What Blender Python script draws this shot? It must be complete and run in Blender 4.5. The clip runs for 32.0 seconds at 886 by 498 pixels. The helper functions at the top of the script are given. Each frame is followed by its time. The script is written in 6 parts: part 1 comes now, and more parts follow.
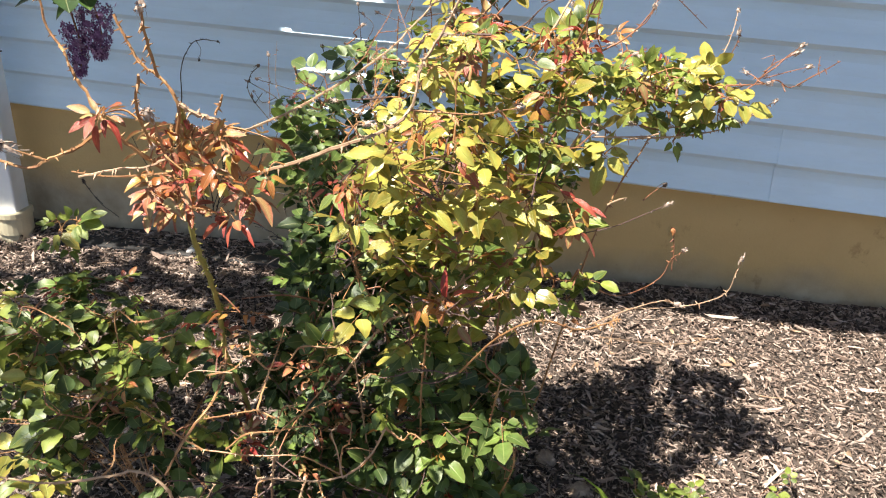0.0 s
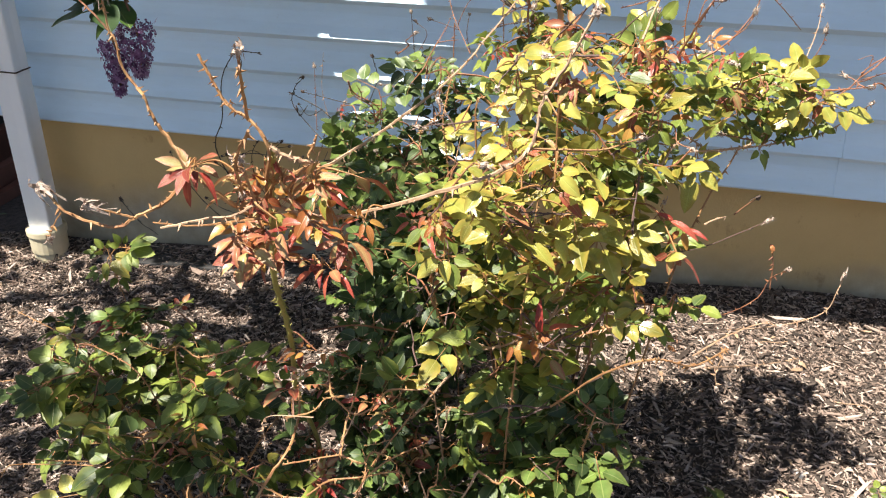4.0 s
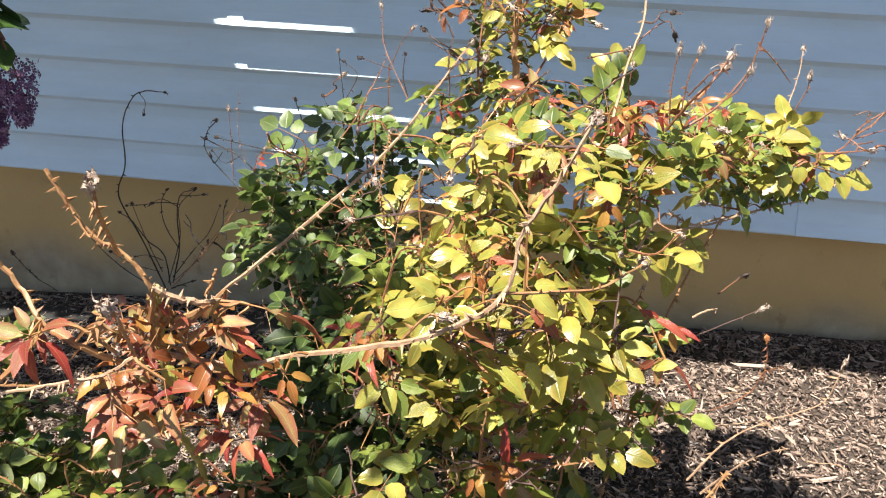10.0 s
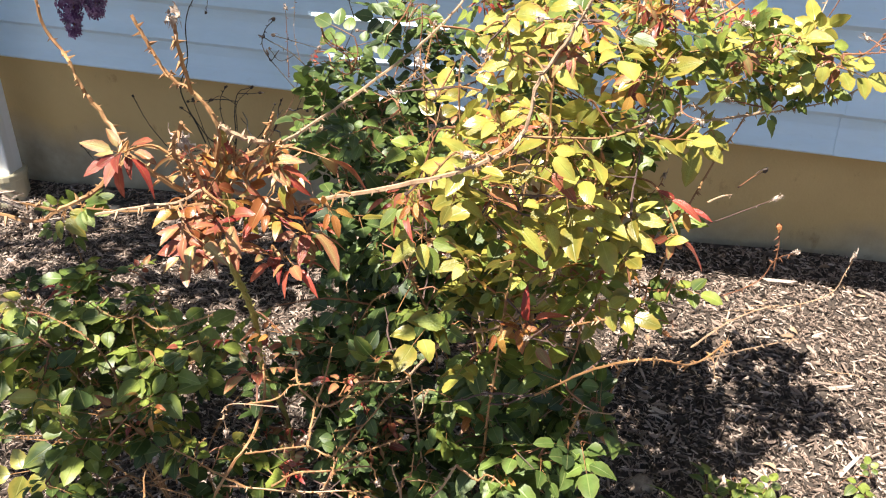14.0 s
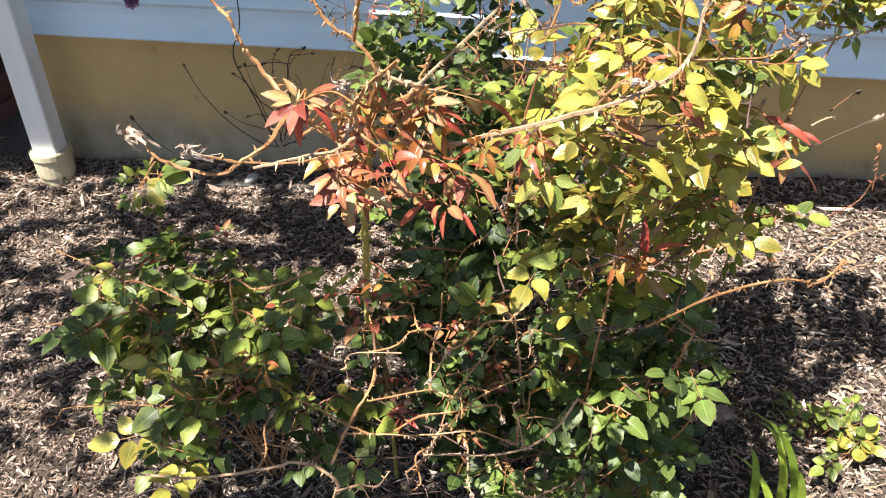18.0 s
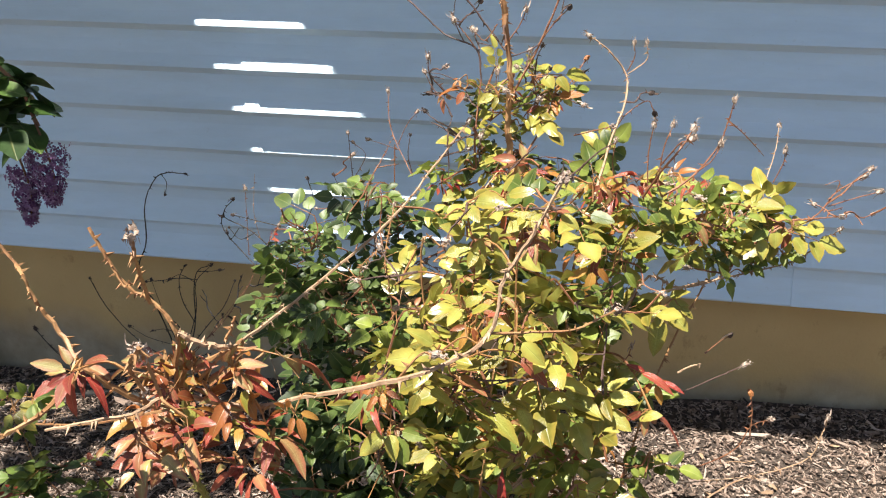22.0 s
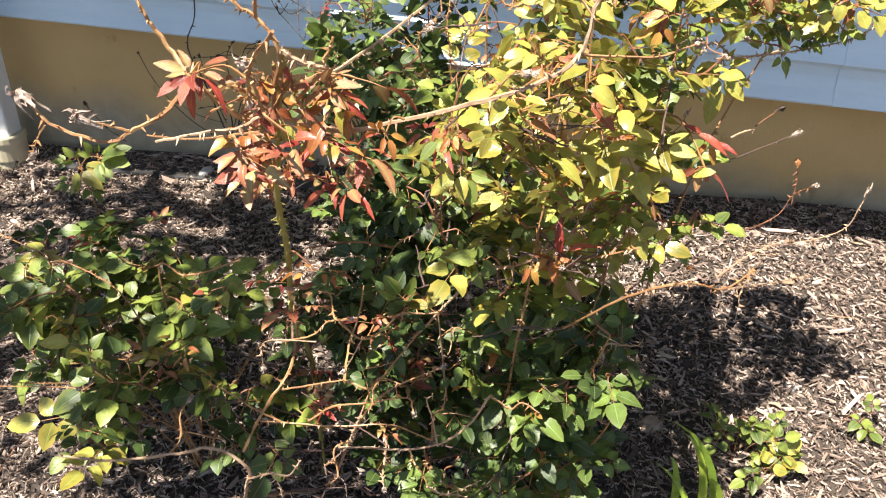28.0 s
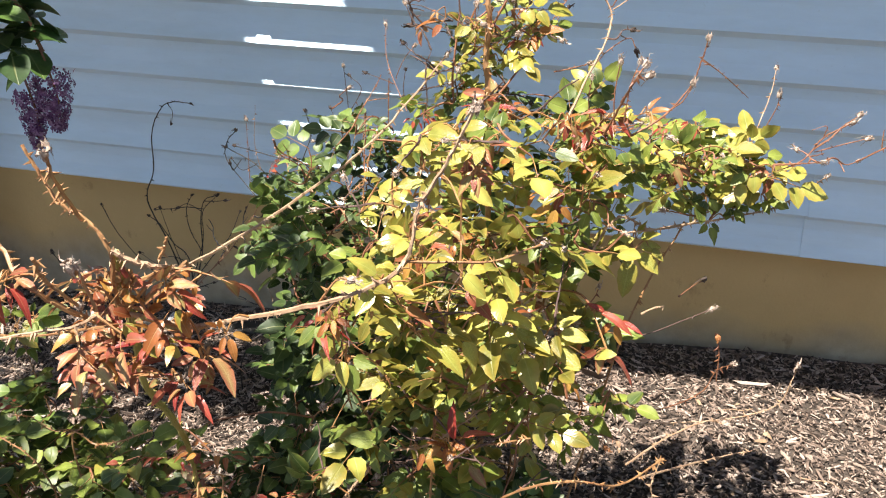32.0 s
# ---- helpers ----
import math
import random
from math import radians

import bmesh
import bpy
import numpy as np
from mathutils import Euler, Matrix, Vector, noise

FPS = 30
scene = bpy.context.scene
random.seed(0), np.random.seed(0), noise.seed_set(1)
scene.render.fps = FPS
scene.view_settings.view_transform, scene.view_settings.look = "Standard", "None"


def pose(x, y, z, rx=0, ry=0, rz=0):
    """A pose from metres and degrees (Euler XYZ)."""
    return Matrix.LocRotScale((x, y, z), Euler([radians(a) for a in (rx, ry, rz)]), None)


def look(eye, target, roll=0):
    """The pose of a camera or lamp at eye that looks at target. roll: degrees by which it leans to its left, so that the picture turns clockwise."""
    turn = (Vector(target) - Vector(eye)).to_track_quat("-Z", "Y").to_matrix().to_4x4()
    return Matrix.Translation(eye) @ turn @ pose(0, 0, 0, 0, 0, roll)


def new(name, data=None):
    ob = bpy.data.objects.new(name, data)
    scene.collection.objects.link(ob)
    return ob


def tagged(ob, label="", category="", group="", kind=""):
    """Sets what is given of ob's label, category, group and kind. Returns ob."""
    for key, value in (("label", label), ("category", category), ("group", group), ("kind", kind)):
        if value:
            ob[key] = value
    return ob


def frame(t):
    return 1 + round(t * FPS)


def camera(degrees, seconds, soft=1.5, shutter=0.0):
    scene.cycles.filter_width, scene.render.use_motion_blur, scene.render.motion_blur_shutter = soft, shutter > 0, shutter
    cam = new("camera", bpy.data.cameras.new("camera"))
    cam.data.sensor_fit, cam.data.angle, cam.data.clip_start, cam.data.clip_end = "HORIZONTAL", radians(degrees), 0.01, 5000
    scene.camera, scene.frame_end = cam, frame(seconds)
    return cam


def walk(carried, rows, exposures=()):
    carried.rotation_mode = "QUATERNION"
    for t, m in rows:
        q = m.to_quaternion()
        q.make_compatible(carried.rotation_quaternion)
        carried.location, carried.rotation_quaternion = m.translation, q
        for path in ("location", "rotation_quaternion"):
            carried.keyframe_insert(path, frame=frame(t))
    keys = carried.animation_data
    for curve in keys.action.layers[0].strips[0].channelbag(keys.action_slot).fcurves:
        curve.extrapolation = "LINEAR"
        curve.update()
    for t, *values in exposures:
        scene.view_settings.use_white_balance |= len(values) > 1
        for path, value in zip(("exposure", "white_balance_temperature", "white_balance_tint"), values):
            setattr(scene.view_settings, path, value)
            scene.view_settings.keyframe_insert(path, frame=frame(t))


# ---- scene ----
cam = camera(54.49, 32.0, soft=1.1)
ROWS = [
    (0, 0.7259, -2.4633, 1.3659, 63.51, -2.58, 14.07),
    (0.5, 0.7228, -2.4703, 1.3629, 63.44, -2.01, 15.19),
    (1, 0.7180, -2.4737, 1.3649, 63.19, -1.06, 17.48),
    (1.5, 0.7140, -2.4755, 1.3617, 63.03, -1.12, 17.53),
    (2, 0.7005, -2.4745, 1.3596, 62.44, -1.43, 17.41),
    (2.5, 0.6047, -2.5069, 1.3546, 62.21, -0.88, 16.46),
    (4.5, 0.5767, -2.3166, 1.4023, 63.06, -0.35, 13.23),
    (5, 0.5400, -2.2443, 1.4139, 65.29, 0.27, 12.32),
    (5.5, 0.5201, -2.1933, 1.4094, 66.04, 0.74, 10.37),
    (6, 0.5299, -2.1515, 1.4184, 66.14, 0.46, 10.02),
    (6.5, 0.5279, -2.1313, 1.4255, 65.98, 0.06, 10.11),
    (7, 0.5188, -2.1138, 1.4289, 66.36, -0.69, 10.07),
    (7.5, 0.5140, -2.0993, 1.4296, 67.51, -0.96, 9.98),
    (8, 0.5093, -2.0898, 1.4365, 68.69, -1.27, 9.62),
    (8.5, 0.5066, -2.0890, 1.4317, 69.07, -1.41, 9.51),
    (9, 0.5097, -2.0983, 1.4221, 68.40, -1.37, 9.55),
    (9.5, 0.5146, -2.1196, 1.4099, 65.80, -1.36, 9.47),
    (10, 0.5180, -2.1381, 1.4015, 62.66, -1.29, 9.23),
    (10.5, 0.5248, -2.1599, 1.3966, 61.02, -1.07, 8.97),
    (11, 0.5292, -2.1838, 1.3893, 59.83, -0.86, 8.62),
    (11.5, 0.5291, -2.2009, 1.3860, 59.07, -1.08, 8.51),
    (12, 0.5280, -2.2174, 1.3835, 58.97, -0.98, 8.41),
    (12.5, 0.5300, -2.2389, 1.3799, 58.83, -0.96, 8.31),
    (13, 0.5276, -2.2594, 1.3772, 58.76, -0.93, 8.76),
    (13.5, 0.5555, -2.2581, 1.3855, 58.78, -1.03, 11.87),
    (15.5, 0.5664, -2.2651, 1.3744, 55.07, -2.16, 14.23),
    (16, 0.5595, -2.2736, 1.3739, 54.79, -1.39, 15.14),
    (16.5, 0.5467, -2.2862, 1.3776, 54.91, -0.59, 16.52),
    (17, 0.4871, -2.3079, 1.3764, 55.00, -0.20, 16.02),
    (17.5, 0.4303, -2.3258, 1.3695, 55.07, 1.38, 14.19),
    (18, 0.4212, -2.3185, 1.3735, 55.46, 1.44, 11.46),
    (18.5, 0.4560, -2.3035, 1.3744, 57.54, 0.59, 9.72),
    (19, 0.4926, -2.2786, 1.3802, 58.24, -0.92, 10.43),
    (19.5, 0.5052, -2.2561, 1.3814, 59.18, -1.51, 10.62),
    (20, 0.5178, -2.2463, 1.3857, 60.38, -1.64, 10.74),
    (20.5, 0.5393, -2.2392, 1.3905, 60.49, -1.56, 10.41),
    (21, 0.5501, -2.2319, 1.4029, 64.78, -0.86, 10.20),
    (21.5, 0.5503, -2.2295, 1.4086, 67.76, -0.63, 10.03),
    (22, 0.5492, -2.2261, 1.4120, 68.29, -0.56, 9.77),
    (22.5, 0.5510, -2.2197, 1.4122, 68.26, -0.75, 8.62),
    (23, 0.5556, -2.2175, 1.4021, 68.00, -0.81, 7.96),
    (23.5, 0.5507, -2.2242, 1.3948, 66.63, -0.90, 8.22),
    (24, 0.5474, -2.2356, 1.3870, 62.47, -1.23, 8.68),
    (24.5, 0.5439, -2.2459, 1.3809, 60.13, -1.71, 9.20),
    (26.5, 0.5310, -2.3039, 1.3573, 58.40, -2.66, 9.95),
    (27, 0.5216, -2.3127, 1.3557, 56.81, -2.70, 10.56),
    (27.5, 0.5123, -2.3197, 1.3542, 56.58, -2.19, 11.50),
    (28, 0.5027, -2.3241, 1.3555, 56.30, -1.84, 11.72),
    (28.5, 0.4986, -2.3320, 1.3551, 55.90, -1.72, 11.67),
    (29, 0.4973, -2.3370, 1.3644, 55.97, -1.34, 11.99),
    (29.5, 0.4989, -2.3294, 1.3748, 55.93, -0.90, 12.56),
    (30, 0.5013, -2.3157, 1.3776, 57.70, -1.00, 12.15),
    (30.5, 0.5184, -2.3033, 1.3780, 61.27, -0.66, 11.81),
    (31, 0.5759, -2.2655, 1.3811, 62.12, -0.86, 12.05),
    (31.5, 0.6350, -2.2317, 1.3912, 63.76, -1.39, 12.78),
    (32, 0.6559, -2.2140, 1.4051, 64.39, -1.16, 13.25),
]
# the clip darkens a little over the bright wall and opens up over the shaded bed
LIGHT = [(0, 1.40), (2.5, 1.37), (5, 1.25), (6.5, 1.17), (9.5, 1.17), (11, 1.26), (13, 1.31), (15.5, 1.49), (18.5, 1.49), (20, 1.35), (21.5, 1.10), (23.5, 1.10), (24.5, 1.26), (27, 1.50), (29.5, 1.50), (31, 1.38), (32, 1.31)]
walk(cam, [(r[0], pose(*r[1:])) for r in ROWS], LIGHT)

# ---- light ----
world = bpy.data.worlds.new("world")
scene.world = world
world.use_nodes = True
wn = world.node_tree
sky = wn.nodes.new("ShaderNodeTexSky")
sky.sky_type = "NISHITA"
sky.sun_disc = False
SUN = Vector((0.28, 0.325, -1.0)).normalized()
sky.sun_elevation = math.asin(-SUN.z)
sky.sun_rotation = math.atan2(-SUN.x, -SUN.y)
bg = wn.nodes["Background"]
bg.inputs[1].default_value = 0.0555
wn.links.new(sky.outputs[0], bg.inputs[0])
sun_data = bpy.data.lights.new("sun", "SUN")
sun_data.energy = 5.8
sun_data.angle = radians(0.53)
sun_data.color = (1.0, 0.945, 0.85)
sun = new("sun", sun_data)
sun.rotation_mode = "QUATERNION"
sun.rotation_quaternion = SUN.to_track_quat("-Z", "Y")
# added spot lamp with no seen source, lays bright streaks along the siding
streak_spot_data = bpy.data.lights.new("siding_streak_spot", "SPOT")
streak_spot_data.energy = 330
streak_spot_data.shadow_soft_size = 0.012
streak_spot_data.spot_size = radians(13.0)
streak_spot_data.spot_blend = 0.12
streak_spot_data.color = (1.0, 0.96, 0.9)
streak_spot = new("siding_streak_spot", streak_spot_data)
streak_spot.matrix_world = look((-0.906, -0.066, 2.15), (-0.20, 0.004, 0.80))



# ---- materials ----
class Nodes:
    """A small helper round a material's node tree."""

    def __init__(self, name, rough=0.6):
        self.mat = bpy.data.materials.new(name)
        self.mat.use_nodes = True
        self.tree = self.mat.node_tree
        self.bsdf = self.tree.nodes["Principled BSDF"]
        self.bsdf.inputs["Roughness"].default_value = rough

    def add(self, kind, **values):
        n = self.tree.nodes.new(kind)
        for key, value in values.items():
            n.inputs[key.replace("_", " ")].default_value = value
        return n

    def link(self, a, b):
        self.tree.links.new(a, b)

    def noise(self, scale, detail=4.0, stretch=(1, 1, 1), rough=0.6):
        c = self.tree.nodes.new("ShaderNodeTexCoord")
        mp = self.tree.nodes.new("ShaderNodeMapping")
        mp.inputs["Scale"].default_value = stretch
        t = self.add("ShaderNodeTexNoise", Scale=scale, Detail=detail, Roughness=rough)
        self.link(c.outputs["Object"], mp.inputs[0])
        self.link(mp.outputs[0], t.inputs["Vector"])
        return t.outputs["Fac"]

    def ramp(self, fac, *stops):
        r = self.tree.nodes.new("ShaderNodeValToRGB")
        el = r.color_ramp.elements
        while len(el) < len(stops):
            el.new(0.5)
        for e, (at, col) in zip(el, stops):
            e.position, e.color = at, (*col, 1)
        self.link(fac, r.inputs[0])
        return r.outputs[0]

    def mix(self, fac, a, b, how="MIX"):
        m = self.tree.nodes.new("ShaderNodeMix")
        m.data_type, m.blend_type = "RGBA", how
        for value, sock in ((fac, m.inputs[0]), (a, m.inputs[6]), (b, m.inputs[7])):
            if isinstance(value, (int, float)):
                sock.default_value = value
            elif isinstance(value, tuple):
                sock.default_value = (*value, 1)
            else:
                self.link(value, sock)
        return m.outputs[2]

    def colour(self, sock):
        self.link(sock, self.bsdf.inputs["Base Color"])

    def bump(self, height, strength=0.3, distance=0.002):
        b = self.add("ShaderNodeBump", Strength=strength, Distance=distance)
        self.link(height, b.inputs["Height"])
        self.link(b.outputs[0], self.bsdf.inputs["Normal"])
        return b.outputs[0]


def plain(name, a, b, scale=20.0, rough=0.6, bump=0.2, stretch=(1, 1, 1), metal=0.0, dist=0.002):
    n = Nodes(name, rough)
    f = n.noise(scale, 6.0, stretch)
    n.colour(n.ramp(f, (0.3, a), (0.7, b)))
    n.bump(n.noise(scale * 5, 4.0, stretch), bump, dist)
    n.bsdf.inputs["Metallic"].default_value = metal
    return n.mat


def siding_material():
    n = Nodes("vinyl_siding", 0.42)
    base = n.ramp(n.noise(1.3, 5.0), (0.3, (0.665, 0.82, 0.955)), (0.7, (0.715, 0.86, 0.97)))
    dirt = n.ramp(n.noise(9.0, 8.0, (0.35, 1, 1.4), 0.7), (0.35, (0.86, 0.86, 0.84)), (0.62, (1, 1, 1)))
    col = n.mix(0.5, base, dirt, "MULTIPLY")
    speck = n.ramp(n.noise(70.0, 3.0), (0.27, (0.55, 0.53, 0.48)), (0.33, (1, 1, 1)))
    n.colour(n.mix(0.12, col, speck, "MULTIPLY"))
    n.bump(n.noise(60.0, 6.0, (0.08, 1, 1)), 0.28, 0.0012)
    return n.mat


def foundation_material():
    n = Nodes("painted_concrete", 0.85)
    paint = n.ramp(n.noise(2.2, 8.0, (1, 1, 1), 0.65), (0.3, (0.50, 0.34, 0.145)), (0.7, (0.60, 0.425, 0.19)))
    # the foot of the wall, where the paint is washed off and grey concrete shows
    c = n.tree.nodes.new("ShaderNodeTexCoord")
    s = n.tree.nodes.new("ShaderNodeSeparateXYZ")
    n.link(c.outputs["Object"], s.inputs[0])
    wob = n.add("ShaderNodeMath")
    wob.operation = "MULTIPLY_ADD"
    wob.inputs[1].default_value = 0.22
    n.link(n.noise(3.0, 6.0), wob.inputs[0])
    n.link(s.outputs["Z"], wob.inputs[2])
    foot = n.ramp(wob.outputs[0], (0.20, (0, 0, 0)), (0.33, (1, 1, 1)))
    grey = n.ramp(n.noise(14.0, 8.0), (0.3, (0.28, 0.23, 0.155)), (0.7, (0.42, 0.36, 0.26)))
    col = n.mix(foot, grey, paint)
    stain = n.ramp(n.noise(11.0, 7.0, (1, 1, 0.7), 0.75), (0.29, (0.5, 0.42, 0.36)), (0.40, (1, 1, 1)))
    n.colour(n.mix(0.6, col, stain, "MULTIPLY"))
    n.bump(n.noise(90.0, 6.0), 0.5, 0.003)
    return n.mat


def leaf_material(name, young, mid, old, rough=0.36, glow=0.32, edge=None):
    """Leaf blades: each leaflet takes its own shade; light passes through in part."""
    n = Nodes(name, rough)
    geo = n.tree.nodes.new("ShaderNodeNewGeometry")
    info = n.tree.nodes.new("ShaderNodeObjectInfo")
    both = n.add("ShaderNodeMath")
    both.operation = "ADD"
    mx = n.add("ShaderNodeMath")
    mx.operation = "FRACT"
    n.link(info.outputs["Random"], both.inputs[0])
    n.link(geo.outputs["Random Per Island"], both.inputs[1])
    n.link(both.outputs[0], mx.inputs[0])
    tone = n.ramp(mx.outputs[0], (0.05, old), (0.45, mid), (0.97, young))
    blotch = n.ramp(n.noise(45.0, 5.0), (0.3, (0.5, 0.52, 0.42)), (0.6, (1, 1, 1)))
    col = n.mix(0.8, tone, blotch, "MULTIPLY")
    # pale midrib and raised side veins
    tc = n.tree.nodes.new("ShaderNodeTexCoord")
    xy = n.tree.nodes.new("ShaderNodeSeparateXYZ")
    n.link(tc.outputs["UV"], xy.inputs[0])

    def calc(how, a, b=0.0):
        m = n.tree.nodes.new("ShaderNodeMath")
        m.operation = how
        for value, sock in ((a, m.inputs[0]), (b, m.inputs[1])):
            if isinstance(value, float):
                sock.default_value = value
            else:
                n.link(value, sock)
        return m.outputs[0]

    off = calc("ABSOLUTE", calc("SUBTRACT", xy.outputs["X"], 0.5))
    rib = n.ramp(off, (0.0, (1, 1, 1)), (0.045, (0, 0, 0)))
    veins = calc("SINE", calc("MULTIPLY", calc("SUBTRACT", xy.outputs["Y"], calc("MULTIPLY", off, 0.55)), 52.0))
    col = n.mix(calc("MULTIPLY", rib, 0.4), col, n.mix(0.5, tone, (0.62, 0.58, 0.25)))
    if edge:
        # a flush of another colour along the margin and towards the tip
        wide = calc("ADD", calc("MULTIPLY", off, 1.5), calc("MULTIPLY", xy.outputs["Y"], 0.35))
        rim = n.ramp(calc("ADD", wide, calc("MULTIPLY", n.noise(60.0, 4.0), 0.35)), (0.55, (0, 0, 0)), (1.0, (1, 1, 1)))
        col = n.mix(calc("MULTIPLY", rim, 0.6), col, edge)
    n.colour(col)
    nrm = n.bump(calc("ADD", calc("MULTIPLY", veins, 0.06), calc("ADD", n.noise(150.0, 3.0), calc("MULTIPLY", rib, -1.2))), 0.3, 0.0013)
    tr = n.tree.nodes.new("ShaderNodeBsdfTranslucent")
    n.link(col, tr.inputs[0])
    n.link(nrm, tr.inputs["Normal"])
    ms = n.tree.nodes.new("ShaderNodeMixShader")
    ms.inputs[0].default_value = glow
    n.link(n.bsdf.outputs[0], ms.inputs[1])
    n.link(tr.outputs[0], ms.inputs[2])
    n.link(ms.outputs[0], n.tree.nodes["Material Output"].inputs["Surface"])
    return n.mat


def chip_material():
    n = Nodes("shredded_bark", 0.85)
    geo = n.tree.nodes.new("ShaderNodeNewGeometry")
    tone = n.ramp(geo.outputs["Random Per Island"], (0.0, (0.022, 0.016, 0.012)), (0.20, (0.10, 0.07, 0.053)), (0.58, (0.31, 0.22, 0.172)), (0.97, (0.54, 0.43, 0.355)))
    grain = n.ramp(n.noise(160.0, 4.0), (0.3, (0.6, 0.6, 0.6)), (0.65, (1, 1, 1)))
    n.colour(n.mix(0.8, tone, grain, "MULTIPLY"))
    n.bump(n.noise(220.0, 3.0), 0.5, 0.002)
    return n.mat


m_siding = siding_material()
m_trim = plain("vinyl_trim", (0.66, 0.70, 0.72), (0.72, 0.75, 0.76), 6.0, 0.4, 0.05)
m_found = foundation_material()
m_soil = plain("mulch_bed", (0.032, 0.023, 0.018), (0.125, 0.095, 0.076), 55.0, 0.95, 0.9, dist=0.01)
m_chip = chip_material()
m_spout = plain("white_aluminium", (0.82, 0.84, 0.86), (0.88, 0.89, 0.90), 5.0, 0.35, 0.08)
m_adapter = plain("yellowed_plastic", (0.50, 0.44, 0.30), (0.62, 0.55, 0.39), 9.0, 0.5, 0.1)
m_board = plain("stained_lumber", (0.10, 0.035, 0.022), (0.18, 0.065, 0.04), 8.0, 0.7, 0.4, (0.1, 1, 1))
m_pale_board = plain("weathered_lumber", (0.22, 0.20, 0.17), (0.34, 0.31, 0.27), 8.0, 0.8, 0.4, (0.1, 1, 1))
m_skirt = plain("weathered_skirt", (0.10, 0.075, 0.055), (0.22, 0.17, 0.125), 7.0, 0.85, 0.5, (1, 1, 0.1))
# near-black colour that stands in for the deep shade under the porch
m_dark = plain("recess_shade_black", (0.008, 0.007, 0.006), (0.022, 0.018, 0.015), 6.0, 0.95, 0.5)
m_edge = plain("black_edging", (0.02, 0.02, 0.02), (0.045, 0.042, 0.04), 12.0, 0.6, 0.3)
m_stone = plain("pale_stone", (0.42, 0.40, 0.38), (0.62, 0.60, 0.57), 30.0, 0.8, 0.4)
m_clod = plain("sandy_clod", (0.20, 0.14, 0.10), (0.44, 0.34, 0.26), 40.0, 0.95, 0.9, dist=0.006)
m_cane = plain("rose_cane", (0.24, 0.105, 0.045), (0.43, 0.25, 0.11), 45.0, 0.5, 0.3)
m_pale_cane = plain("old_cane", (0.27, 0.155, 0.09), (0.48, 0.33, 0.21), 50.0, 0.65, 0.5)
m_green_cane = plain("green_cane", (0.22, 0.21, 0.05), (0.34, 0.28, 0.08), 30.0, 0.5, 0.3)
m_twig = plain("brown_twig", (0.14, 0.05, 0.028), (0.32, 0.145, 0.07), 60.0, 0.6, 0.4)
m_stalk = plain("leaf_stalk", (0.24, 0.10, 0.04), (0.40, 0.22, 0.08), 60.0, 0.5, 0.2)
m_dark_twig = plain("dark_twig", (0.06, 0.035, 0.03), (0.13, 0.075, 0.06), 60.0, 0.7, 0.4)
m_black_twig = plain("dead_stem", (0.016, 0.014, 0.014), (0.045, 0.036, 0.03), 60.0, 0.8, 0.4)
m_head = plain("dried_bloom", (0.17, 0.09, 0.06), (0.62, 0.52, 0.43), 210.0, 0.85, 0.5)
m_bud = plain("dead_bud", (0.03, 0.022, 0.02), (0.10, 0.065, 0.05), 90.0, 0.85, 0.5)
m_hip = plain("rusty_hip", (0.22, 0.08, 0.03), (0.42, 0.18, 0.06), 70.0, 0.6, 0.3)
LEAF = {
    "lime": leaf_material("rose_leaf_lime", (0.53, 0.52, 0.13), (0.38, 0.375, 0.075), (0.20, 0.18, 0.033), 0.30, 0.36, (0.40, 0.29, 0.06)),
    "green": leaf_material("rose_leaf_green", (0.31, 0.37, 0.07), (0.165, 0.225, 0.042), (0.06, 0.10, 0.02), 0.44, 0.30, (0.18, 0.19, 0.04)),
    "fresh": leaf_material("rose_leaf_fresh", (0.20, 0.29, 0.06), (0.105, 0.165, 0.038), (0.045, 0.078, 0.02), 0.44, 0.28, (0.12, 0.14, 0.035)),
    # the wall-side shrub's own dark green, also painted shade inside other crowns
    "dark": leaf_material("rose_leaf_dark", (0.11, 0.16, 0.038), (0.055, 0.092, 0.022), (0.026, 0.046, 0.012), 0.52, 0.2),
    "bronze": leaf_material("rose_leaf_bronze", (0.40, 0.34, 0.13), (0.35, 0.165, 0.08), (0.21, 0.035, 0.025), 0.36, 0.24, (0.30, 0.06, 0.04)),
    "crimson": leaf_material("rose_leaf_crimson", (0.45, 0.12, 0.07), (0.38, 0.055, 0.04), (0.25, 0.025, 0.022), 0.34, 0.32),
    "orange": leaf_material("rose_leaf_orange", (0.54, 0.29, 0.07), (0.43, 0.16, 0.045), (0.28, 0.08, 0.03), 0.34, 0.32),
    "lilac": leaf_material("lilac_leaf", (0.10, 0.17, 0.04), (0.055, 0.11, 0.026), (0.035, 0.07, 0.02), 0.4, 0.2),
}
m_grass = leaf_material("iris_blade", (0.36, 0.46, 0.06), (0.26, 0.38, 0.05), (0.2, 0.3, 0.04))
m_floret = leaf_material("lilac_floret", (0.45, 0.27, 0.46), (0.25, 0.11, 0.26), (0.12, 0.035, 0.13), 0.6, 0.2)


# ---- building helpers ----
def part(name, bm, material, parent=None, label="", smooth=False):
    me = bpy.data.meshes.new(name)
    bm.to_mesh(me)
    bm.free()
    me.materials.append(material)
    if smooth:
        me.polygons.foreach_set("use_smooth", [True] * len(me.polygons))
    ob = new(name, me)
    ob.parent = parent
    if label:
        ob["label"] = label
    return ob


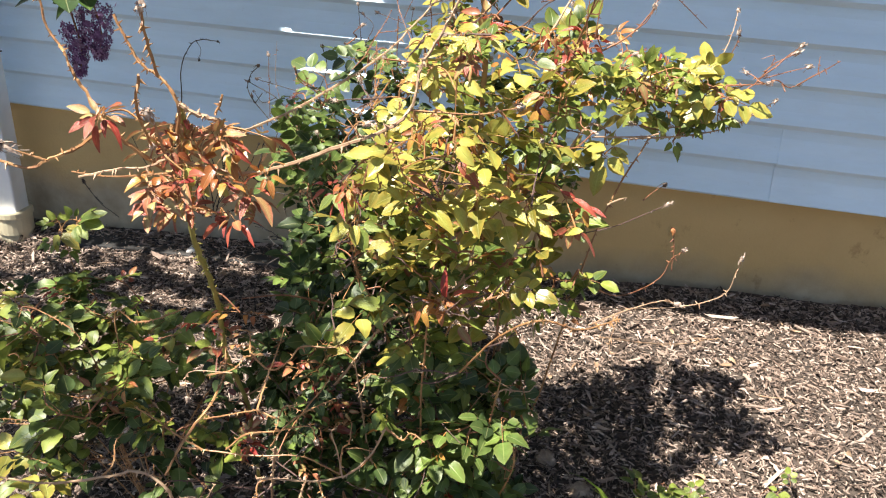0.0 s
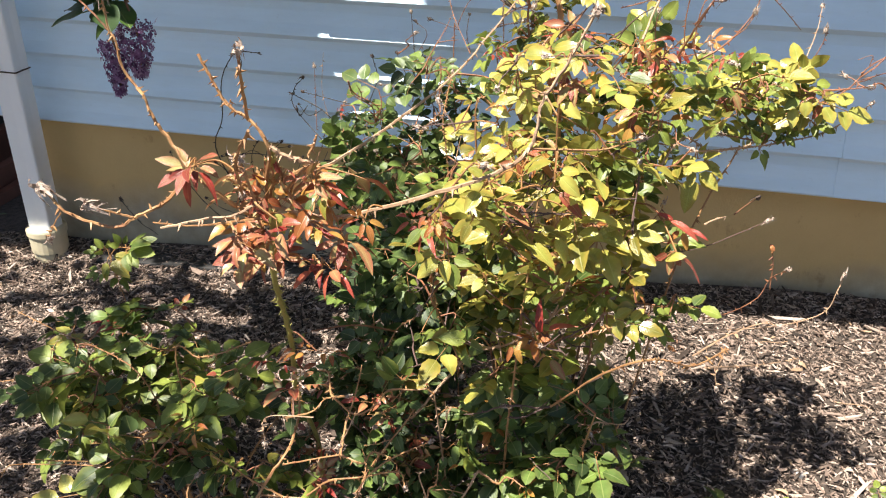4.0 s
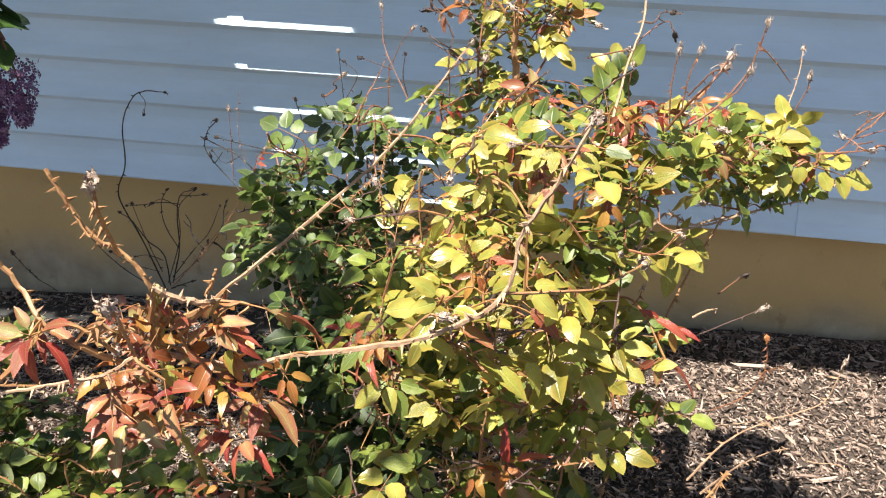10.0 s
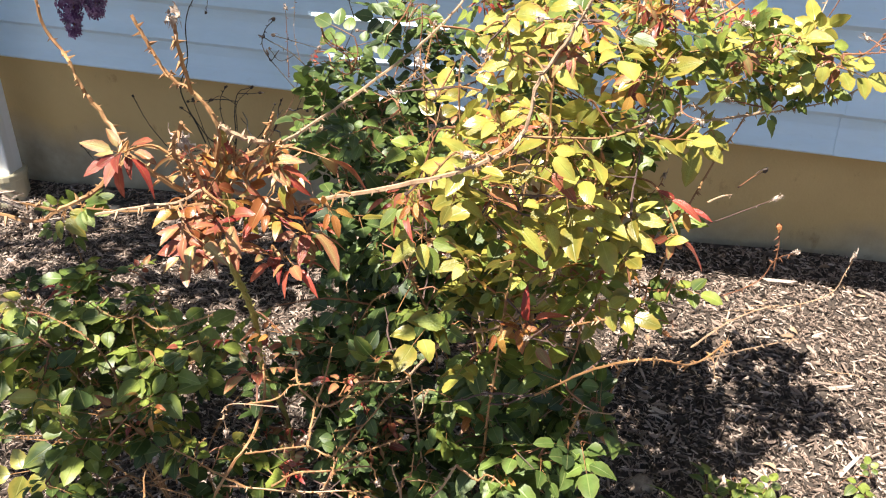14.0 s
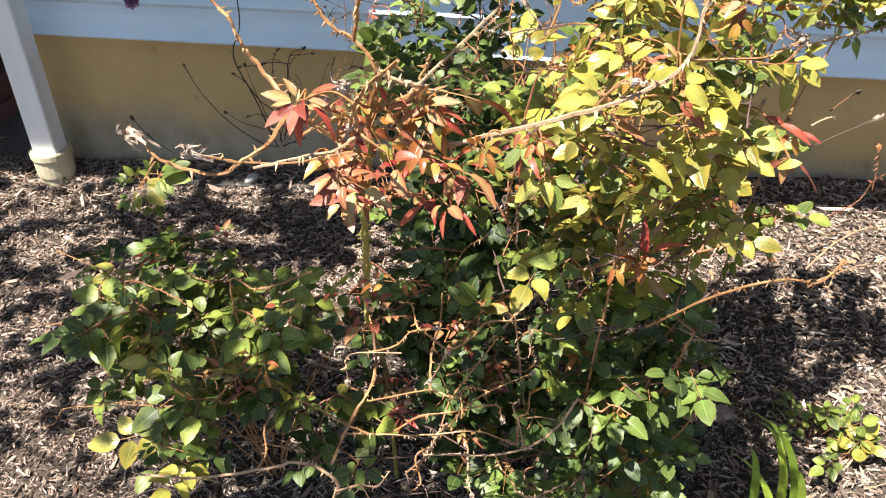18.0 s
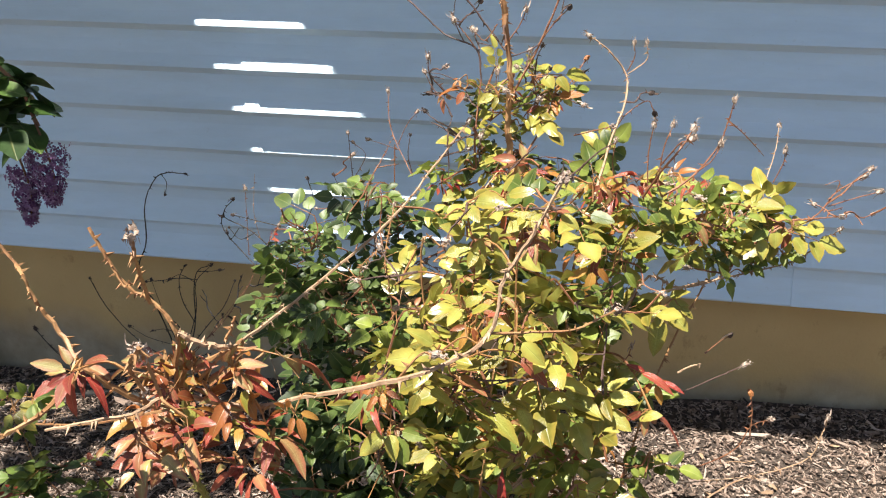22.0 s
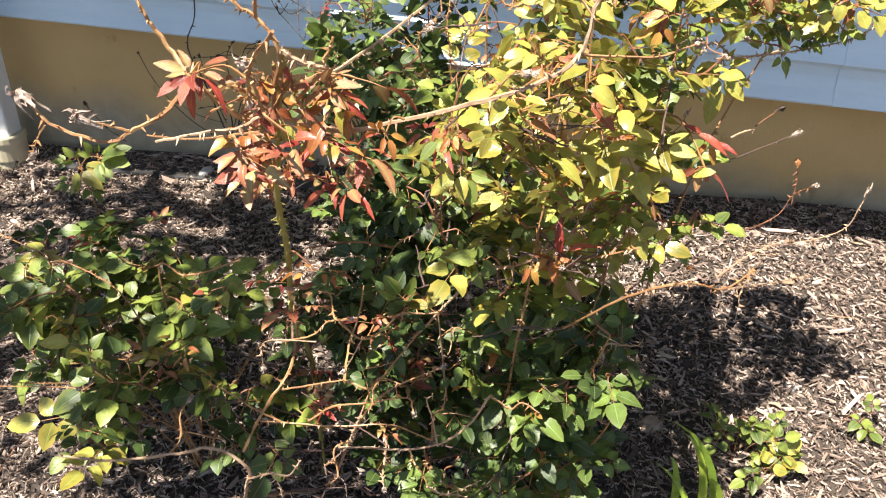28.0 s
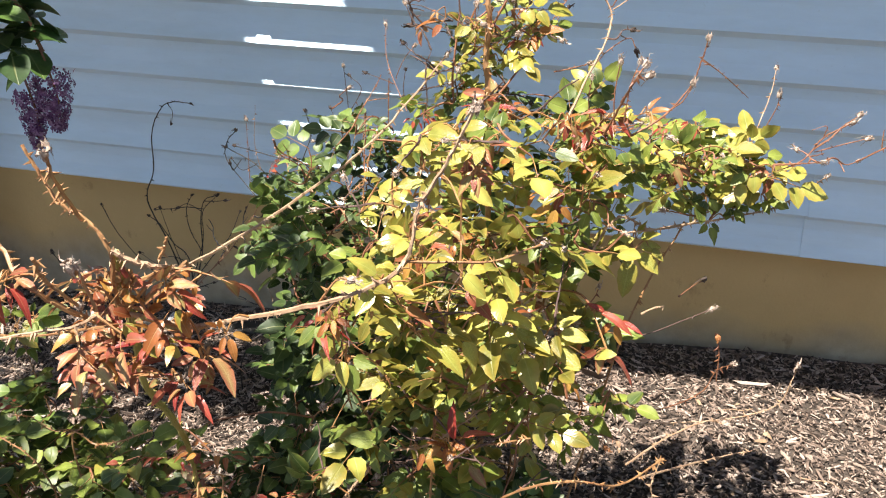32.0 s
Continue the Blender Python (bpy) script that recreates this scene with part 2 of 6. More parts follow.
def thing(name, label, category, at=(0, 0, 0), group="", kind=""):
    """An Empty at the thing's base, which parents its parts."""
    ob = new(name)
    ob.empty_display_size = 0.05
    return tagged(ob, label, category, group, kind)


def box(bm, lo, hi, bevel=0.0):
    r = bmesh.ops.create_cube(bm, size=1)
    for v in r["verts"]:
        v.co = Vector([(lo[i] + hi[i]) / 2 + v.co[i] * (hi[i] - lo[i]) for i in range(3)])
    if bevel:
        es = {e for v in r["verts"] for e in v.link_edges}
        bmesh.ops.bevel(bm, geom=list(es), offset=bevel, segments=2, affect="EDGES", profile=0.7)


def spline(points, per=5):
    """Points along a smooth curve through the given ones."""
    p = [Vector(q) for q in points]
    if len(p) == 2:
        p.insert(1, (p[0] + p[1]) / 2 + Vector((0.002, 0.002, 0.003)))
    p = [2 * p[0] - p[1], *p, 2 * p[-1] - p[-2]]
    out = []
    for i in range(1, len(p) - 2):
        a, b, c, d = p[i - 1 : i + 3]
        for k in range(per):
            t = k / per
            out.append(0.5 * (2 * b + (c - a) * t + (2 * a - 5 * b + 4 * c - d) * t * t + (3 * b - a - 3 * c + d) * t**3))
    out.append(p[-2])
    return out


def tube(bm, path, r0, r1, sides=6, rough=0.12, rng=random):
    n, rings = len(path), []
    up = Vector((0.3, 0.5, 0.8)).normalized()
    for i, q in enumerate(path):
        d = (path[min(i + 1, n - 1)] - path[max(i - 1, 0)]).normalized()
        u = d.cross(up)
        u = u.normalized() if u.length > 1e-3 else d.orthogonal().normalized()
        v = d.cross(u)
        r = (r0 + (r1 - r0) * i / (n - 1)) * (1 + rng.uniform(-rough, rough))
        rings.append([bm.verts.new(q + r * (math.cos(a) * u + math.sin(a) * v)) for a in (2 * math.pi * k / sides for k in range(sides))])
    for a, b in zip(rings, rings[1:]):
        for k in range(sides):
            bm.faces.new((a[k], a[(k + 1) % sides], b[(k + 1) % sides], b[k]))
    bm.faces.new(rings[0][::-1])
    bm.faces.new(rings[-1])


def thorn(bm, at, way, size):
    u = way.orthogonal().normalized() * size * 0.23
    v = way.cross(u).normalized() * size * 0.23
    ring = [bm.verts.new(at + u), bm.verts.new(at + v), bm.verts.new(at - u), bm.verts.new(at - v)]
    tip = bm.verts.new(at + way * size + Vector((0, 0, -0.2 * size)))
    for k in range(4):
        bm.faces.new((ring[k], ring[(k + 1) % 4], tip))


RC = random.Random(11)


def head_mesh(kind, seed):
    """A withered bloom: a small hip with curled, dried sepals and petals."""
    rng = random.Random(seed)
    bm = bmesh.new()
    size = {1: 0.0058, 2: 0.0055, 3: 0.0065, 4: 0.0075}[kind]
    r = bmesh.ops.create_icosphere(bm, subdivisions=1, radius=size)
    for v in r["verts"]:
        v.co *= rng.uniform(0.6, 0.95) * (0.6 if kind == 4 else 0.8)
        v.co.z *= 1.25
    for k in range({1: 30, 2: 6, 3: 7, 4: 40}[kind]):
        a = rng.uniform(0, 6.28)
        out = Vector((math.cos(a), math.sin(a), 0))
        side = Vector((-math.sin(a), math.cos(a), 0))
        wide = 0.30 if k < 6 or (kind == 4 and k % 3 == 0) else 0.09
        ln, w, lift = size * rng.uniform(0.6, 1.6), size * wide * rng.uniform(0.6, 1.3), rng.uniform(-1.0, 0.8 if kind == 4 else 1.3)
        rows = []
        bend = rng.uniform(-1.6, 0.4)
        for j in range(4):
            t = j / 3
            c = out * (size * 0.35 + ln * t * (0.8 - 0.45 * t)) + side * ln * 0.5 * t * t * rng.uniform(-1, 1) + Vector((0, 0, size * 0.7 + ln * (lift * t + bend * t * t)))
            tw = side * w * (1 - 0.6 * t) + Vector((0, 0, rng.uniform(-0.8, 0.8) * w))
            rows.append((bm.verts.new(c - tw), bm.verts.new(c + tw)))
        for a_, b_ in zip(rows, rows[1:]):
            bm.faces.new((a_[0], a_[1], b_[1], b_[0]))
    me = bpy.data.meshes.new("seed_head")
    bm.to_mesh(me)
    bm.free()
    me.materials.append({1: m_head, 2: m_bud, 3: m_hip, 4: m_head}[kind])
    return me


HEADS = {k: [head_mesh(k, 10 * k + s) for s in range(5)] for k in (1, 2, 3, 4)}


def stem(owner, points, r0, r1, material, name, thorns, head):
    r0, r1 = r0 * 0.52, r1 * 0.53
    bm = bmesh.new()
    path = spline(points, 6)
    jit = max(r0, r1) * 0.3
    path = [path[0]] + [q + Vector([RC.uniform(-jit, jit) for _ in range(3)]) for q in path[1:-1]] + [path[-1]]
    tube(bm, path, r0, r1, 7 if max(r0, r1) > 0.003 else 5, 0.14, RC)
    if thorns:
        length = sum((a - b).length for a, b in zip(path, path[1:]))
        for _ in range(int(length * thorns)):
            i = RC.randrange(len(path) - 1)
            f = RC.random()
            at = path[i].lerp(path[i + 1], f)
            way = Vector([RC.gauss(0, 1) for _ in range(3)])
            d = (path[i + 1] - path[i]).normalized()
            way = (way - d * way.dot(d)).normalized()
            big = RC.random() < 0.3
            thorn(bm, at + way * (r0 + r1) * 0.4, (way - 0.15 * d).normalized(), RC.uniform(0.0065, 0.009) if big else RC.uniform(0.0035, 0.006))
    ob = part(name, bm, material, owner, smooth=False)
    if head:
        h = new("seed_head", RC.choice(HEADS[head]))
        h.parent = ob
        d = (path[-1] - path[-3]).normalized()
        q = d.to_track_quat("Z", "Y").to_euler()
        h.matrix_local = Matrix.LocRotScale(path[-1] + d * 0.003, q, [RC.uniform(0.8, 1.2)] * 3)
    STEMS.setdefault(owner, []).extend(path)
    if name == "cane" and (owner is red or material is m_pale_cane):
        CLEAR.extend(tuple(q) for q in path)
    return ob


STEMS = {}
CLEAR = []
# direction toward the camera, for keeping canes clear in its view
TO_VIEWER = np.array((0.0, -0.9, 0.436))


def crowded(q, room):
    """Whether a leaf would hide one of the bare canes from the camera's side."""
    d = np.array(q)[None] - np.array(CLEAR)
    a = d @ TO_VIEWER
    far = np.linalg.norm(d - a[:, None] * TO_VIEWER[None], axis=1)
    return bool(((a > -0.004) & (a < 0.5) & (far < room)).any())



def cane(owner, points, r0, r1, head=0):
    k = 1.15 if owner is red and max(q[2] for q in points) < 0.66 else 0.86
    return stem(owner, points, r0 * k, r1 * k, m_cane, "cane", 125, head)


def pale_cane(owner, points, r0, r1, head=0):
    k = 1.15 if owner is red and max(q[2] for q in points) < 0.66 else 0.88
    return stem(owner, points, r0 * k, r1 * k, m_pale_cane, "cane", 150, head)


def green_cane(owner, points, r0, r1, head=0):
    return stem(owner, points, r0 * 1.1, r1 * 1.1, m_green_cane, "stem", 110, head)


def twig(owner, points, r0, r1, head=0):
    return stem(owner, points, r0, r1, m_twig, "twig", 60, head)


def pale_twig(owner, points, r0, r1, head=0):
    return stem(owner, points, r0, r1, m_pale_cane, "twig", 70, head)


def dark_twig(owner, points, r0, r1, head=0):
    return stem(owner, points, r0, r1, m_dark_twig, "twig", 25, head)


def black_twig(owner, points, r0, r1, head=0):
    return stem(owner, points, r0 * 1.25, r1 * 1.4, m_black_twig, "twig", 30, head)


# ---- leaves ----
def blade(bm, base, way, up, length, width, rng, notch=0.045, fold=0.34, curl=0.25, stations=10):
    """One leaflet: ovate, pointed, folded along its midrib, toothed, drooping at the tip."""
    uv = bm.loops.layers.uv.verify()
    way = way.normalized()
    side = way.cross(up).normalized()
    up = side.cross(way).normalized()
    sag, twist, wav = rng.uniform(0.1, 1.4) * curl, rng.uniform(-0.4, 0.4), rng.uniform(0, 6.28)
    fold *= rng.uniform(0.2, 1.5)
    mid, left, right, where = [], [], [], {}
    for i in range(stations):
        t = i / (stations - 1)
        w = width * 0.5 * 2.25 * t**0.55 * (1 - t) ** 0.85 * (1 + (notch if i % 2 else -notch) * (0 < i < stations - 1))
        c = base + way * length * t - up * length * sag * t * t
        a = twist * t
        s = side * math.cos(a) + up * math.sin(a)
        mid.append(bm.verts.new(c))
        where[mid[-1]] = (0.5, t)
        if 0 < i < stations - 1:
            lift = up * w * fold
            wave = up * w * 0.16 * math.sin(wav + 5.5 * t)
            left.append(bm.verts.new(c - s * w + lift + wave))
            right.append(bm.verts.new(c + s * w + lift - wave))
            where[left[-1]], where[right[-1]] = (0.0, t), (1.0, t)
    for chain, flip in ((left, False), (right, True)):
        ring = [mid[0], *chain, mid[-1]]
        for i in range(stations - 1):
            f = [mid[i], mid[i + 1]] + [v for v in (ring[i + 1], ring[i]) if v not in (mid[i], mid[i + 1])]
            if len(f) > 2:
                for lp in bm.faces.new(f[::-1] if flip else f).loops:
                    lp[uv].uv = where[lp.vert]


def rose_leaf(seed, pairs, size, slim=0.62, curl=0.25):
    """A compound leaf along +Y: a rachis with paired leaflets and one at the end."""
    rng = random.Random(seed)
    bm = bmesh.new()
    path = [Vector((0, size * 0.55 * k * (pairs + 0.55) / 5, -0.10 * size * (k / 5) ** 2 * pairs)) for k in range(6)]
    tube(bm, path, size * 0.026, size * 0.014, 3, 0.0, rng)
    for f in bm.faces:
        f.material_index = 1
    end = path[-1]
    up = Vector((0, 0, 1))
    blade(bm, end, Vector((rng.uniform(-0.1, 0.1), 1, -0.12)), up, size * 1.08, size * slim * 1.1, rng, curl=curl)
    for k in range(pairs):
        at = path[0].lerp(end, (k + 0.75) / (pairs + 0.35))
        for s in (-1, 1):
            blade(bm, at + Vector((s * 0.006, 0, 0)), Vector((s, 0.62 + rng.uniform(-0.2, 0.2), rng.uniform(-0.25, 0.12))), up + Vector((0, 0, 0)), size * rng.uniform(0.72, 0.98) * (0.8 + 0.2 * k / max(1, pairs - 1)), size * slim * rng.uniform(0.85, 1.05), rng, curl=curl)
    me = bpy.data.meshes.new("leaf")
    bm.to_mesh(me)
    bm.free()
    return me


def leaf_set(kind, seed, sizes, pairs, slim=0.62, curl=0.25):
    out = []
    for i in range(10):
        me = rose_leaf(seed + i, pairs[i % len(pairs)], sizes[i % len(sizes)], slim, curl)
        me.materials.append(LEAF[kind])
        me.materials.append(m_stalk)
        me.polygons.foreach_set("use_smooth", [True] * len(me.polygons))
        out.append(me)
    return out


LEAVES = {
    "lime": leaf_set("lime", 100, (0.050, 0.042, 0.056, 0.036), (2, 1, 2, 1), 0.66),
    "green": leaf_set("green", 200, (0.041, 0.034, 0.046, 0.038), (2, 2, 2, 1), 0.74),
    "fresh": leaf_set("fresh", 250, (0.041, 0.034, 0.046, 0.038), (2, 2, 2, 1), 0.74),
    "dark": leaf_set("dark", 300, (0.038, 0.033, 0.043), (2, 2, 1), 0.76),
    "bronze": leaf_set("bronze", 400, (0.031, 0.026, 0.035, 0.023), (1, 2, 1, 2), 0.48, 0.35),
    "crimson": leaf_set("crimson", 450, (0.021, 0.017, 0.026), (2, 1, 2), 0.34, 0.7),
    "orange": leaf_set("orange", 500, (0.029, 0.025, 0.020), (2, 1, 2), 0.44, 0.5),
}
# single leaflets of unit length on a short stalk
SOLO = {kind: leaf_set(kind, seed, (0.8, 0.76, 0.84), (0,), slim, curl) for kind, seed, slim, curl in (("lime", 600, 0.60, 0.2), ("green", 620, 0.64, 0.2), ("fresh", 630, 0.64, 0.2), ("bronze", 640, 0.45, 0.5), ("crimson", 660, 0.30, 0.6), ("orange", 680, 0.42, 0.3))}
RL = random.Random(5)
COUNT, REST = {}, {}


def put_leaf(owner, at, way, kind, scale=1.0, spin=0.6):
    """Sets one compound leaf on owner with its stalk at a point, growing along way, face up."""
    y = Vector(way).normalized()
    if owner is not low and owner is not red and crowded(Vector(at) + y * 0.03 * scale, 0.024):
        return None
    z = Vector((RL.gauss(0, spin), RL.gauss(-0.15, spin), 1.0))
    x = y.cross(z).normalized()
    z = x.cross(y)
    m = Matrix((x, y, z)).transposed().to_4x4()
    m.translation = at
    COUNT[owner] = COUNT.get(owner, 0) + 1
    if COUNT[owner] > 300:
        REST.setdefault((owner, kind), []).append((RL.choice(LEAVES[kind]), m @ Matrix.Scale(scale, 4)))
        return None
    ob = new("leaf", RL.choice(LEAVES[kind]))
    ob.parent = owner
    ob.matrix_local = m @ Matrix.Scale(scale, 4)
    if kind in ("bronze", "crimson", "orange") and owner.name.startswith("rose_bush") and owner is not red:
        ob["label"] = "young leaf flushed with red"
    return ob


def leaflet(owner, at, tip, kind, stalk=0.022):
    """A large leaflet from its foot to its tip, with two at its sides, held by a thin stalk that runs back to the nearest stem."""
    at, tip = Vector(at), Vector(tip)
    y = (tip - at).normalized()
    loose = 0.5 if owner is red else 0.28
    z = Vector((RL.gauss(0.0, loose), RL.gauss(-0.5, loose), 0.9))
    x = y.cross(z).normalized()
    m = Matrix((x, y, x.cross(y))).transposed().to_4x4()
    m.translation = at
    size = (tip - at).length / 1.02
    turns = (0.0, RL.uniform(0.75, 1.1), RL.uniform(-1.1, -0.75))
    turns = turns[:1] if kind == "crimson" else turns[: RL.choice((1, 2, 2, 3))] if kind == "lime" else turns
    if kind == "lime" and RL.random() < 0.16:
        kind = RL.choice(("green", "orange", "bronze"))
    for k, a in enumerate(turns):
        me = RL.choice(SOLO[kind])
        w = m @ Matrix.Rotation(a, 4, "Z") @ Matrix.Rotation(RL.uniform(-0.25, 0.25) if k else 0.0, 4, "X") @ Matrix.Scale(size * (RL.uniform(0.68, 0.9) if k else 1.0), 4)
        COUNT[owner] = COUNT.get(owner, 0) + 1
        if COUNT[owner] > 300:
            REST.setdefault((owner, kind), []).append((me, w))
            continue
        ob = new("leaf", me)
        ob.parent = owner
        ob.matrix_local = w
        if kind in ("bronze", "crimson", "orange") and owner is not red:
            ob["label"] = "young leaf flushed with red"
    root = near_stem(owner, at)
    if (root - at).length > 0.004:
        mid = (root + at) / 2 + Vector((RL.uniform(-0.006, 0.006), RL.uniform(-0.006, 0.006), 0.01))
        path = spline([root, mid, at], 4)
        bm = bmesh.new()
        tube(bm, path, 0.0014, 0.0008, 4, 0.1, RL)
        part("stalk", bm, m_stalk, owner)
        STEMS[owner].extend(path[2:])


def tuft(owner, at, kind, n):
    """A few leaves that spread from one node."""
    at = Vector(at)
    root = near_stem(owner, at)
    if 0.012 < (root - at).length < 0.4:
        bm = bmesh.new()
        tube(bm, spline([root, (root + at) / 2 + Vector((RL.uniform(-0.01, 0.01), RL.uniform(-0.01, 0.01), 0.012)), at], 4), 0.002, 0.0012, 4, 0.1, RL)
        part("shoot", bm, m_twig, owner)
    a0 = RL.uniform(0, 6.28)
    for k in range(n):
        a = a0 + 2.4 * k
        way = Vector((math.cos(a), math.sin(a) * 0.8 - 0.25, RL.uniform(-0.5, 0.45)))
        put_leaf(owner, at + 0.006 * way, way, kind, RL.uniform(0.8, 1.15))


def near_stem(owner, q):
    best = min(STEMS[owner], key=lambda s: (s - q).length_squared + (0.0 if s.z < q.z + 0.05 else 0.02))
    return best


def foliage(owner, centre, radii, shoots, leaves, kinds, material, scale=1.0):
    """Leafy shoots that grow from the nearest canes out into an egg-shaped part of the crown."""
    c = Vector(centre)
    for _ in range(shoots):
        d = Vector([RL.gauss(0, 1) for _ in range(3)]).normalized() * RL.uniform(0.35, 1.0) ** 0.6
        tip = c + Vector([d[k] * radii[k] for k in range(3)])
        root = near_stem(owner, tip)
        if (root - tip).length > 0.22:
            root = tip + (root - tip).normalized() * 0.22
        mid = (root + tip) / 2 + Vector((RL.uniform(-0.02, 0.02), RL.uniform(-0.02, 0.02), RL.uniform(-0.01, 0.03)))
        path = spline([root, mid, tip], 4)
        bm = bmesh.new()
        tube(bm, path, 0.0019, 0.0011, 4, 0.1, RL)
        part("shoot", bm, material, owner)
        STEMS[owner].extend(path[2:])
        grow = (tip - root).normalized()
        for k in range(leaves):
            t = 1 - 0.75 * k / max(1, leaves)
            i = min(len(path) - 1, int(t * (len(path) - 1)))
            a = RL.uniform(0, 6.28)
            out = Vector((math.cos(a), math.sin(a) - 0.25, RL.uniform(-0.1, 0.8) if owner is red else RL.uniform(-0.35, 0.5)))
            put_leaf(owner, path[i], out + grow * RL.uniform(0.2, 1.0), RL.choices(*kinds)[0], scale * RL.uniform(0.7, 1.12))


# ---- the house wall ----
LAP, Z0, CORNER = 0.1143, 0.42, -1.631
RIGHT, PROUD = 4.2, 0.032


def ground_z(x, y):
    z = 0.03 + 0.055 * max(-2.5, min(3, x)) + 0.1 * max(-3.0, min(0.0, y))
    return z + 0.012 * noise.noise((x * 2.1, y * 2.1, 0.3)) + 0.006 * noise.noise((x * 7, y * 7, 1.3))


bm = bmesh.new()
box(bm, (CORNER + 0.01, 0.046, Z0), (RIGHT, 0.16, 3.3))
wall = tagged(part("wall_north", bm, m_trim), "house wall clad in pale blue-grey vinyl lap siding", "wall", kind="structure")


def siding_panel(x0, x1, k, proud):
    """Two laps of siding in one length, gently wavy, with rolled lower edges."""
    bm = bmesh.new()
    n = max(2, int((x1 - x0) / 0.09))
    rows = []
    for i in range(n + 1):
        x = x0 + (x1 - x0) * i / n
        prof = []
        for lap in (1, 0):
            zb = Z0 + (k + lap) * LAP
            w = 0.0007 * noise.noise((x * 1.7, zb * 9, 4.0)) + 0.0004 * noise.noise((x * 6, zb * 5, 9.0))
            prof += [(0.0325 - proud, zb + LAP + 0.006), (PROUD * 0.55 - proud + w, zb + LAP * 0.985), (PROUD - proud + w, zb + LAP * 0.85), (PROUD * 0.87 - proud + w, zb + LAP * 0.62), (PROUD * 0.53 - proud + w, zb + LAP * 0.32), (-proud + w, zb + 0.003), (PROUD * 0.08 - proud + w, zb + 0.0002), (0.036 - proud, zb + 0.0012)]
        rows.append([bm.verts.new((x, y, z)) for y, z in prof])
    for a, b in zip(rows, rows[1:]):
        for j in range(len(a) - 1):
            bm.faces.new((a[j], a[j + 1], b[j + 1], b[j]))
    for row in (rows[0], rows[-1]):
        for j0 in (0, 8):
            back = [bm.verts.new((v.co.x, 0.045, v.co.z)) for v in (row[j0 + 7], row[j0])]
            bm.faces.new((*row[j0 : j0 + 8], *back))
    return part("siding_panel", bm, m_siding, wall)


JOINTS = {0: (1.125,), 2: (2.35,), 4: (-0.386,), 6: (2.0,), 8: (0.62,), 10: (-0.9, 2.8), 12: (1.4,), 14: (0.0, 3.1), 16: (2.2,), 18: (-0.6, 2.9), 20: (1.2,), 22: (2.5,), 24: (0.4,)}
for k, cuts in JOINTS.items():
    ends = [CORNER, *cuts, RIGHT]
    for i, (a, b) in enumerate(zip(ends, ends[1:])):
        siding_panel(a, b + (0.02 if i == 0 else 0), k, 0.0045 if i % 2 else 0.0)

bm = bmesh.new()
box(bm, (-1.47, 0.042, -0.6), (RIGHT, 0.155, Z0 + 0.03))
bmesh.ops.subdivide_edges(bm, edges=[e for e in bm.edges if e.calc_length() > 3], cuts=60)
for v in bm.verts:
    v.co.y += 0.004 * noise.noise((v.co.x * 3, v.co.z * 3, 2.0))
tagged(part("foundation", bm, m_found), "tan painted concrete foundation, grey and stained at its foot", "foundation", kind="structure")
# starter strip and the shadow gap under the lowest course
bm = bmesh.new()
box(bm, (CORNER, 0.012, Z0 - 0.006), (RIGHT, 0.036, Z0 - 0.001))
tagged(part("trim", bm, m_trim), "pale starter strip under the lowest siding course", "trim", kind="structure")
# corner post at the end of the wall
bm = bmesh.new()
box(bm, (CORNER - 0.018, -0.008, Z0 - 0.004), (CORNER + 0.055, 0.17, 3.3), 0.003)
tagged(part("corner_trim", bm, m_trim), "pale vinyl corner post of the house", "trim", kind="structure")
# unseen overhang, added and sized so its shadow covers the wall and its foot
eave = thing("shade_overhang", "unseen white overhang added above to keep the wall in shade", "overhang", kind="structure")
bm = bmesh.new()
box(bm, (-5.0, -0.91, 2.62), (RIGHT + 3, 0.1, 2.66))
part("soffit", bm, m_trim, eave)
bm = bmesh.new()
box(bm, (-5.0, -0.94, 2.6), (RIGHT + 3, -0.912, 2.85), 0.004)
part("fascia", bm, m_trim, eave)

# ---- ground ----
bm = bmesh.new()
xs = [-60, -30, -14, -7, -4] + [-3 + 0.06 * i for i in range(102)] + [4, 7, 14, 30, 60]
ys = [-60, -30, -14, -7, -4] + [-3 + 0.06 * i for i in range(52)] + [0.4, 1.2, 4, 14, 60]
grid = [[bm.verts.new((x, y, ground_z(x, y))) for x in xs] for y in ys]
for a, b in zip(grid, grid[1:]):
    for i in range(len(xs) - 1):
        bm.faces.new((a[i], a[i + 1], b[i + 1], b[i]))
ground = tagged(part("ground", bm, m_soil, smooth=True), "dark mulch bed sloping gently away from the house", "ground", kind="structure")


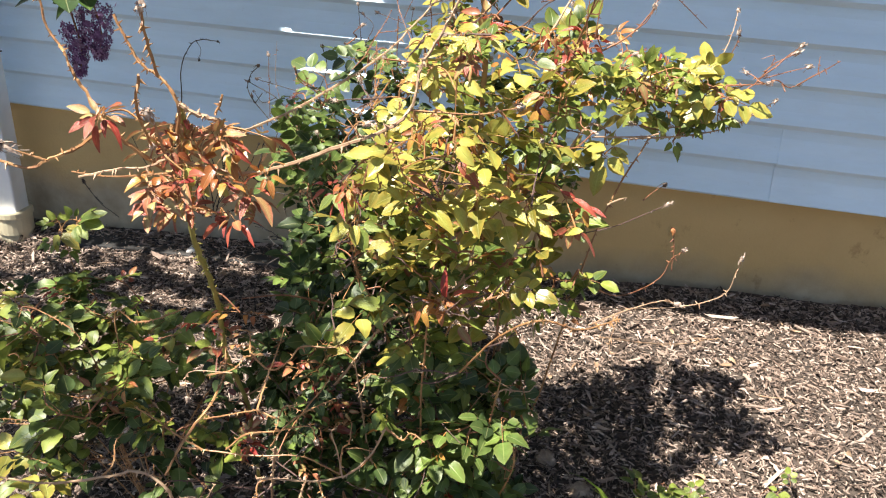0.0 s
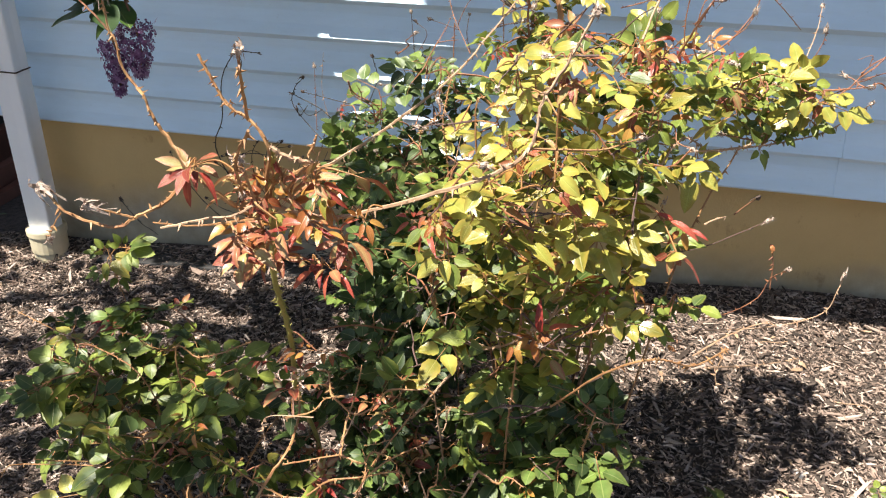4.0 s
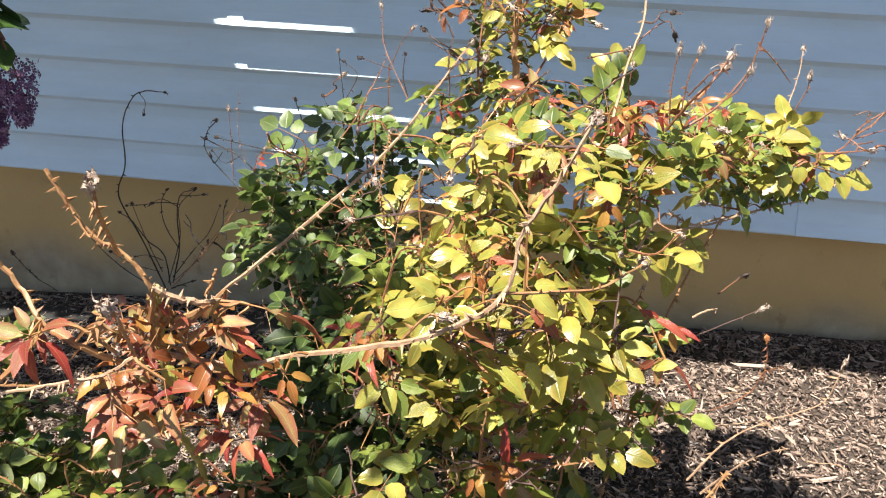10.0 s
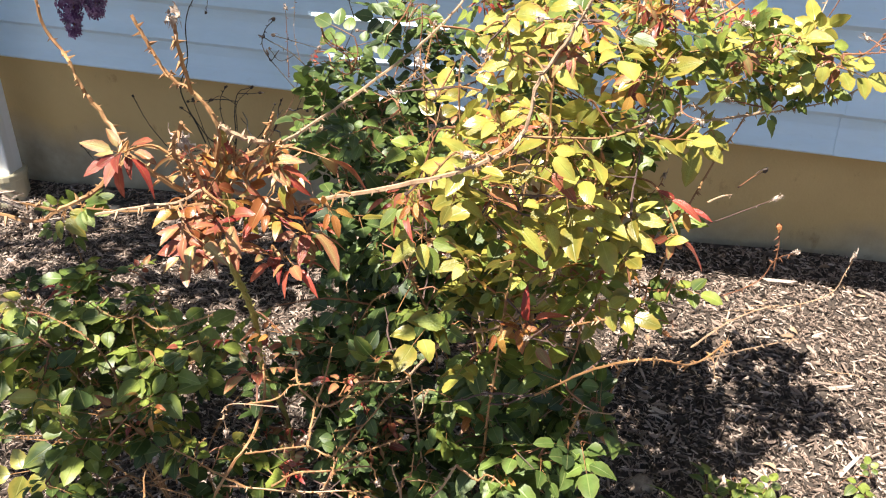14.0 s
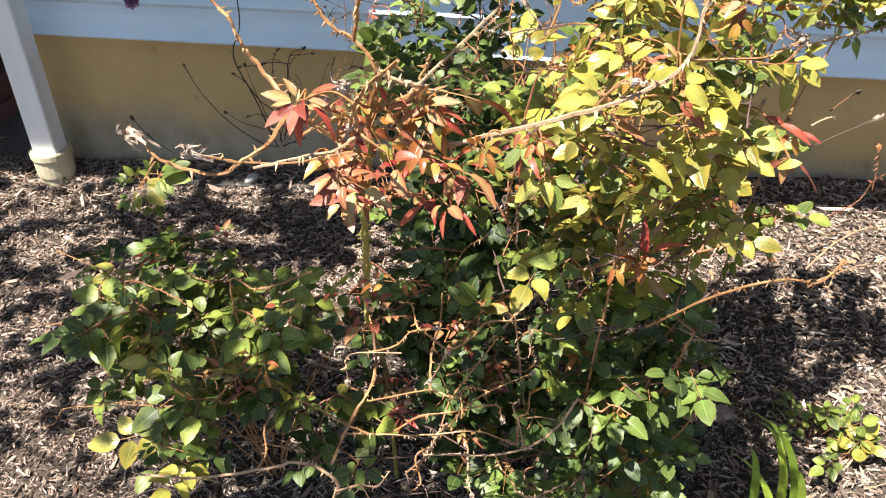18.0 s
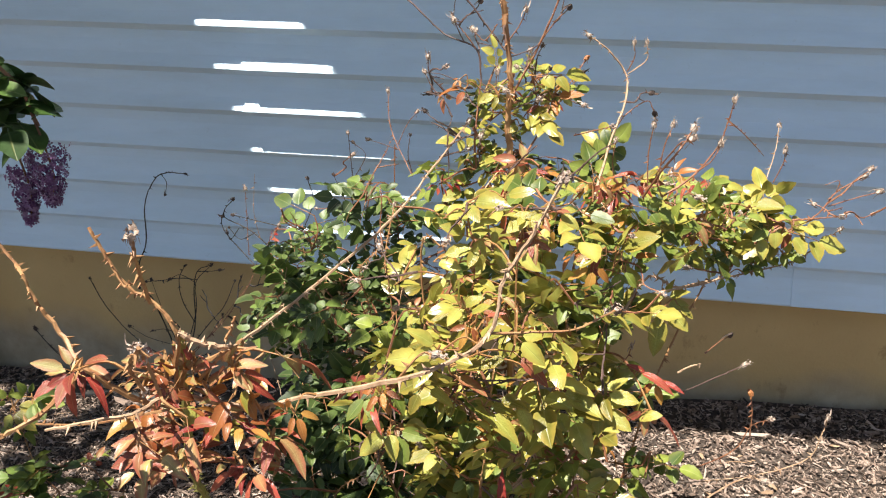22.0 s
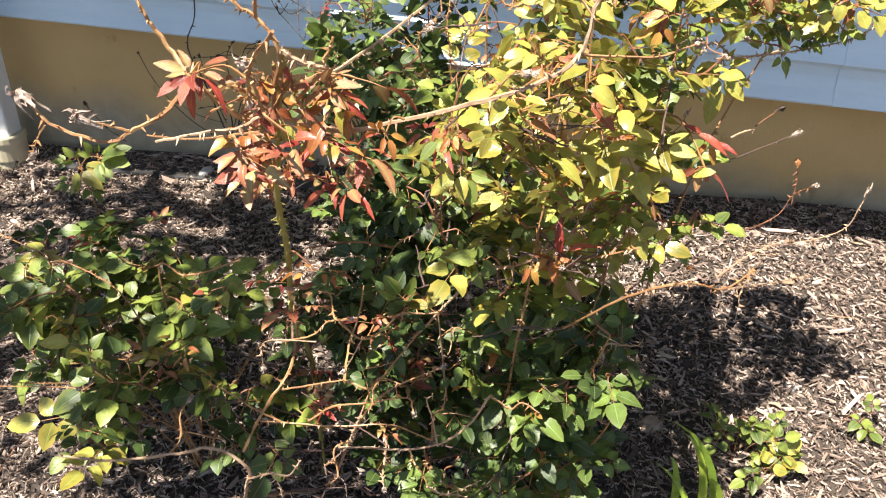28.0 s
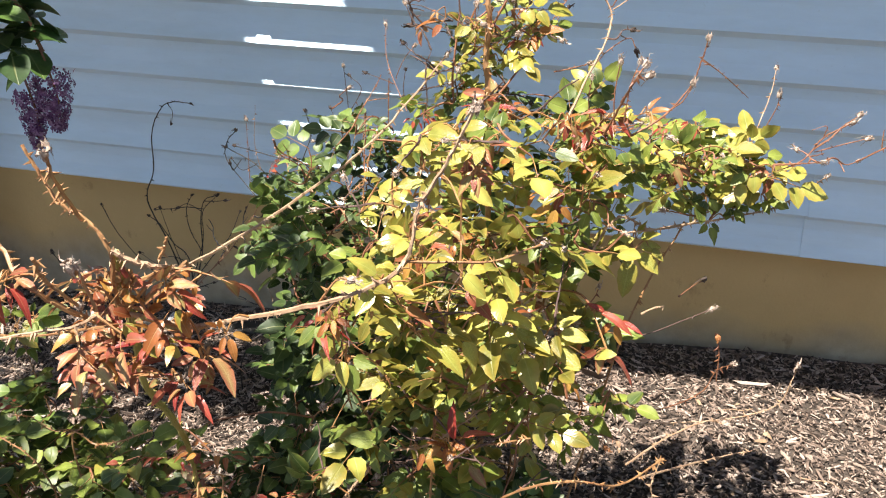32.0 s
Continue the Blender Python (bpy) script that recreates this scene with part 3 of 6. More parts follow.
def chips(count, seed, x0, x1, y0, y1, big):
    """Shreds of bark: flat, tapered, splintered slivers lying at all angles."""
    rng = np.random.default_rng(seed)
    shape = np.array([(-1, -0.5, 0), (-0.55, 0.5, 0), (0.6, 0.55, 0), (1, -0.1, 0), (-0.9, -0.35, 1), (-0.5, 0.35, 1), (0.5, 0.4, 1), (0.85, -0.15, 1)], float)
    faces = np.array([(0, 1, 2, 3), (7, 6, 5, 4), (0, 4, 5, 1), (1, 5, 6, 2), (2, 6, 7, 3), (3, 7, 4, 0)])
    x, y = rng.uniform(x0, x1, count), rng.uniform(y0, y1, count)
    z = np.array([ground_z(a, b) for a, b in zip(x, y)])
    ln = rng.gamma(3.0, big / 3.0, count).clip(0.006, 0.05)
    wd = (ln * rng.uniform(0.10, 0.42, count)).clip(0.0016, 0.008)
    th = rng.uniform(0.0012, 0.004, count)
    a, tilt, roll = rng.uniform(0, 2 * np.pi, count), rng.normal(0, 0.28, count), rng.normal(0, 0.45, count)
    v = shape[None] * np.stack([ln, wd, th], 1)[:, None]
    v = v + rng.normal(0, 0.12, v.shape) * np.stack([ln * 0.5, wd, th * 0.5], 1)[:, None]
    v[:, :, 2] += 0.25 * (v[:, :, 0] ** 2) / ln[:, None] * rng.normal(0, 1, count)[:, None]
    yy, zz = v[..., 1] * np.cos(roll)[:, None] - v[..., 2] * np.sin(roll)[:, None], v[..., 1] * np.sin(roll)[:, None] + v[..., 2] * np.cos(roll)[:, None]
    xx, zz = v[..., 0] * np.cos(tilt)[:, None] - zz * np.sin(tilt)[:, None], v[..., 0] * np.sin(tilt)[:, None] + zz * np.cos(tilt)[:, None]
    px_ = xx * np.cos(a)[:, None] - yy * np.sin(a)[:, None] + x[:, None]
    py_ = xx * np.sin(a)[:, None] + yy * np.cos(a)[:, None] + y[:, None]
    pz_ = zz + z[:, None] + rng.uniform(0.001, 0.013, count)[:, None]
    py_ = np.minimum(py_, 0.036)
    me = bpy.data.meshes.new("bark_mulch")
    me.from_pydata(np.stack([px_, py_, pz_], 2).reshape(-1, 3).tolist(), [], (faces[None] + 8 * np.arange(count)[:, None, None]).reshape(-1, 4).tolist())
    me.materials.append(m_chip)
    return me


mulch = tagged(new("bark_mulch", chips(26000, 7, -2.0, 2.1, -1.7, 0.02, 0.0125)), "shredded bark mulch, grey-brown, weathered pale on top", "mulch", kind="stuff")
mulch_fine = tagged(new("bark_crumbs", chips(90000, 8, -1.7, 1.9, -1.6, 0.02, 0.0058)), "fine crumbs of bark between the larger shreds", "mulch", kind="stuff")

# ---- downspout ----
spout = thing("downspout", "white aluminium downspout at the house corner", "downspout")
SX, SY = -1.405, -0.080
bm = bmesh.new()
prof = []
for i in range(4):
    cx, cy = ((0.043, 0.034), (-0.043, 0.034), (-0.043, -0.034), (0.043, -0.034))[i]
    for k in range(3):
        a = math.pi / 2 * i + math.pi / 4 * k
        prof.append((cx * 0.88 + 0.006 * math.cos(a), cy * 0.85 + 0.006 * math.sin(a)))
    mx_, my_ = ((0, 0.034), (-0.043, 0), (0, -0.034), (0.043, 0))[i]
    prof.append((mx_ * 0.97, my_ * 0.93))
levels = [0.045, 0.3, 0.60, 0.605, 1.2, 2.0, 3.0]
rows = [[bm.verts.new((SX + px_, SY + py_, z)) for px_, py_ in prof] for z in levels]
for a, b in zip(rows, rows[1:]):
    for j in range(len(prof)):
        bm.faces.new((a[j], a[(j + 1) % len(prof)], b[(j + 1) % len(prof)], b[j]))
part("pipe", bm, m_spout, spout)
bm = bmesh.new()
for z in (0.612,):
    box(bm, (SX - 0.046, SY - 0.037, z), (SX + 0.046, SY + 0.037, z + 0.004), 0.001)
part("seam", bm, m_bud, spout, "dark seam where two lengths of pipe meet")
adapter = thing("drain_adapter", "yellowed plastic drain adapter at the downspout's foot", "drain")
bm = bmesh.new()
for r0_, r1_, z0_, z1_ in ((0.064, 0.062, 0.055, -0.03), (0.058, 0.055, -0.03, -0.22)):
    ring0 = [bm.verts.new((SX + r0_ * math.cos(a), SY + r0_ * math.sin(a), z0_)) for a in (2 * math.pi * k / 24 for k in range(24))]
    ring1 = [bm.verts.new((SX + r1_ * math.cos(a), SY + r1_ * math.sin(a), z1_)) for a in (2 * math.pi * k / 24 for k in range(24))]
    for k in range(24):
        bm.faces.new((ring0[k], ring1[k], ring1[(k + 1) % 24], ring0[(k + 1) % 24]))
    bm.faces.new(ring0)
part("body", bm, m_adapter, adapter, smooth=False)
bm = bmesh.new()
ringz = [(0.066, 0.058), (0.068, 0.052), (0.068, 0.035), (0.064, 0.032)]
rr = [[bm.verts.new((SX + r * math.cos(a), SY + r * math.sin(a), z)) for a in (2 * math.pi * k / 24 for k in range(24))] for r, z in ringz]
for a, b in zip(rr, rr[1:]):
    for k in range(24):
        bm.faces.new((a[k], b[k], b[(k + 1) % 24], a[(k + 1) % 24]))
part("collar", bm, m_adapter, adapter)

cable = thing("cable", "thin dark cable hanging down the corner of the house", "cable")
bm = bmesh.new()
tube(bm, spline([(-1.621, -0.030, 1.099), (-1.601, -0.030, 0.599), (-1.587, -0.030, 0.464), (-1.593, -0.030, 0.353), (-1.652, 0.030, 0.286), (-1.753, 0.120, 0.202)], 8), 0.0028, 0.0028, 6, 0.0, random.Random(2))
part("sheath", bm, m_edge, cable, smooth=True)

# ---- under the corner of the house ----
# unseen back wall and porch underside, coloured black so the recess reads as shade
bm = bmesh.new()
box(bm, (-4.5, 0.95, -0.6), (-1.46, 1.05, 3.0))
tagged(part("wall_back", bm, m_dark), "unseen back wall of the recess, near-black in place of deep shade", "wall", kind="structure")
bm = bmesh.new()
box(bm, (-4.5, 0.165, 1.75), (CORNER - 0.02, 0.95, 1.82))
tagged(part("porch_floor", bm, m_dark), "unseen porch underside by the house corner, near-black in place of deep shade", "porch", kind="structure")
for x0, x1, y0, y1, z0, z1, turn, mt, lab in (
    (-2.02, -1.975, 0.04, 0.66, -0.10, 0.035, 4, m_board, "red-stained board standing on edge under the porch"),
    (-1.945, -1.905, -0.03, 0.60, -0.11, -0.03, 3, m_board, "low red-stained board standing on edge under the porch"),
    (-2.25, -2.19, 0.10, 0.80, -0.11, 0.07, -3, m_board, "dusty red-stained board at the back of the stack"),
    (-2.40, -2.04, 0.39, 0.45, 0.037, 0.056, 6, m_pale_board, "thin weathered board lying on the stacked lumber"),
):
    bm = bmesh.new()
    box(bm, (x0, y0, z0), (x1, y1, z1), 0.004)
    bmesh.ops.rotate(bm, cent=(x1, y1, 0), matrix=Matrix.Rotation(radians(turn), 3, "Z"), verts=bm.verts)
    tagged(part("board", bm, mt), lab, "board", "lumber under the porch")
skirt = thing("porch_skirt", "weathered brown boards that hang upright under the porch", "porch skirt")
RB = random.Random(31)
for k in range(16):
    bm = bmesh.new()
    x1 = CORNER - 0.03 - 0.098 * k
    box(bm, (x1 - 0.092, 0.19 + RB.uniform(-0.004, 0.004), 0.50 + RB.uniform(-0.02, 0.015)), (x1, 0.21, 1.748), 0.003)
    part("slat", bm, m_skirt, skirt)
# edging widened to darken the whole band along the wall's foot
bm = bmesh.new()
box(bm, (-1.20, -0.115, -0.06), (-0.25, 0.022, 0.004), 0.006)
for v in bm.verts:
    v.co.z += 0.055 * v.co.x + 0.03
tagged(part("edging_board", bm, m_edge), "black edging lying along the foot of the foundation", "edging")


def pebble(at, size, material, label, category, name, seed):
    rng = random.Random(seed)
    bm = bmesh.new()
    bmesh.ops.create_icosphere(bm, subdivisions=3, radius=1)
    for v in bm.verts:
        s = 1 + 0.3 * noise.noise(v.co * 1.6 + Vector((seed, 0, 0))) + 0.22 * noise.noise(v.co * 4 + Vector((0, seed, 0))) + 0.12 * noise.noise(v.co * 9)
        v.co = Vector((v.co.x * size[0], v.co.y * size[1], v.co.z * size[2])) * s
    ob = part(name, bm, material, smooth=True)
    ob.location = (at[0], at[1], ground_z(at[0], at[1]) + size[2] * 0.35)
    ob.rotation_euler = (0, 0, rng.uniform(0, 6))
    return tagged(ob, label, category)


pebble((-0.70, -0.07), (0.032, 0.02, 0.016), m_stone, "pale flat stone by the foundation", "stone", "stone", 3)
pebble((0.72, -0.88), (0.03, 0.026, 0.013), m_clod, "crumbly sandy clod of earth on the mulch", "clod", "earth_clod", 5)
pebble((0.63, -0.80), (0.03, 0.025, 0.014), m_clod, "crumbly sandy clod of earth on the mulch", "clod", "earth_clod", 6)
pebble((1.03, -0.71), (0.016, 0.012, 0.008), m_stone, "small white chip on the mulch", "stone", "stone", 8)

# ---- roses and other plants ----
main = thing("rose_bush", "tall thorny rose bush with yellow-green leaves and withered blooms", "rose bush")
red = thing("rose_bush", "thorny rose with bare canes and red-tinged young leaves", "rose bush")
shrub = thing("rose_bush", "leafy dark-green rose growing close to the house wall", "rose bush")
low = thing("rose_bush", "low spreading rose with green leaves over the mulch", "rose bush")
vine = thing("dead_weed", "dry black stalks with seed heads before the foundation", "dead weed")
vine_root = [(-0.32, -0.36, -0.03)]

for tip in ((-0.5, -1.1, 0.36), (-0.35, -1.25, 0.42), (-0.2, -1.35, 0.33), (-0.12, -1.15, 0.40), (-0.45, -1.35, 0.28), (0.0, -1.35, 0.25)):
    cane(low, [(-0.22, -1.15, -0.12), (tip[0] * 0.5 - 0.11, tip[1] * 0.5 - 0.57, 0.18), tip], 0.0035, 0.002)
cane(main, [(0.470, -1.020, -0.090), (0.460, -1.000, 0.400), (0.448, -0.980, 0.980), (0.441, -0.965, 1.041), (0.432, -0.960, 1.119), (0.434, -0.960, 1.174), (0.422, -0.960, 1.270), (0.414, -0.960, 1.340), (0.440, -0.950, 1.500), (0.450, -0.940, 1.620)], 0.0125, 0.0075)
dark_twig(main, [(0.425, -0.960, 1.219), (0.392, -0.950, 1.256), (0.369, -0.950, 1.284), (0.334, -0.950, 1.318)], 0.003, 0.002, head=1)
dark_twig(main, [(0.391, -0.960, 1.175), (0.381, -0.950, 1.218), (0.330, -0.930, 1.235), (0.280, -0.920, 1.276), (0.244, -0.900, 1.295), (0.227, -0.900, 1.335)], 0.003, 0.0016, head=1)
twig(main, [(0.389, -0.980, 1.042), (0.385, -0.970, 1.095), (0.391, -0.960, 1.175)], 0.0035, 0.003)
twig(main, [(0.436, -0.960, 1.151), (0.472, -0.950, 1.223), (0.494, -0.950, 1.279), (0.517, -0.950, 1.350)], 0.0035, 0.0025)
twig(main, [(0.472, -0.950, 1.227), (0.495, -0.950, 1.261), (0.512, -0.950, 1.278)], 0.002, 0.0014, head=2)
dark_twig(main, [(0.433, -0.960, 1.210), (0.458, -0.955, 1.218), (0.472, -0.950, 1.227)], 0.002, 0.0016)
twig(main, [(0.430, -0.960, 1.234), (0.445, -0.960, 1.256), (0.452, -0.960, 1.273)], 0.002, 0.0014, head=1)
twig(main, [(0.381, -0.950, 1.218), (0.361, -0.950, 1.243), (0.349, -0.950, 1.256)], 0.002, 0.0012, head=1)
twig(main, [(0.412, -0.960, 1.255), (0.395, -0.960, 1.232), (0.379, -0.960, 1.244)], 0.002, 0.0012, head=1)
dark_twig(main, [(0.361, -0.940, 1.226), (0.346, -0.940, 1.259), (0.348, -0.940, 1.293)], 0.002, 0.001)
twig(main, [(0.474, -0.930, 1.130), (0.469, -0.930, 1.161), (0.463, -0.930, 1.186)], 0.002, 0.0012, head=1)
twig(main, [(0.443, -0.940, 1.139), (0.476, -0.940, 1.160), (0.489, -0.940, 1.188)], 0.0018, 0.001, head=2)
dark_twig(main, [(0.376, -0.940, 1.158), (0.333, -0.940, 1.175), (0.305, -0.940, 1.179)], 0.002, 0.001)
twig(main, [(0.417, -0.950, 1.147), (0.412, -0.950, 1.166), (0.413, -0.950, 1.182)], 0.002, 0.0012, head=1)
twig(shrub, [(0.212, -0.600, 0.908), (0.158, -0.550, 0.988), (0.145, -0.520, 1.057)], 0.0022, 0.0015, head=1)
twig(shrub, [(0.166, -0.520, 0.952), (0.184, -0.520, 0.993), (0.204, -0.520, 1.019)], 0.002, 0.0012, head=1)
dark_twig(shrub, [(0.077, -0.580, 0.785), (0.082, -0.580, 0.879), (0.081, -0.600, 0.986)], 0.0022, 0.0014, head=1)
dark_twig(shrub, [(0.172, -0.540, 0.944), (0.133, -0.540, 0.956), (0.109, -0.540, 0.962)], 0.002, 0.0012, head=2)
dark_twig(shrub, [(0.078, -0.580, 0.879), (0.110, -0.580, 0.938), (0.088, -0.580, 0.964)], 0.0018, 0.0012, head=2)
dark_twig(shrub, [(0.069, -0.560, 0.788), (0.058, -0.560, 0.835), (0.036, -0.560, 0.886)], 0.002, 0.0012, head=2)
dark_twig(shrub, [(0.208, -0.580, 0.906), (0.199, -0.580, 0.945), (0.203, -0.580, 0.984)], 0.002, 0.0016, head=2)
twig(shrub, [(0.185, -0.620, 0.788), (0.179, -0.620, 0.879), (0.181, -0.620, 0.977)], 0.0028, 0.002)
pale_twig(main, [(0.564, -1.150, 1.059), (0.585, -1.000, 1.103), (0.604, -0.920, 1.144), (0.603, -0.870, 1.176), (0.575, -0.870, 1.210), (0.546, -0.870, 1.230)], 0.004, 0.0018, head=1)
twig(main, [(0.605, -0.870, 1.180), (0.614, -0.870, 1.201), (0.612, -0.870, 1.220)], 0.002, 0.0014, head=1)
pale_twig(main, [(0.606, -0.870, 1.176), (0.632, -0.870, 1.198), (0.631, -0.870, 1.221)], 0.002, 0.0014, head=1)
twig(main, [(0.453, -1.000, 1.058), (0.490, -0.900, 1.107), (0.511, -0.880, 1.144), (0.540, -0.860, 1.193)], 0.003, 0.0016, head=3)
twig(main, [(0.586, -0.970, 1.106), (0.607, -0.930, 1.127), (0.636, -0.920, 1.146), (0.647, -0.920, 1.130)], 0.002, 0.0012, head=2)
twig(main, [(0.531, -0.930, 1.090), (0.558, -0.930, 1.098), (0.584, -0.970, 1.116)], 0.002, 0.0016, head=1)
twig(main, [(0.632, -1.140, 1.082), (0.629, -1.140, 1.123), (0.632, -1.140, 1.158)], 0.002, 0.0015, head=1)
twig(main, [(0.644, -1.140, 1.083), (0.647, -1.140, 1.131), (0.655, -1.140, 1.159)], 0.002, 0.0015, head=1)
twig(main, [(0.595, -1.000, 1.042), (0.590, -1.000, 1.073), (0.592, -1.000, 1.100)], 0.002, 0.0014, head=1)
twig(main, [(0.623, -1.200, 1.085), (0.640, -1.250, 1.137), (0.650, -1.300, 1.173), (0.660, -1.300, 1.193)], 0.003, 0.0018, head=1)
twig(main, [(0.639, -1.220, 1.132), (0.653, -1.250, 1.165), (0.663, -1.250, 1.171)], 0.002, 0.0014, head=1)
twig(main, [(0.655, -1.100, 1.055), (0.693, -1.080, 1.079), (0.722, -1.070, 1.118), (0.731, -1.070, 1.150), (0.736, -1.070, 1.179)], 0.003, 0.0016, head=1)
twig(main, [(0.699, -1.080, 1.087), (0.716, -1.080, 1.103), (0.724, -1.080, 1.123)], 0.002, 0.0014, head=1)
twig(main, [(0.730, -1.070, 1.157), (0.767, -1.000, 1.121), (0.817, -0.900, 1.066)], 0.0018, 0.0012)
pale_twig(main, [(0.849, -0.750, 0.934), (0.871, -0.700, 0.995), (0.880, -0.680, 1.028), (0.883, -0.660, 1.056)], 0.0025, 0.0015, head=1)
twig(main, [(0.875, -0.720, 0.973), (0.887, -0.720, 1.008), (0.887, -0.720, 1.026)], 0.002, 0.0014, head=1)
pale_cane(main, [(0.500, -1.100, 0.300), (0.621, -1.100, 0.885), (0.707, -1.000, 0.883), (0.814, -0.900, 0.872), (0.893, -0.880, 0.894), (0.958, -0.850, 0.938)], 0.005, 0.002, head=1)
twig(main, [(0.730, -0.950, 0.948), (0.833, -0.900, 0.927), (0.908, -0.880, 0.967), (0.938, -0.870, 1.007), (0.974, -0.860, 1.029)], 0.0035, 0.0018, head=1)
twig(main, [(0.929, -0.870, 0.983), (0.965, -0.870, 0.998), (0.996, -0.870, 1.010)], 0.002, 0.0014, head=1)
twig(main, [(0.938, -0.870, 1.007), (0.939, -0.870, 1.025), (0.919, -0.870, 1.017)], 0.0016, 0.001)
pale_cane(main, [(0.782, -0.950, 0.900), (0.747, -1.000, 0.895), (0.657, -1.100, 0.914)], 0.003, 0.003)
pale_cane(red, [(0.201, -1.589, 1.056), (0.222, -1.580, 1.042), (0.238, -1.560, 1.030), (0.201, -1.460, 0.977), (0.224, -1.300, 0.968), (0.272, -1.180, 0.994), (0.303, -1.080, 1.018), (0.336, -1.000, 1.061), (0.373, -0.970, 1.111)], 0.006, 0.0032, head=1)
pale_cane(red, [(0.185, -1.560, 0.971), (0.250, -1.550, 0.960), (0.301, -1.542, 0.972), (0.404, -1.593, 1.032), (0.452, -1.590, 1.054), (0.482, -1.586, 1.081), (0.492, -1.580, 1.129), (0.513, -1.575, 1.168), (0.533, -1.574, 1.211)], 0.0062, 0.003, head=4)
cane(red, [(0.482, -1.586, 1.081), (0.516, -1.570, 1.077), (0.553, -1.550, 1.074), (0.587, -1.500, 1.071)], 0.003, 0.002, head=4)
cane(red, [(0.403, -1.590, 1.030), (0.425, -1.600, 1.062), (0.435, -1.600, 1.064)], 0.0025, 0.002, head=1)
green_cane(red, [(0.040, -1.120, -0.100), (0.060, -1.200, 0.300), (0.057, -1.260, 0.458), (0.081, -1.320, 0.606), (0.112, -1.400, 0.721), (0.140, -1.480, 0.824), (0.170, -1.530, 0.950), (0.200, -1.580, 1.050)], 0.0085, 0.007)
cane(red, [(0.067, -1.600, 1.105), (0.077, -1.600, 1.076), (0.095, -1.600, 1.051), (0.125, -1.620, 1.030), (0.146, -1.600, 0.995), (0.163, -1.570, 0.962)], 0.0035, 0.0065)
cane(red, [(0.124, -1.620, 1.028), (0.125, -1.680, 1.022), (0.107, -1.710, 1.015), (0.090, -1.720, 1.008), (0.051, -1.730, 1.022), (0.027, -1.730, 1.043)], 0.005, 0.003, head=4)
cane(red, [(0.107, -1.710, 1.016), (0.093, -1.720, 1.024), (0.080, -1.730, 1.033)], 0.003, 0.0018, head=4)
cane(red, [(0.185, -1.600, 0.994), (0.181, -1.602, 1.014), (0.178, -1.605, 1.033), (0.175, -1.610, 1.044)], 0.004, 0.003, head=4)
cane(red, [(0.168, -1.560, 0.954), (0.133, -1.580, 0.953), (0.105, -1.600, 0.955), (0.067, -1.620, 0.964)], 0.0035, 0.0018)
cane(red, [(0.040, -1.730, 1.022), (0.029, -1.730, 1.008), (0.022, -1.730, 0.994)], 0.002, 0.001, head=1)
cane(red, [(0.134, -1.594, 1.153), (0.147, -1.594, 1.126), (0.161, -1.594, 1.101), (0.185, -1.590, 1.082), (0.201, -1.589, 1.056), (0.186, -1.570, 1.007), (0.173, -1.550, 0.958)], 0.0032, 0.0055)
cane(red, [(0.186, -1.600, 1.089), (0.213, -1.660, 1.152), (0.221, -1.675, 1.179)], 0.0045, 0.0032, head=4)
cane(red, [(0.147, -1.594, 1.126), (0.163, -1.600, 1.103), (0.169, -1.600, 1.109)], 0.002, 0.0015)
cane(red, [(0.272, -1.770, 1.143), (0.220, -1.700, 1.083), (0.181, -1.620, 1.012)], 0.0035, 0.004, head=1)
cane(red, [(0.238, -1.570, 1.041), (0.245, -1.570, 1.055), (0.249, -1.570, 1.067)], 0.004, 0.003)
pale_cane(red, [(0.076, -1.620, 0.958), (0.133, -1.620, 0.976), (0.159, -1.600, 0.975), (0.171, -1.580, 0.979), (0.185, -1.560, 0.971)], 0.003, 0.004)
cane(red, [(0.188, -1.560, 0.972), (0.219, -1.570, 1.010), (0.237, -1.570, 1.029)], 0.004, 0.003)
cane(red, [(0.067, -1.280, 0.498), (0.096, -1.350, 0.489), (0.108, -1.420, 0.483), (0.085, -1.460, 0.446), (0.060, -1.500, 0.386)], 0.0035, 0.004)
pale_cane(red, [(-0.276, -1.500, 0.296), (-0.175, -1.500, 0.308), (-0.063, -1.500, 0.349), (0.014, -1.500, 0.381), (0.065, -1.500, 0.351), (0.053, -1.490, 0.299), (0.022, -1.450, 0.204)], 0.003, 0.0055)
pale_cane(red, [(0.063, -1.500, 0.328), (0.101, -1.500, 0.350), (0.128, -1.500, 0.352), (0.150, -1.500, 0.390)], 0.003, 0.0018)
pale_cane(red, [(0.101, -1.500, 0.350), (0.115, -1.500, 0.301)], 0.002, 0.0018)
cane(red, [(0.078, -1.470, 0.425), (0.109, -1.460, 0.419), (0.190, -1.440, 0.410), (0.264, -1.420, 0.412), (0.326, -1.400, 0.373)], 0.003, 0.0018)
cane(red, [(0.146, -1.450, 0.421), (0.190, -1.460, 0.470), (0.242, -1.460, 0.489), (0.299, -1.460, 0.512), (0.309, -1.460, 0.488)], 0.0028, 0.0016, head=1)
cane(red, [(0.232, -1.460, 0.457), (0.258, -1.460, 0.502), (0.299, -1.460, 0.543), (0.346, -1.460, 0.577)], 0.0026, 0.0014, head=1)
pale_cane(red, [(0.182, -1.420, 0.343), (0.228, -1.420, 0.354), (0.286, -1.420, 0.364), (0.343, -1.420, 0.391), (0.384, -1.420, 0.440), (0.412, -1.420, 0.505)], 0.003, 0.003)
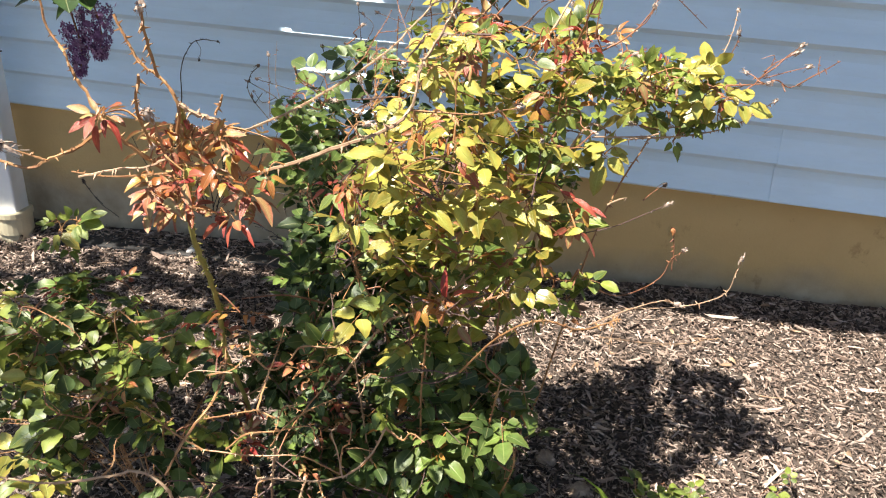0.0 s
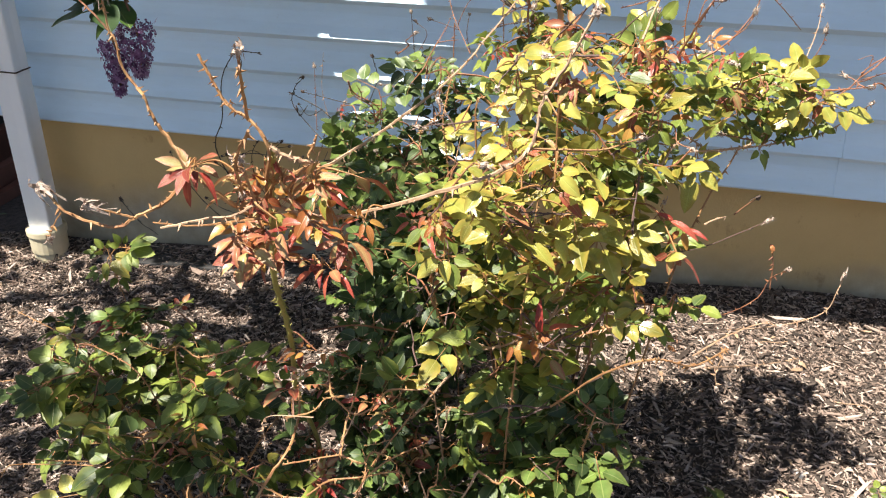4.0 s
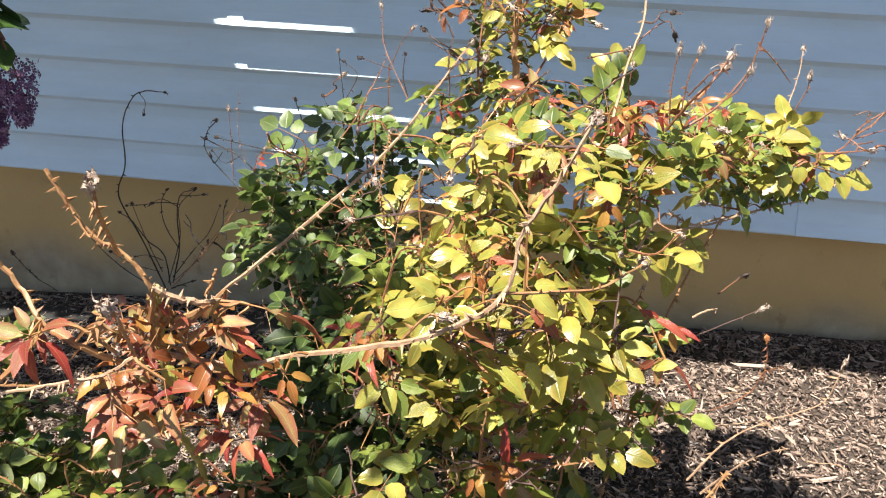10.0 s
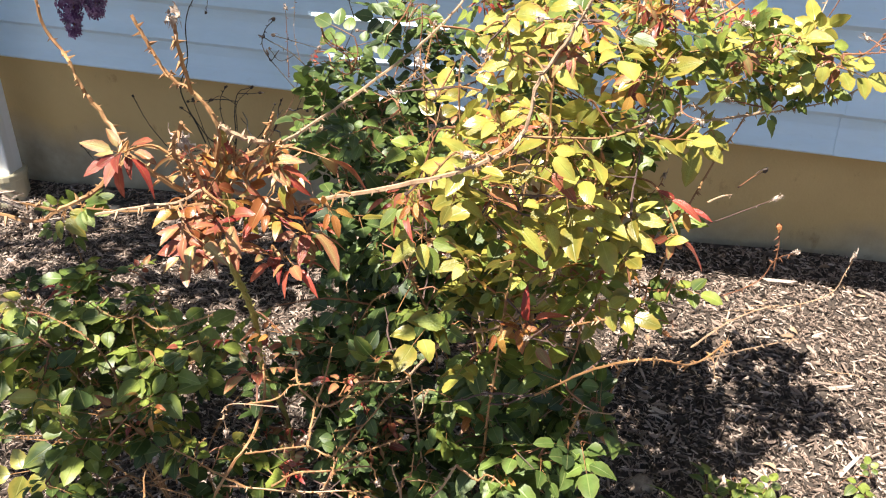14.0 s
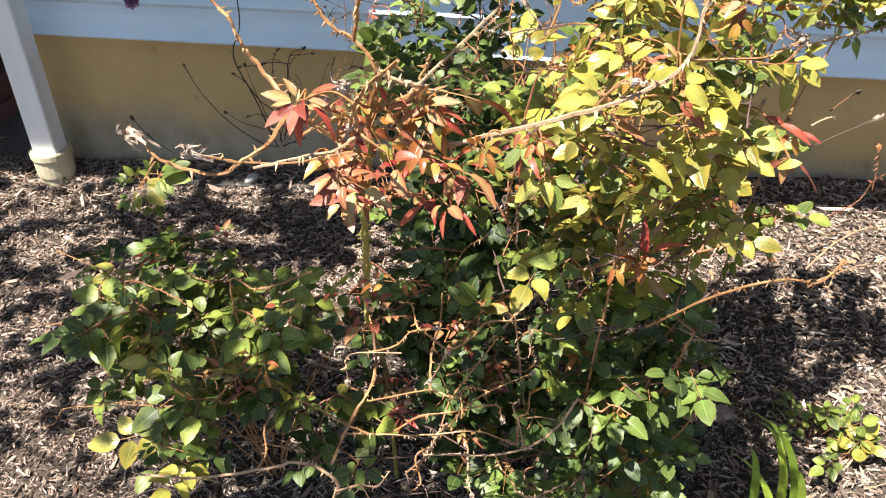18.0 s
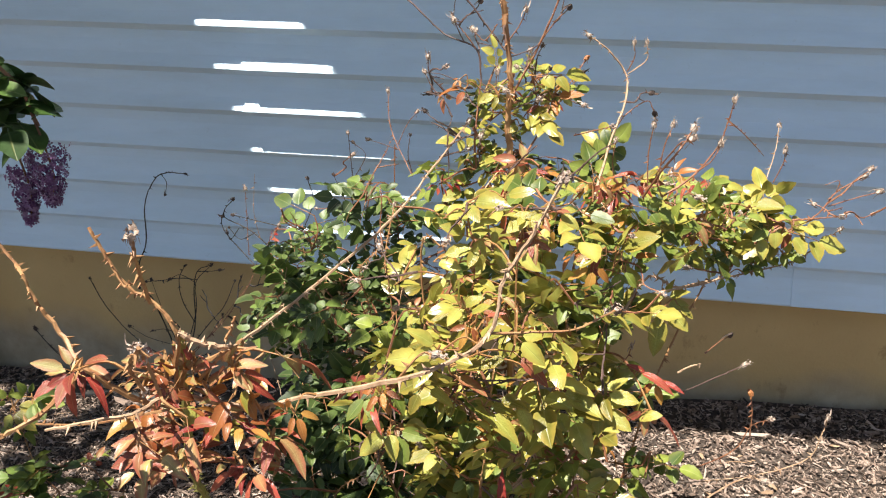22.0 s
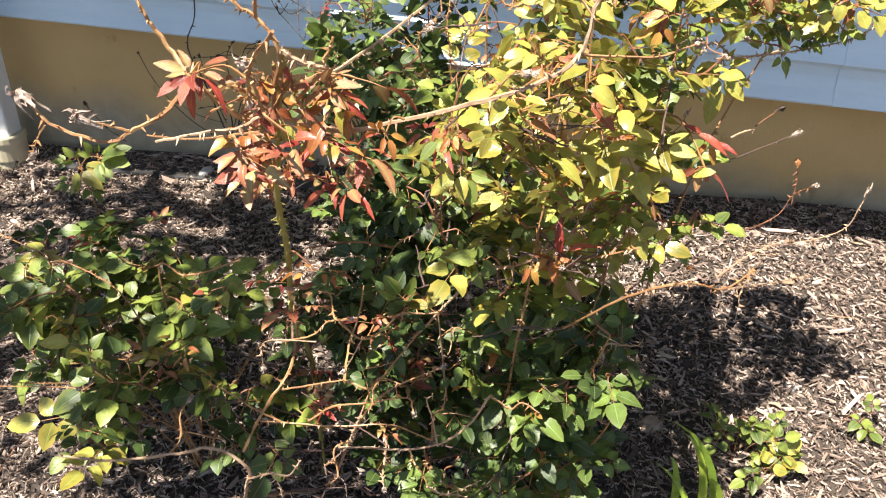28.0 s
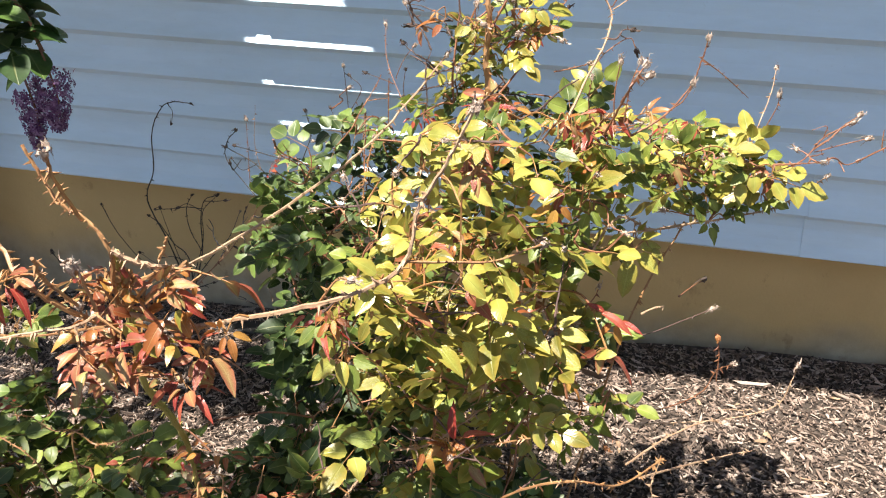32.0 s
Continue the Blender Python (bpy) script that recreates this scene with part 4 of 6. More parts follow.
pale_cane(red, [(0.339, -1.420, 0.384), (0.329, -1.420, 0.441), (0.320, -1.420, 0.473), (0.328, -1.420, 0.486)], 0.0022, 0.0014)
cane(red, [(0.094, -1.400, 0.524), (0.140, -1.400, 0.544), (0.167, -1.400, 0.575), (0.201, -1.400, 0.587)], 0.0026, 0.0016, head=1)
cane(red, [(0.201, -1.450, 0.621), (0.233, -1.450, 0.597), (0.265, -1.450, 0.621), (0.280, -1.450, 0.646)], 0.0026, 0.002)
cane(red, [(0.105, -1.440, 0.466), (0.159, -1.440, 0.489), (0.202, -1.440, 0.507)], 0.0024, 0.0014)
pale_twig(red, [(0.233, -1.450, 0.597), (0.215, -1.450, 0.553), (0.206, -1.450, 0.535)], 0.002, 0.0012, head=1)
pale_twig(red, [(0.163, -1.440, 0.570), (0.086, -1.440, 0.555), (0.078, -1.440, 0.505)], 0.0018, 0.001, head=1)
pale_cane(main, [(0.222, -1.220, 0.385), (0.263, -1.230, 0.438), (0.321, -1.250, 0.535), (0.366, -1.270, 0.606), (0.434, -1.300, 0.658), (0.478, -1.300, 0.700), (0.526, -1.300, 0.753)], 0.006, 0.003)
cane(main, [(0.380, -1.050, -0.080), (0.360, -1.050, 0.250), (0.281, -1.100, 0.540), (0.270, -1.150, 0.625), (0.286, -1.200, 0.737), (0.300, -1.200, 0.831)], 0.005, 0.003)
cane(main, [(0.330, -1.000, -0.080), (0.144, -1.050, 0.314), (0.181, -1.100, 0.499), (0.236, -1.120, 0.568)], 0.004, 0.002, head=1)
cane(main, [(0.420, -1.150, 0.450), (0.498, -1.330, 0.685), (0.534, -1.350, 0.718), (0.580, -1.380, 0.759)], 0.004, 0.002)
cane(main, [(0.400, -1.050, 0.200), (0.329, -1.100, 0.907), (0.362, -1.100, 0.962), (0.386, -1.100, 1.005), (0.434, -1.050, 1.067)], 0.004, 0.002)
cane(main, [(0.300, -1.000, 0.100), (0.262, -1.000, 0.780), (0.250, -1.000, 0.887), (0.259, -0.970, 0.971)], 0.0035, 0.002, head=1)
cane(main, [(0.279, -0.950, 0.788), (0.304, -0.980, 0.753), (0.317, -1.000, 0.743)], 0.004, 0.004)
cane(main, [(0.500, -1.050, 0.200), (0.530, -1.050, 0.600), (0.545, -1.000, 0.899), (0.558, -1.000, 0.964), (0.589, -0.980, 1.003), (0.620, -0.950, 1.040)], 0.005, 0.003)
pale_twig(main, [(0.400, -1.200, 0.300), (0.452, -1.250, 0.640), (0.493, -1.300, 0.720), (0.517, -1.330, 0.802)], 0.003, 0.002)
cane(main, [(0.292, -1.200, 0.622), (0.298, -1.250, 0.707), (0.307, -1.300, 0.777)], 0.0022, 0.0018)
pale_twig(main, [(-0.050, -0.600, 0.743), (-0.051, -0.650, 0.686), (-0.040, -0.700, 0.639)], 0.002, 0.0015)
twig(shrub, [(0.150, -0.700, -0.030), (0.022, -0.750, 0.509), (-0.042, -0.620, 0.568), (-0.127, -0.500, 0.699), (-0.125, -0.480, 0.732)], 0.004, 0.002, head=1)
cane(shrub, [(0.180, -0.720, -0.030), (0.122, -0.800, 0.572), (0.184, -0.850, 0.711), (0.180, -0.900, 0.821), (0.221, -0.900, 0.876)], 0.004, 0.002)
twig(shrub, [(0.160, -0.740, -0.030), (0.084, -0.750, 0.567), (0.075, -0.620, 0.683), (0.111, -0.600, 0.803), (0.126, -0.600, 0.901)], 0.004, 0.002)
cane(main, [(0.500, -1.300, 0.550), (0.576, -1.400, 0.696), (0.638, -1.445, 0.760), (0.690, -1.400, 0.729), (0.743, -1.300, 0.699)], 0.004, 0.0025)
pale_twig(main, [(0.717, -1.300, 0.662), (0.809, -1.100, 0.546), (0.877, -1.000, 0.498), (0.907, -1.000, 0.511)], 0.003, 0.0016)
pale_twig(main, [(0.698, -1.300, 0.680), (0.756, -1.200, 0.662), (0.806, -1.150, 0.660), (0.831, -1.150, 0.660)], 0.003, 0.0016, head=1)
pale_twig(main, [(0.740, -1.300, 0.697), (0.733, -1.300, 0.657), (0.737, -1.300, 0.633)], 0.002, 0.0012, head=1)
twig(main, [(0.611, -1.200, 0.698), (0.668, -1.200, 0.697), (0.737, -1.100, 0.631), (0.797, -1.100, 0.672), (0.815, -1.100, 0.715), (0.829, -1.140, 0.754)], 0.002, 0.0014, head=1)
twig(main, [(0.819, -1.090, 0.690), (0.816, -1.090, 0.735), (0.811, -1.090, 0.761)], 0.0022, 0.0016, head=3)
pale_twig(main, [(0.717, -1.100, 0.601), (0.843, -1.060, 0.605), (0.915, -1.050, 0.636), (0.929, -1.050, 0.679), (0.934, -1.050, 0.708)], 0.002, 0.0016, head=1)
twig(main, [(0.687, -1.200, 0.640), (0.657, -1.200, 0.645), (0.669, -1.200, 0.627)], 0.0018, 0.0012, head=3)
dark_twig(main, [(0.665, -1.100, 0.742), (0.711, -1.100, 0.761), (0.763, -1.100, 0.794), (0.791, -1.100, 0.813)], 0.002, 0.0012, head=1)
twig(main, [(0.620, -1.100, 0.793), (0.631, -1.100, 0.810), (0.635, -1.100, 0.824)], 0.0018, 0.0012, head=1)
twig(main, [(0.755, -1.000, 0.776), (0.771, -1.000, 0.795), (0.786, -1.000, 0.808)], 0.0018, 0.0012, head=2)
pale_twig(main, [(0.697, -1.150, 0.820), (0.726, -1.150, 0.836)], 0.0028, 0.002)
pale_twig(main, [(0.450, -1.100, 0.250), (0.525, -1.200, 0.440), (0.552, -1.200, 0.445)], 0.002, 0.0014)
black_twig(vine, [(-0.465, -0.360, 0.284), (-0.499, -0.380, 0.433), (-0.530, -0.400, 0.552), (-0.495, -0.410, 0.639), (-0.486, -0.410, 0.737), (-0.455, -0.410, 0.800), (-0.423, -0.410, 0.821), (-0.376, -0.410, 0.822)], 0.003, 0.0014, head=2)
black_twig(vine, [(-0.433, -0.410, 0.815), (-0.423, -0.410, 0.796), (-0.429, -0.410, 0.769)], 0.0012, 0.001, head=2)
black_twig(vine, [(-0.456, -0.360, 0.301), (-0.409, -0.360, 0.433), (-0.401, -0.360, 0.517), (-0.358, -0.360, 0.566)], 0.002, 0.001, head=2)
black_twig(vine, [(-0.468, -0.360, 0.332), (-0.494, -0.360, 0.408), (-0.522, -0.360, 0.513)], 0.0018, 0.001, head=2)
black_twig(vine, [(-0.401, -0.360, 0.517), (-0.440, -0.360, 0.536), (-0.467, -0.360, 0.524)], 0.0014, 0.001, head=2)
twig(vine, [(-0.450, -0.360, 0.285), (-0.375, -0.360, 0.374), (-0.271, -0.360, 0.509)], 0.002, 0.0012)
black_twig(vine, [(-0.475, -0.360, 0.331), (-0.549, -0.360, 0.346), (-0.599, -0.360, 0.373)], 0.0014, 0.001, head=2)
black_twig(vine, [(-0.868, -0.300, 0.237), (-0.903, -0.300, 0.272), (-0.926, -0.300, 0.308)], 0.0015, 0.001, head=2)
black_twig(vine, [(-0.178, -0.500, 0.639), (-0.270, -0.450, 0.703), (-0.266, -0.450, 0.750), (-0.243, -0.450, 0.778)], 0.002, 0.0014, head=2)
black_twig(vine, [(0.007, -0.500, 0.710), (-0.035, -0.500, 0.731), (-0.121, -0.500, 0.743), (-0.220, -0.500, 0.760)], 0.002, 0.0014, head=2)
twig(vine, [(-0.192, -0.500, 0.665), (-0.190, -0.500, 0.743), (-0.189, -0.500, 0.822)], 0.0016, 0.0012, head=1)
pale_twig(vine, [(-0.161, -0.500, 0.707), (-0.172, -0.500, 0.770), (-0.164, -0.500, 0.861)], 0.0014, 0.0008)
black_twig(vine, [(-0.049, -0.550, 0.738), (-0.016, -0.550, 0.820), (-0.025, -0.550, 0.871)], 0.0016, 0.0012, head=2)
black_twig(vine, [(-0.460, -0.360, 0.281), (-0.517, -0.360, 0.294), (-0.596, -0.360, 0.349), (-0.661, -0.360, 0.429), (-0.694, -0.360, 0.502)], 0.0022, 0.0014, head=2)
black_twig(vine, [(-0.451, -0.360, 0.294), (-0.457, -0.360, 0.381), (-0.495, -0.360, 0.416), (-0.528, -0.360, 0.467), (-0.556, -0.360, 0.487)], 0.0026, 0.0014, head=2)
black_twig(vine, [(-0.443, -0.360, 0.303), (-0.414, -0.360, 0.402), (-0.409, -0.360, 0.487), (-0.394, -0.360, 0.549), (-0.355, -0.360, 0.570)], 0.0028, 0.0014, head=2)
black_twig(vine, [(-0.396, -0.360, 0.526), (-0.442, -0.360, 0.527), (-0.494, -0.360, 0.516), (-0.534, -0.360, 0.509)], 0.002, 0.0012, head=2)
black_twig(vine, [(-0.394, -0.360, 0.549), (-0.361, -0.360, 0.552), (-0.336, -0.360, 0.557)], 0.0018, 0.0012, head=2)
twig(vine, [(-0.447, -0.360, 0.302), (-0.369, -0.360, 0.376), (-0.313, -0.360, 0.444), (-0.249, -0.360, 0.541), (-0.223, -0.360, 0.624)], 0.0024, 0.0014, head=1)
black_twig(vine, [(-0.414, -0.360, 0.402), (-0.442, -0.360, 0.461), (-0.446, -0.360, 0.521), (-0.428, -0.360, 0.559)], 0.002, 0.0012, head=2)
black_twig(vine, [(-0.442, -0.360, 0.319), (-0.374, -0.360, 0.406), (-0.330, -0.360, 0.458), (-0.296, -0.360, 0.529)], 0.0022, 0.0012, head=2)
black_twig(vine, [(-0.817, -0.300, 0.201), (-0.840, -0.300, 0.216), (-0.876, -0.300, 0.239), (-0.924, -0.300, 0.301)], 0.0018, 0.0012, head=2)
black_twig(vine, [(-0.462, -0.360, 0.365), (-0.499, -0.360, 0.376), (-0.533, -0.360, 0.369)], 0.0016, 0.001, head=2)
black_twig(vine, [(-0.127, -0.500, 0.673), (-0.187, -0.470, 0.708), (-0.251, -0.450, 0.727), (-0.268, -0.450, 0.735)], 0.0024, 0.0014, head=2)
black_twig(vine, [(-0.187, -0.470, 0.708), (-0.224, -0.470, 0.691), (-0.246, -0.470, 0.715)], 0.0018, 0.001, head=2)
black_twig(vine, [(-0.229, -0.460, 0.713), (-0.251, -0.460, 0.684), (-0.257, -0.460, 0.697)], 0.0018, 0.001, head=2)
tuft(red, (0.041, -1.300, 0.553), "crimson", 2)
tuft(red, (0.105, -1.350, 0.552), "bronze", 3)
tuft(red, (0.136, -1.350, 0.625), "orange", 2)
tuft(main, (0.481, -1.100, 1.080), "orange", 4)
tuft(main, (0.490, -1.100, 1.088), "bronze", 1)
tuft(main, (0.604, -0.980, 1.031), "crimson", 3)
tuft(main, (0.613, -0.980, 1.040), "bronze", 1)
tuft(main, (0.316, -1.350, 0.858), "crimson", 2)
tuft(main, (0.336, -1.000, 1.022), "crimson", 2)
tuft(main, (0.422, -0.970, 1.171), "crimson", 1)
tuft(main, (-0.124, -0.500, 0.733), "crimson", 2)
tuft(main, (0.735, -0.900, 1.023), "crimson", 2)
tuft(main, (0.505, -0.950, 1.138), "crimson", 1)
tuft(main, (0.418, -1.200, 0.357), "orange", 2)
tuft(main, (0.485, -1.200, 0.215), "crimson", 2)
tuft(main, (0.367, -1.250, 0.365), "orange", 1)
tuft(low, (-0.465, -1.200, 0.443), "crimson", 2)
tuft(low, (-0.396, -1.100, 0.428), "crimson", 1)
tuft(low, (-0.334, -1.300, 0.401), "orange", 2)
tuft(low, (-0.095, -1.350, 0.439), "orange", 2)
tuft(main, (0.389, -1.170, 0.428), "green", 3)
tuft(main, (0.351, -1.220, 0.386), "green", 2)
tuft(main, (0.528, -1.100, 0.265), "green", 3)
tuft(main, (0.438, -1.150, 0.277), "green", 3)
tuft(main, (0.062, -1.200, 0.556), "green", 1)
tuft(main, (0.210, -1.100, 0.641), "green", 2)
tuft(main, (0.380, -1.150, 0.652), "green", 2)

# joins between the stems and the soil
cane(red, [(0.17, -1.53, 0.95), (0.19, -1.56, 1.0), (0.24, -1.57, 1.03)], 0.006, 0.005)
cane(red, [(0.13, -1.50, 0.88), (0.15, -1.53, 0.97), (0.13, -1.56, 1.0)], 0.005, 0.004)
pale_cane(red, [(0.05, -1.15, -0.10), (0.0, -1.35, 0.1), (-0.1, -1.5, 0.22)], 0.005, 0.004)
pale_cane(red, [(0.06, -1.14, -0.10), (0.15, -1.3, 0.2), (0.22, -1.42, 0.42)], 0.005, 0.003)
cane(red, [(0.067, -1.600, 1.105), (0.050, -1.585, 1.109), (0.036, -1.585, 1.131), (0.034, -1.585, 1.156), (0.028, -1.585, 1.168)], 0.0036, 0.0032)
cane(red, [(0.028, -1.585, 1.168), (0.027, -1.585, 1.185), (0.026, -1.585, 1.202)], 0.0026, 0.0024, head=4)
twig(red, [(0.028, -1.585, 1.168), (0.013, -1.585, 1.184), (-0.001, -1.585, 1.198), (-0.014, -1.585, 1.207)], 0.0026, 0.0016, head=1)
pale_cane(main, [(0.42, -1.06, -0.09), (0.33, -1.2, 0.2), (0.3, -1.25, 0.5)], 0.006, 0.003)
cane(main, [(0.44, -1.07, -0.09), (0.52, -1.2, 0.25), (0.57, -1.3, 0.55)], 0.006, 0.003)
cane(main, [(0.46, -1.05, -0.09), (0.6, -1.05, 0.3), (0.68, -1.0, 0.7), (0.75, -0.95, 0.88)], 0.006, 0.003)
cane(main, [(0.41, -1.06, -0.09), (0.42, -1.22, 0.3), (0.44, -1.3, 0.6), (0.46, -1.3, 0.9)], 0.006, 0.003)
cane(main, [(0.40, -1.06, -0.09), (0.45, -1.15, 0.1), (0.55, -1.2, 0.15)], 0.004, 0.002)
black_twig(vine, [(-0.33, -0.37, -0.02), (-0.33, -0.37, 0.06), (-0.31, -0.36, 0.12)], 0.003, 0.0025)

cane(main, [(0.46, -1.06, -0.09), (0.55, -1.18, 0.15), (0.60, -1.25, 0.34), (0.58, -1.28, 0.44)], 0.005, 0.0025)
cane(main, [(0.43, -1.08, -0.09), (0.40, -1.22, 0.05), (0.34, -1.30, 0.16), (0.30, -1.33, 0.24)], 0.005, 0.0025)
cane(main, [(0.40, -1.06, -0.09), (0.28, -1.10, 0.15), (0.18, -1.12, 0.34), (0.10, -1.10, 0.44)], 0.005, 0.0025)
for tip in ((-0.62, -1.0, 0.30), (-0.5, -1.22, 0.20), (-0.02, -1.12, 0.34), (-0.28, -0.98, 0.36)):
    cane(low, [(-0.24, -1.12, -0.12), (tip[0] * 0.5 - 0.12, tip[1] * 0.5 - 0.56, 0.16), tip], 0.0035, 0.002)
cane(low, [(-0.30, -1.05, -0.10), (-0.42, -0.98, 0.20), (-0.50, -0.94, 0.40), (-0.525, -0.93, 0.50)], 0.0035, 0.0022)
cane(low, [(-0.23, -1.16, -0.10), (-0.267, -1.20, 0.27), (-0.274, -1.20, 0.339), (-0.305, -1.20, 0.40), (-0.357, -1.20, 0.435), (-0.469, -1.20, 0.471), (-0.546, -1.20, 0.501)], 0.004, 0.002)
cane(low, [(-0.20, -1.18, 0.05), (-0.216, -1.20, 0.451), (-0.17, -1.20, 0.46), (-0.124, -1.20, 0.476), (-0.056, -1.20, 0.514)], 0.004, 0.003)
cane(low, [(0.0, -1.22, 0.0), (-0.044, -1.30, 0.164), (-0.169, -1.30, 0.18), (-0.281, -1.30, 0.223), (-0.349, -1.30, 0.241), (-0.531, -1.30, 0.208)], 0.004, 0.002)
# the large leaves on the outside of the crowns
leaflet(low, (-0.529, -0.930, 0.484), (-0.470, -0.955, 0.465), "lime")
leaflet(low, (-0.531, -0.930, 0.502), (-0.542, -0.943, 0.531), "green")
leaflet(low, (-0.471, -0.930, 0.515), (-0.405, -0.953, 0.527), "green")
leaflet(low, (-0.553, -0.930, 0.494), (-0.576, -0.946, 0.504), "green")
leaflet(low, (-0.557, -0.930, 0.447), (-0.583, -0.951, 0.439), "green")
leaflet(low, (-0.487, -0.930, 0.519), (-0.491, -0.942, 0.550), "green")
leaflet(low, (-0.479, -0.930, 0.509), (-0.419, -0.953, 0.544), "green")
leaflet(low, (-0.525, -0.930, 0.463), (-0.544, -0.955, 0.440), "green")
leaflet(low, (-0.513, -0.930, 0.437), (-0.482, -0.945, 0.422), "green")
leaflet(red, (0.157, -1.680, 1.063), (0.137, -1.694, 1.077), "bronze")
leaflet(red, (0.157, -1.680, 1.060), (0.134, -1.699, 1.054), "bronze")
leaflet(red, (0.159, -1.680, 1.061), (0.158, -1.699, 1.034), "crimson")
leaflet(red, (0.157, -1.680, 1.060), (0.150, -1.694, 1.044), "crimson")
leaflet(red, (0.164, -1.680, 1.065), (0.187, -1.691, 1.090), "bronze")
leaflet(red, (0.162, -1.680, 1.061), (0.197, -1.693, 1.059), "crimson")
leaflet(red, (0.154, -1.660, 1.056), (0.180, -1.669, 1.058), "bronze")
leaflet(red, (0.204, -1.570, 1.013), (0.201, -1.579, 1.035), "crimson")
leaflet(red, (0.203, -1.570, 1.022), (0.227, -1.579, 1.032), "crimson")
leaflet(red, (0.193, -1.570, 1.006), (0.193, -1.580, 1.032), "bronze")
leaflet(red, (0.203, -1.570, 1.002), (0.218, -1.580, 1.026), "bronze")
leaflet(red, (0.157, -1.570, 0.991), (0.150, -1.577, 1.006), "bronze")
leaflet(red, (0.176, -1.570, 1.009), (0.165, -1.576, 1.015), "orange")
leaflet(red, (0.165, -1.570, 0.996), (0.159, -1.579, 0.984), "bronze")
leaflet(red, (0.176, -1.570, 0.991), (0.167, -1.585, 0.972), "bronze")
leaflet(red, (0.242, -1.570, 1.013), (0.267, -1.581, 1.034), "bronze")
leaflet(red, (0.251, -1.570, 1.006), (0.279, -1.582, 0.998), "crimson")
leaflet(red, (0.246, -1.570, 1.011), (0.268, -1.579, 1.007), "bronze")
leaflet(red, (0.256, -1.570, 0.999), (0.256, -1.586, 0.975), "lime")
leaflet(red, (0.249, -1.570, 1.010), (0.274, -1.580, 1.019), "crimson")
leaflet(red, (0.239, -1.570, 1.015), (0.239, -1.579, 1.039), "bronze")
leaflet(red, (0.244, -1.570, 1.017), (0.259, -1.576, 1.024), "orange")
leaflet(red, (0.177, -1.570, 0.922), (0.134, -1.597, 0.937), "bronze")
leaflet(red, (0.174, -1.570, 0.921), (0.127, -1.603, 0.916), "bronze")
leaflet(red, (0.176, -1.570, 0.918), (0.139, -1.595, 0.921), "bronze")
leaflet(red, (0.170, -1.570, 0.917), (0.152, -1.594, 0.893), "orange")
leaflet(red, (0.180, -1.570, 0.918), (0.171, -1.593, 0.889), "bronze")
leaflet(red, (0.185, -1.570, 0.926), (0.178, -1.580, 0.951), "crimson")
leaflet(red, (0.187, -1.570, 0.923), (0.202, -1.582, 0.907), "bronze")
leaflet(red, (0.180, -1.570, 0.926), (0.161, -1.582, 0.943), "bronze")
leaflet(red, (0.178, -1.570, 0.928), (0.161, -1.581, 0.925), "crimson")
leaflet(red, (0.276, -1.570, 0.944), (0.322, -1.589, 0.944), "bronze")
leaflet(red, (0.277, -1.570, 0.940), (0.291, -1.587, 0.916), "bronze")
leaflet(red, (0.272, -1.570, 0.939), (0.263, -1.588, 0.915), "bronze")
leaflet(red, (0.269, -1.570, 0.942), (0.245, -1.585, 0.938), "bronze")
leaflet(red, (0.272, -1.570, 0.949), (0.274, -1.579, 0.976), "crimson")
leaflet(red, (0.268, -1.570, 0.946), (0.253, -1.580, 0.962), "crimson")
leaflet(red, (0.300, -1.570, 0.972), (0.318, -1.583, 0.955), "orange")
leaflet(red, (0.293, -1.570, 0.973), (0.283, -1.578, 0.989), "orange")
leaflet(red, (0.280, -1.570, 0.952), (0.304, -1.579, 0.964), "crimson")
leaflet(red, (0.274, -1.570, 0.937), (0.274, -1.584, 0.917), "bronze")
leaflet(red, (0.192, -1.570, 0.974), (0.208, -1.584, 0.954), "lime")
leaflet(red, (0.207, -1.570, 0.953), (0.225, -1.580, 0.942), "lime")
leaflet(red, (0.227, -1.570, 0.968), (0.241, -1.581, 0.952), "bronze")
leaflet(red, (0.259, -1.570, 0.977), (0.272, -1.581, 1.006), "lime")
leaflet(red, (0.221, -1.570, 0.980), (0.211, -1.578, 0.994), "bronze")
leaflet(red, (0.231, -1.570, 0.951), (0.253, -1.580, 0.946), "lime")
leaflet(red, (0.214, -1.570, 0.989), (0.232, -1.580, 1.012), "bronze")
leaflet(red, (0.196, -1.570, 0.915), (0.226, -1.581, 0.916), "bronze")
leaflet(red, (0.236, -1.570, 0.906), (0.218, -1.591, 0.886), "crimson")
leaflet(red, (0.241, -1.570, 0.913), (0.231, -1.582, 0.900), "crimson")
leaflet(red, (0.177, -1.570, 0.945), (0.170, -1.576, 0.957), "bronze")
leaflet(main, (0.355, -1.380, 0.928), (0.410, -1.404, 0.959), "lime")
leaflet(main, (0.362, -1.380, 0.937), (0.408, -1.401, 0.930), "lime")
leaflet(main, (0.417, -1.380, 0.919), (0.458, -1.398, 0.917), "lime")
leaflet(main, (0.416, -1.380, 0.926), (0.455, -1.399, 0.955), "lime")
leaflet(main, (0.487, -1.380, 0.954), (0.527, -1.402, 0.936), "lime")
leaflet(main, (0.484, -1.380, 0.948), (0.455, -1.395, 0.941), "lime")
leaflet(main, (0.321, -1.380, 0.881), (0.297, -1.401, 0.859), "lime")
leaflet(main, (0.333, -1.380, 0.886), (0.350, -1.394, 0.866), "orange")
leaflet(main, (0.331, -1.380, 0.884), (0.320, -1.392, 0.869), "orange")
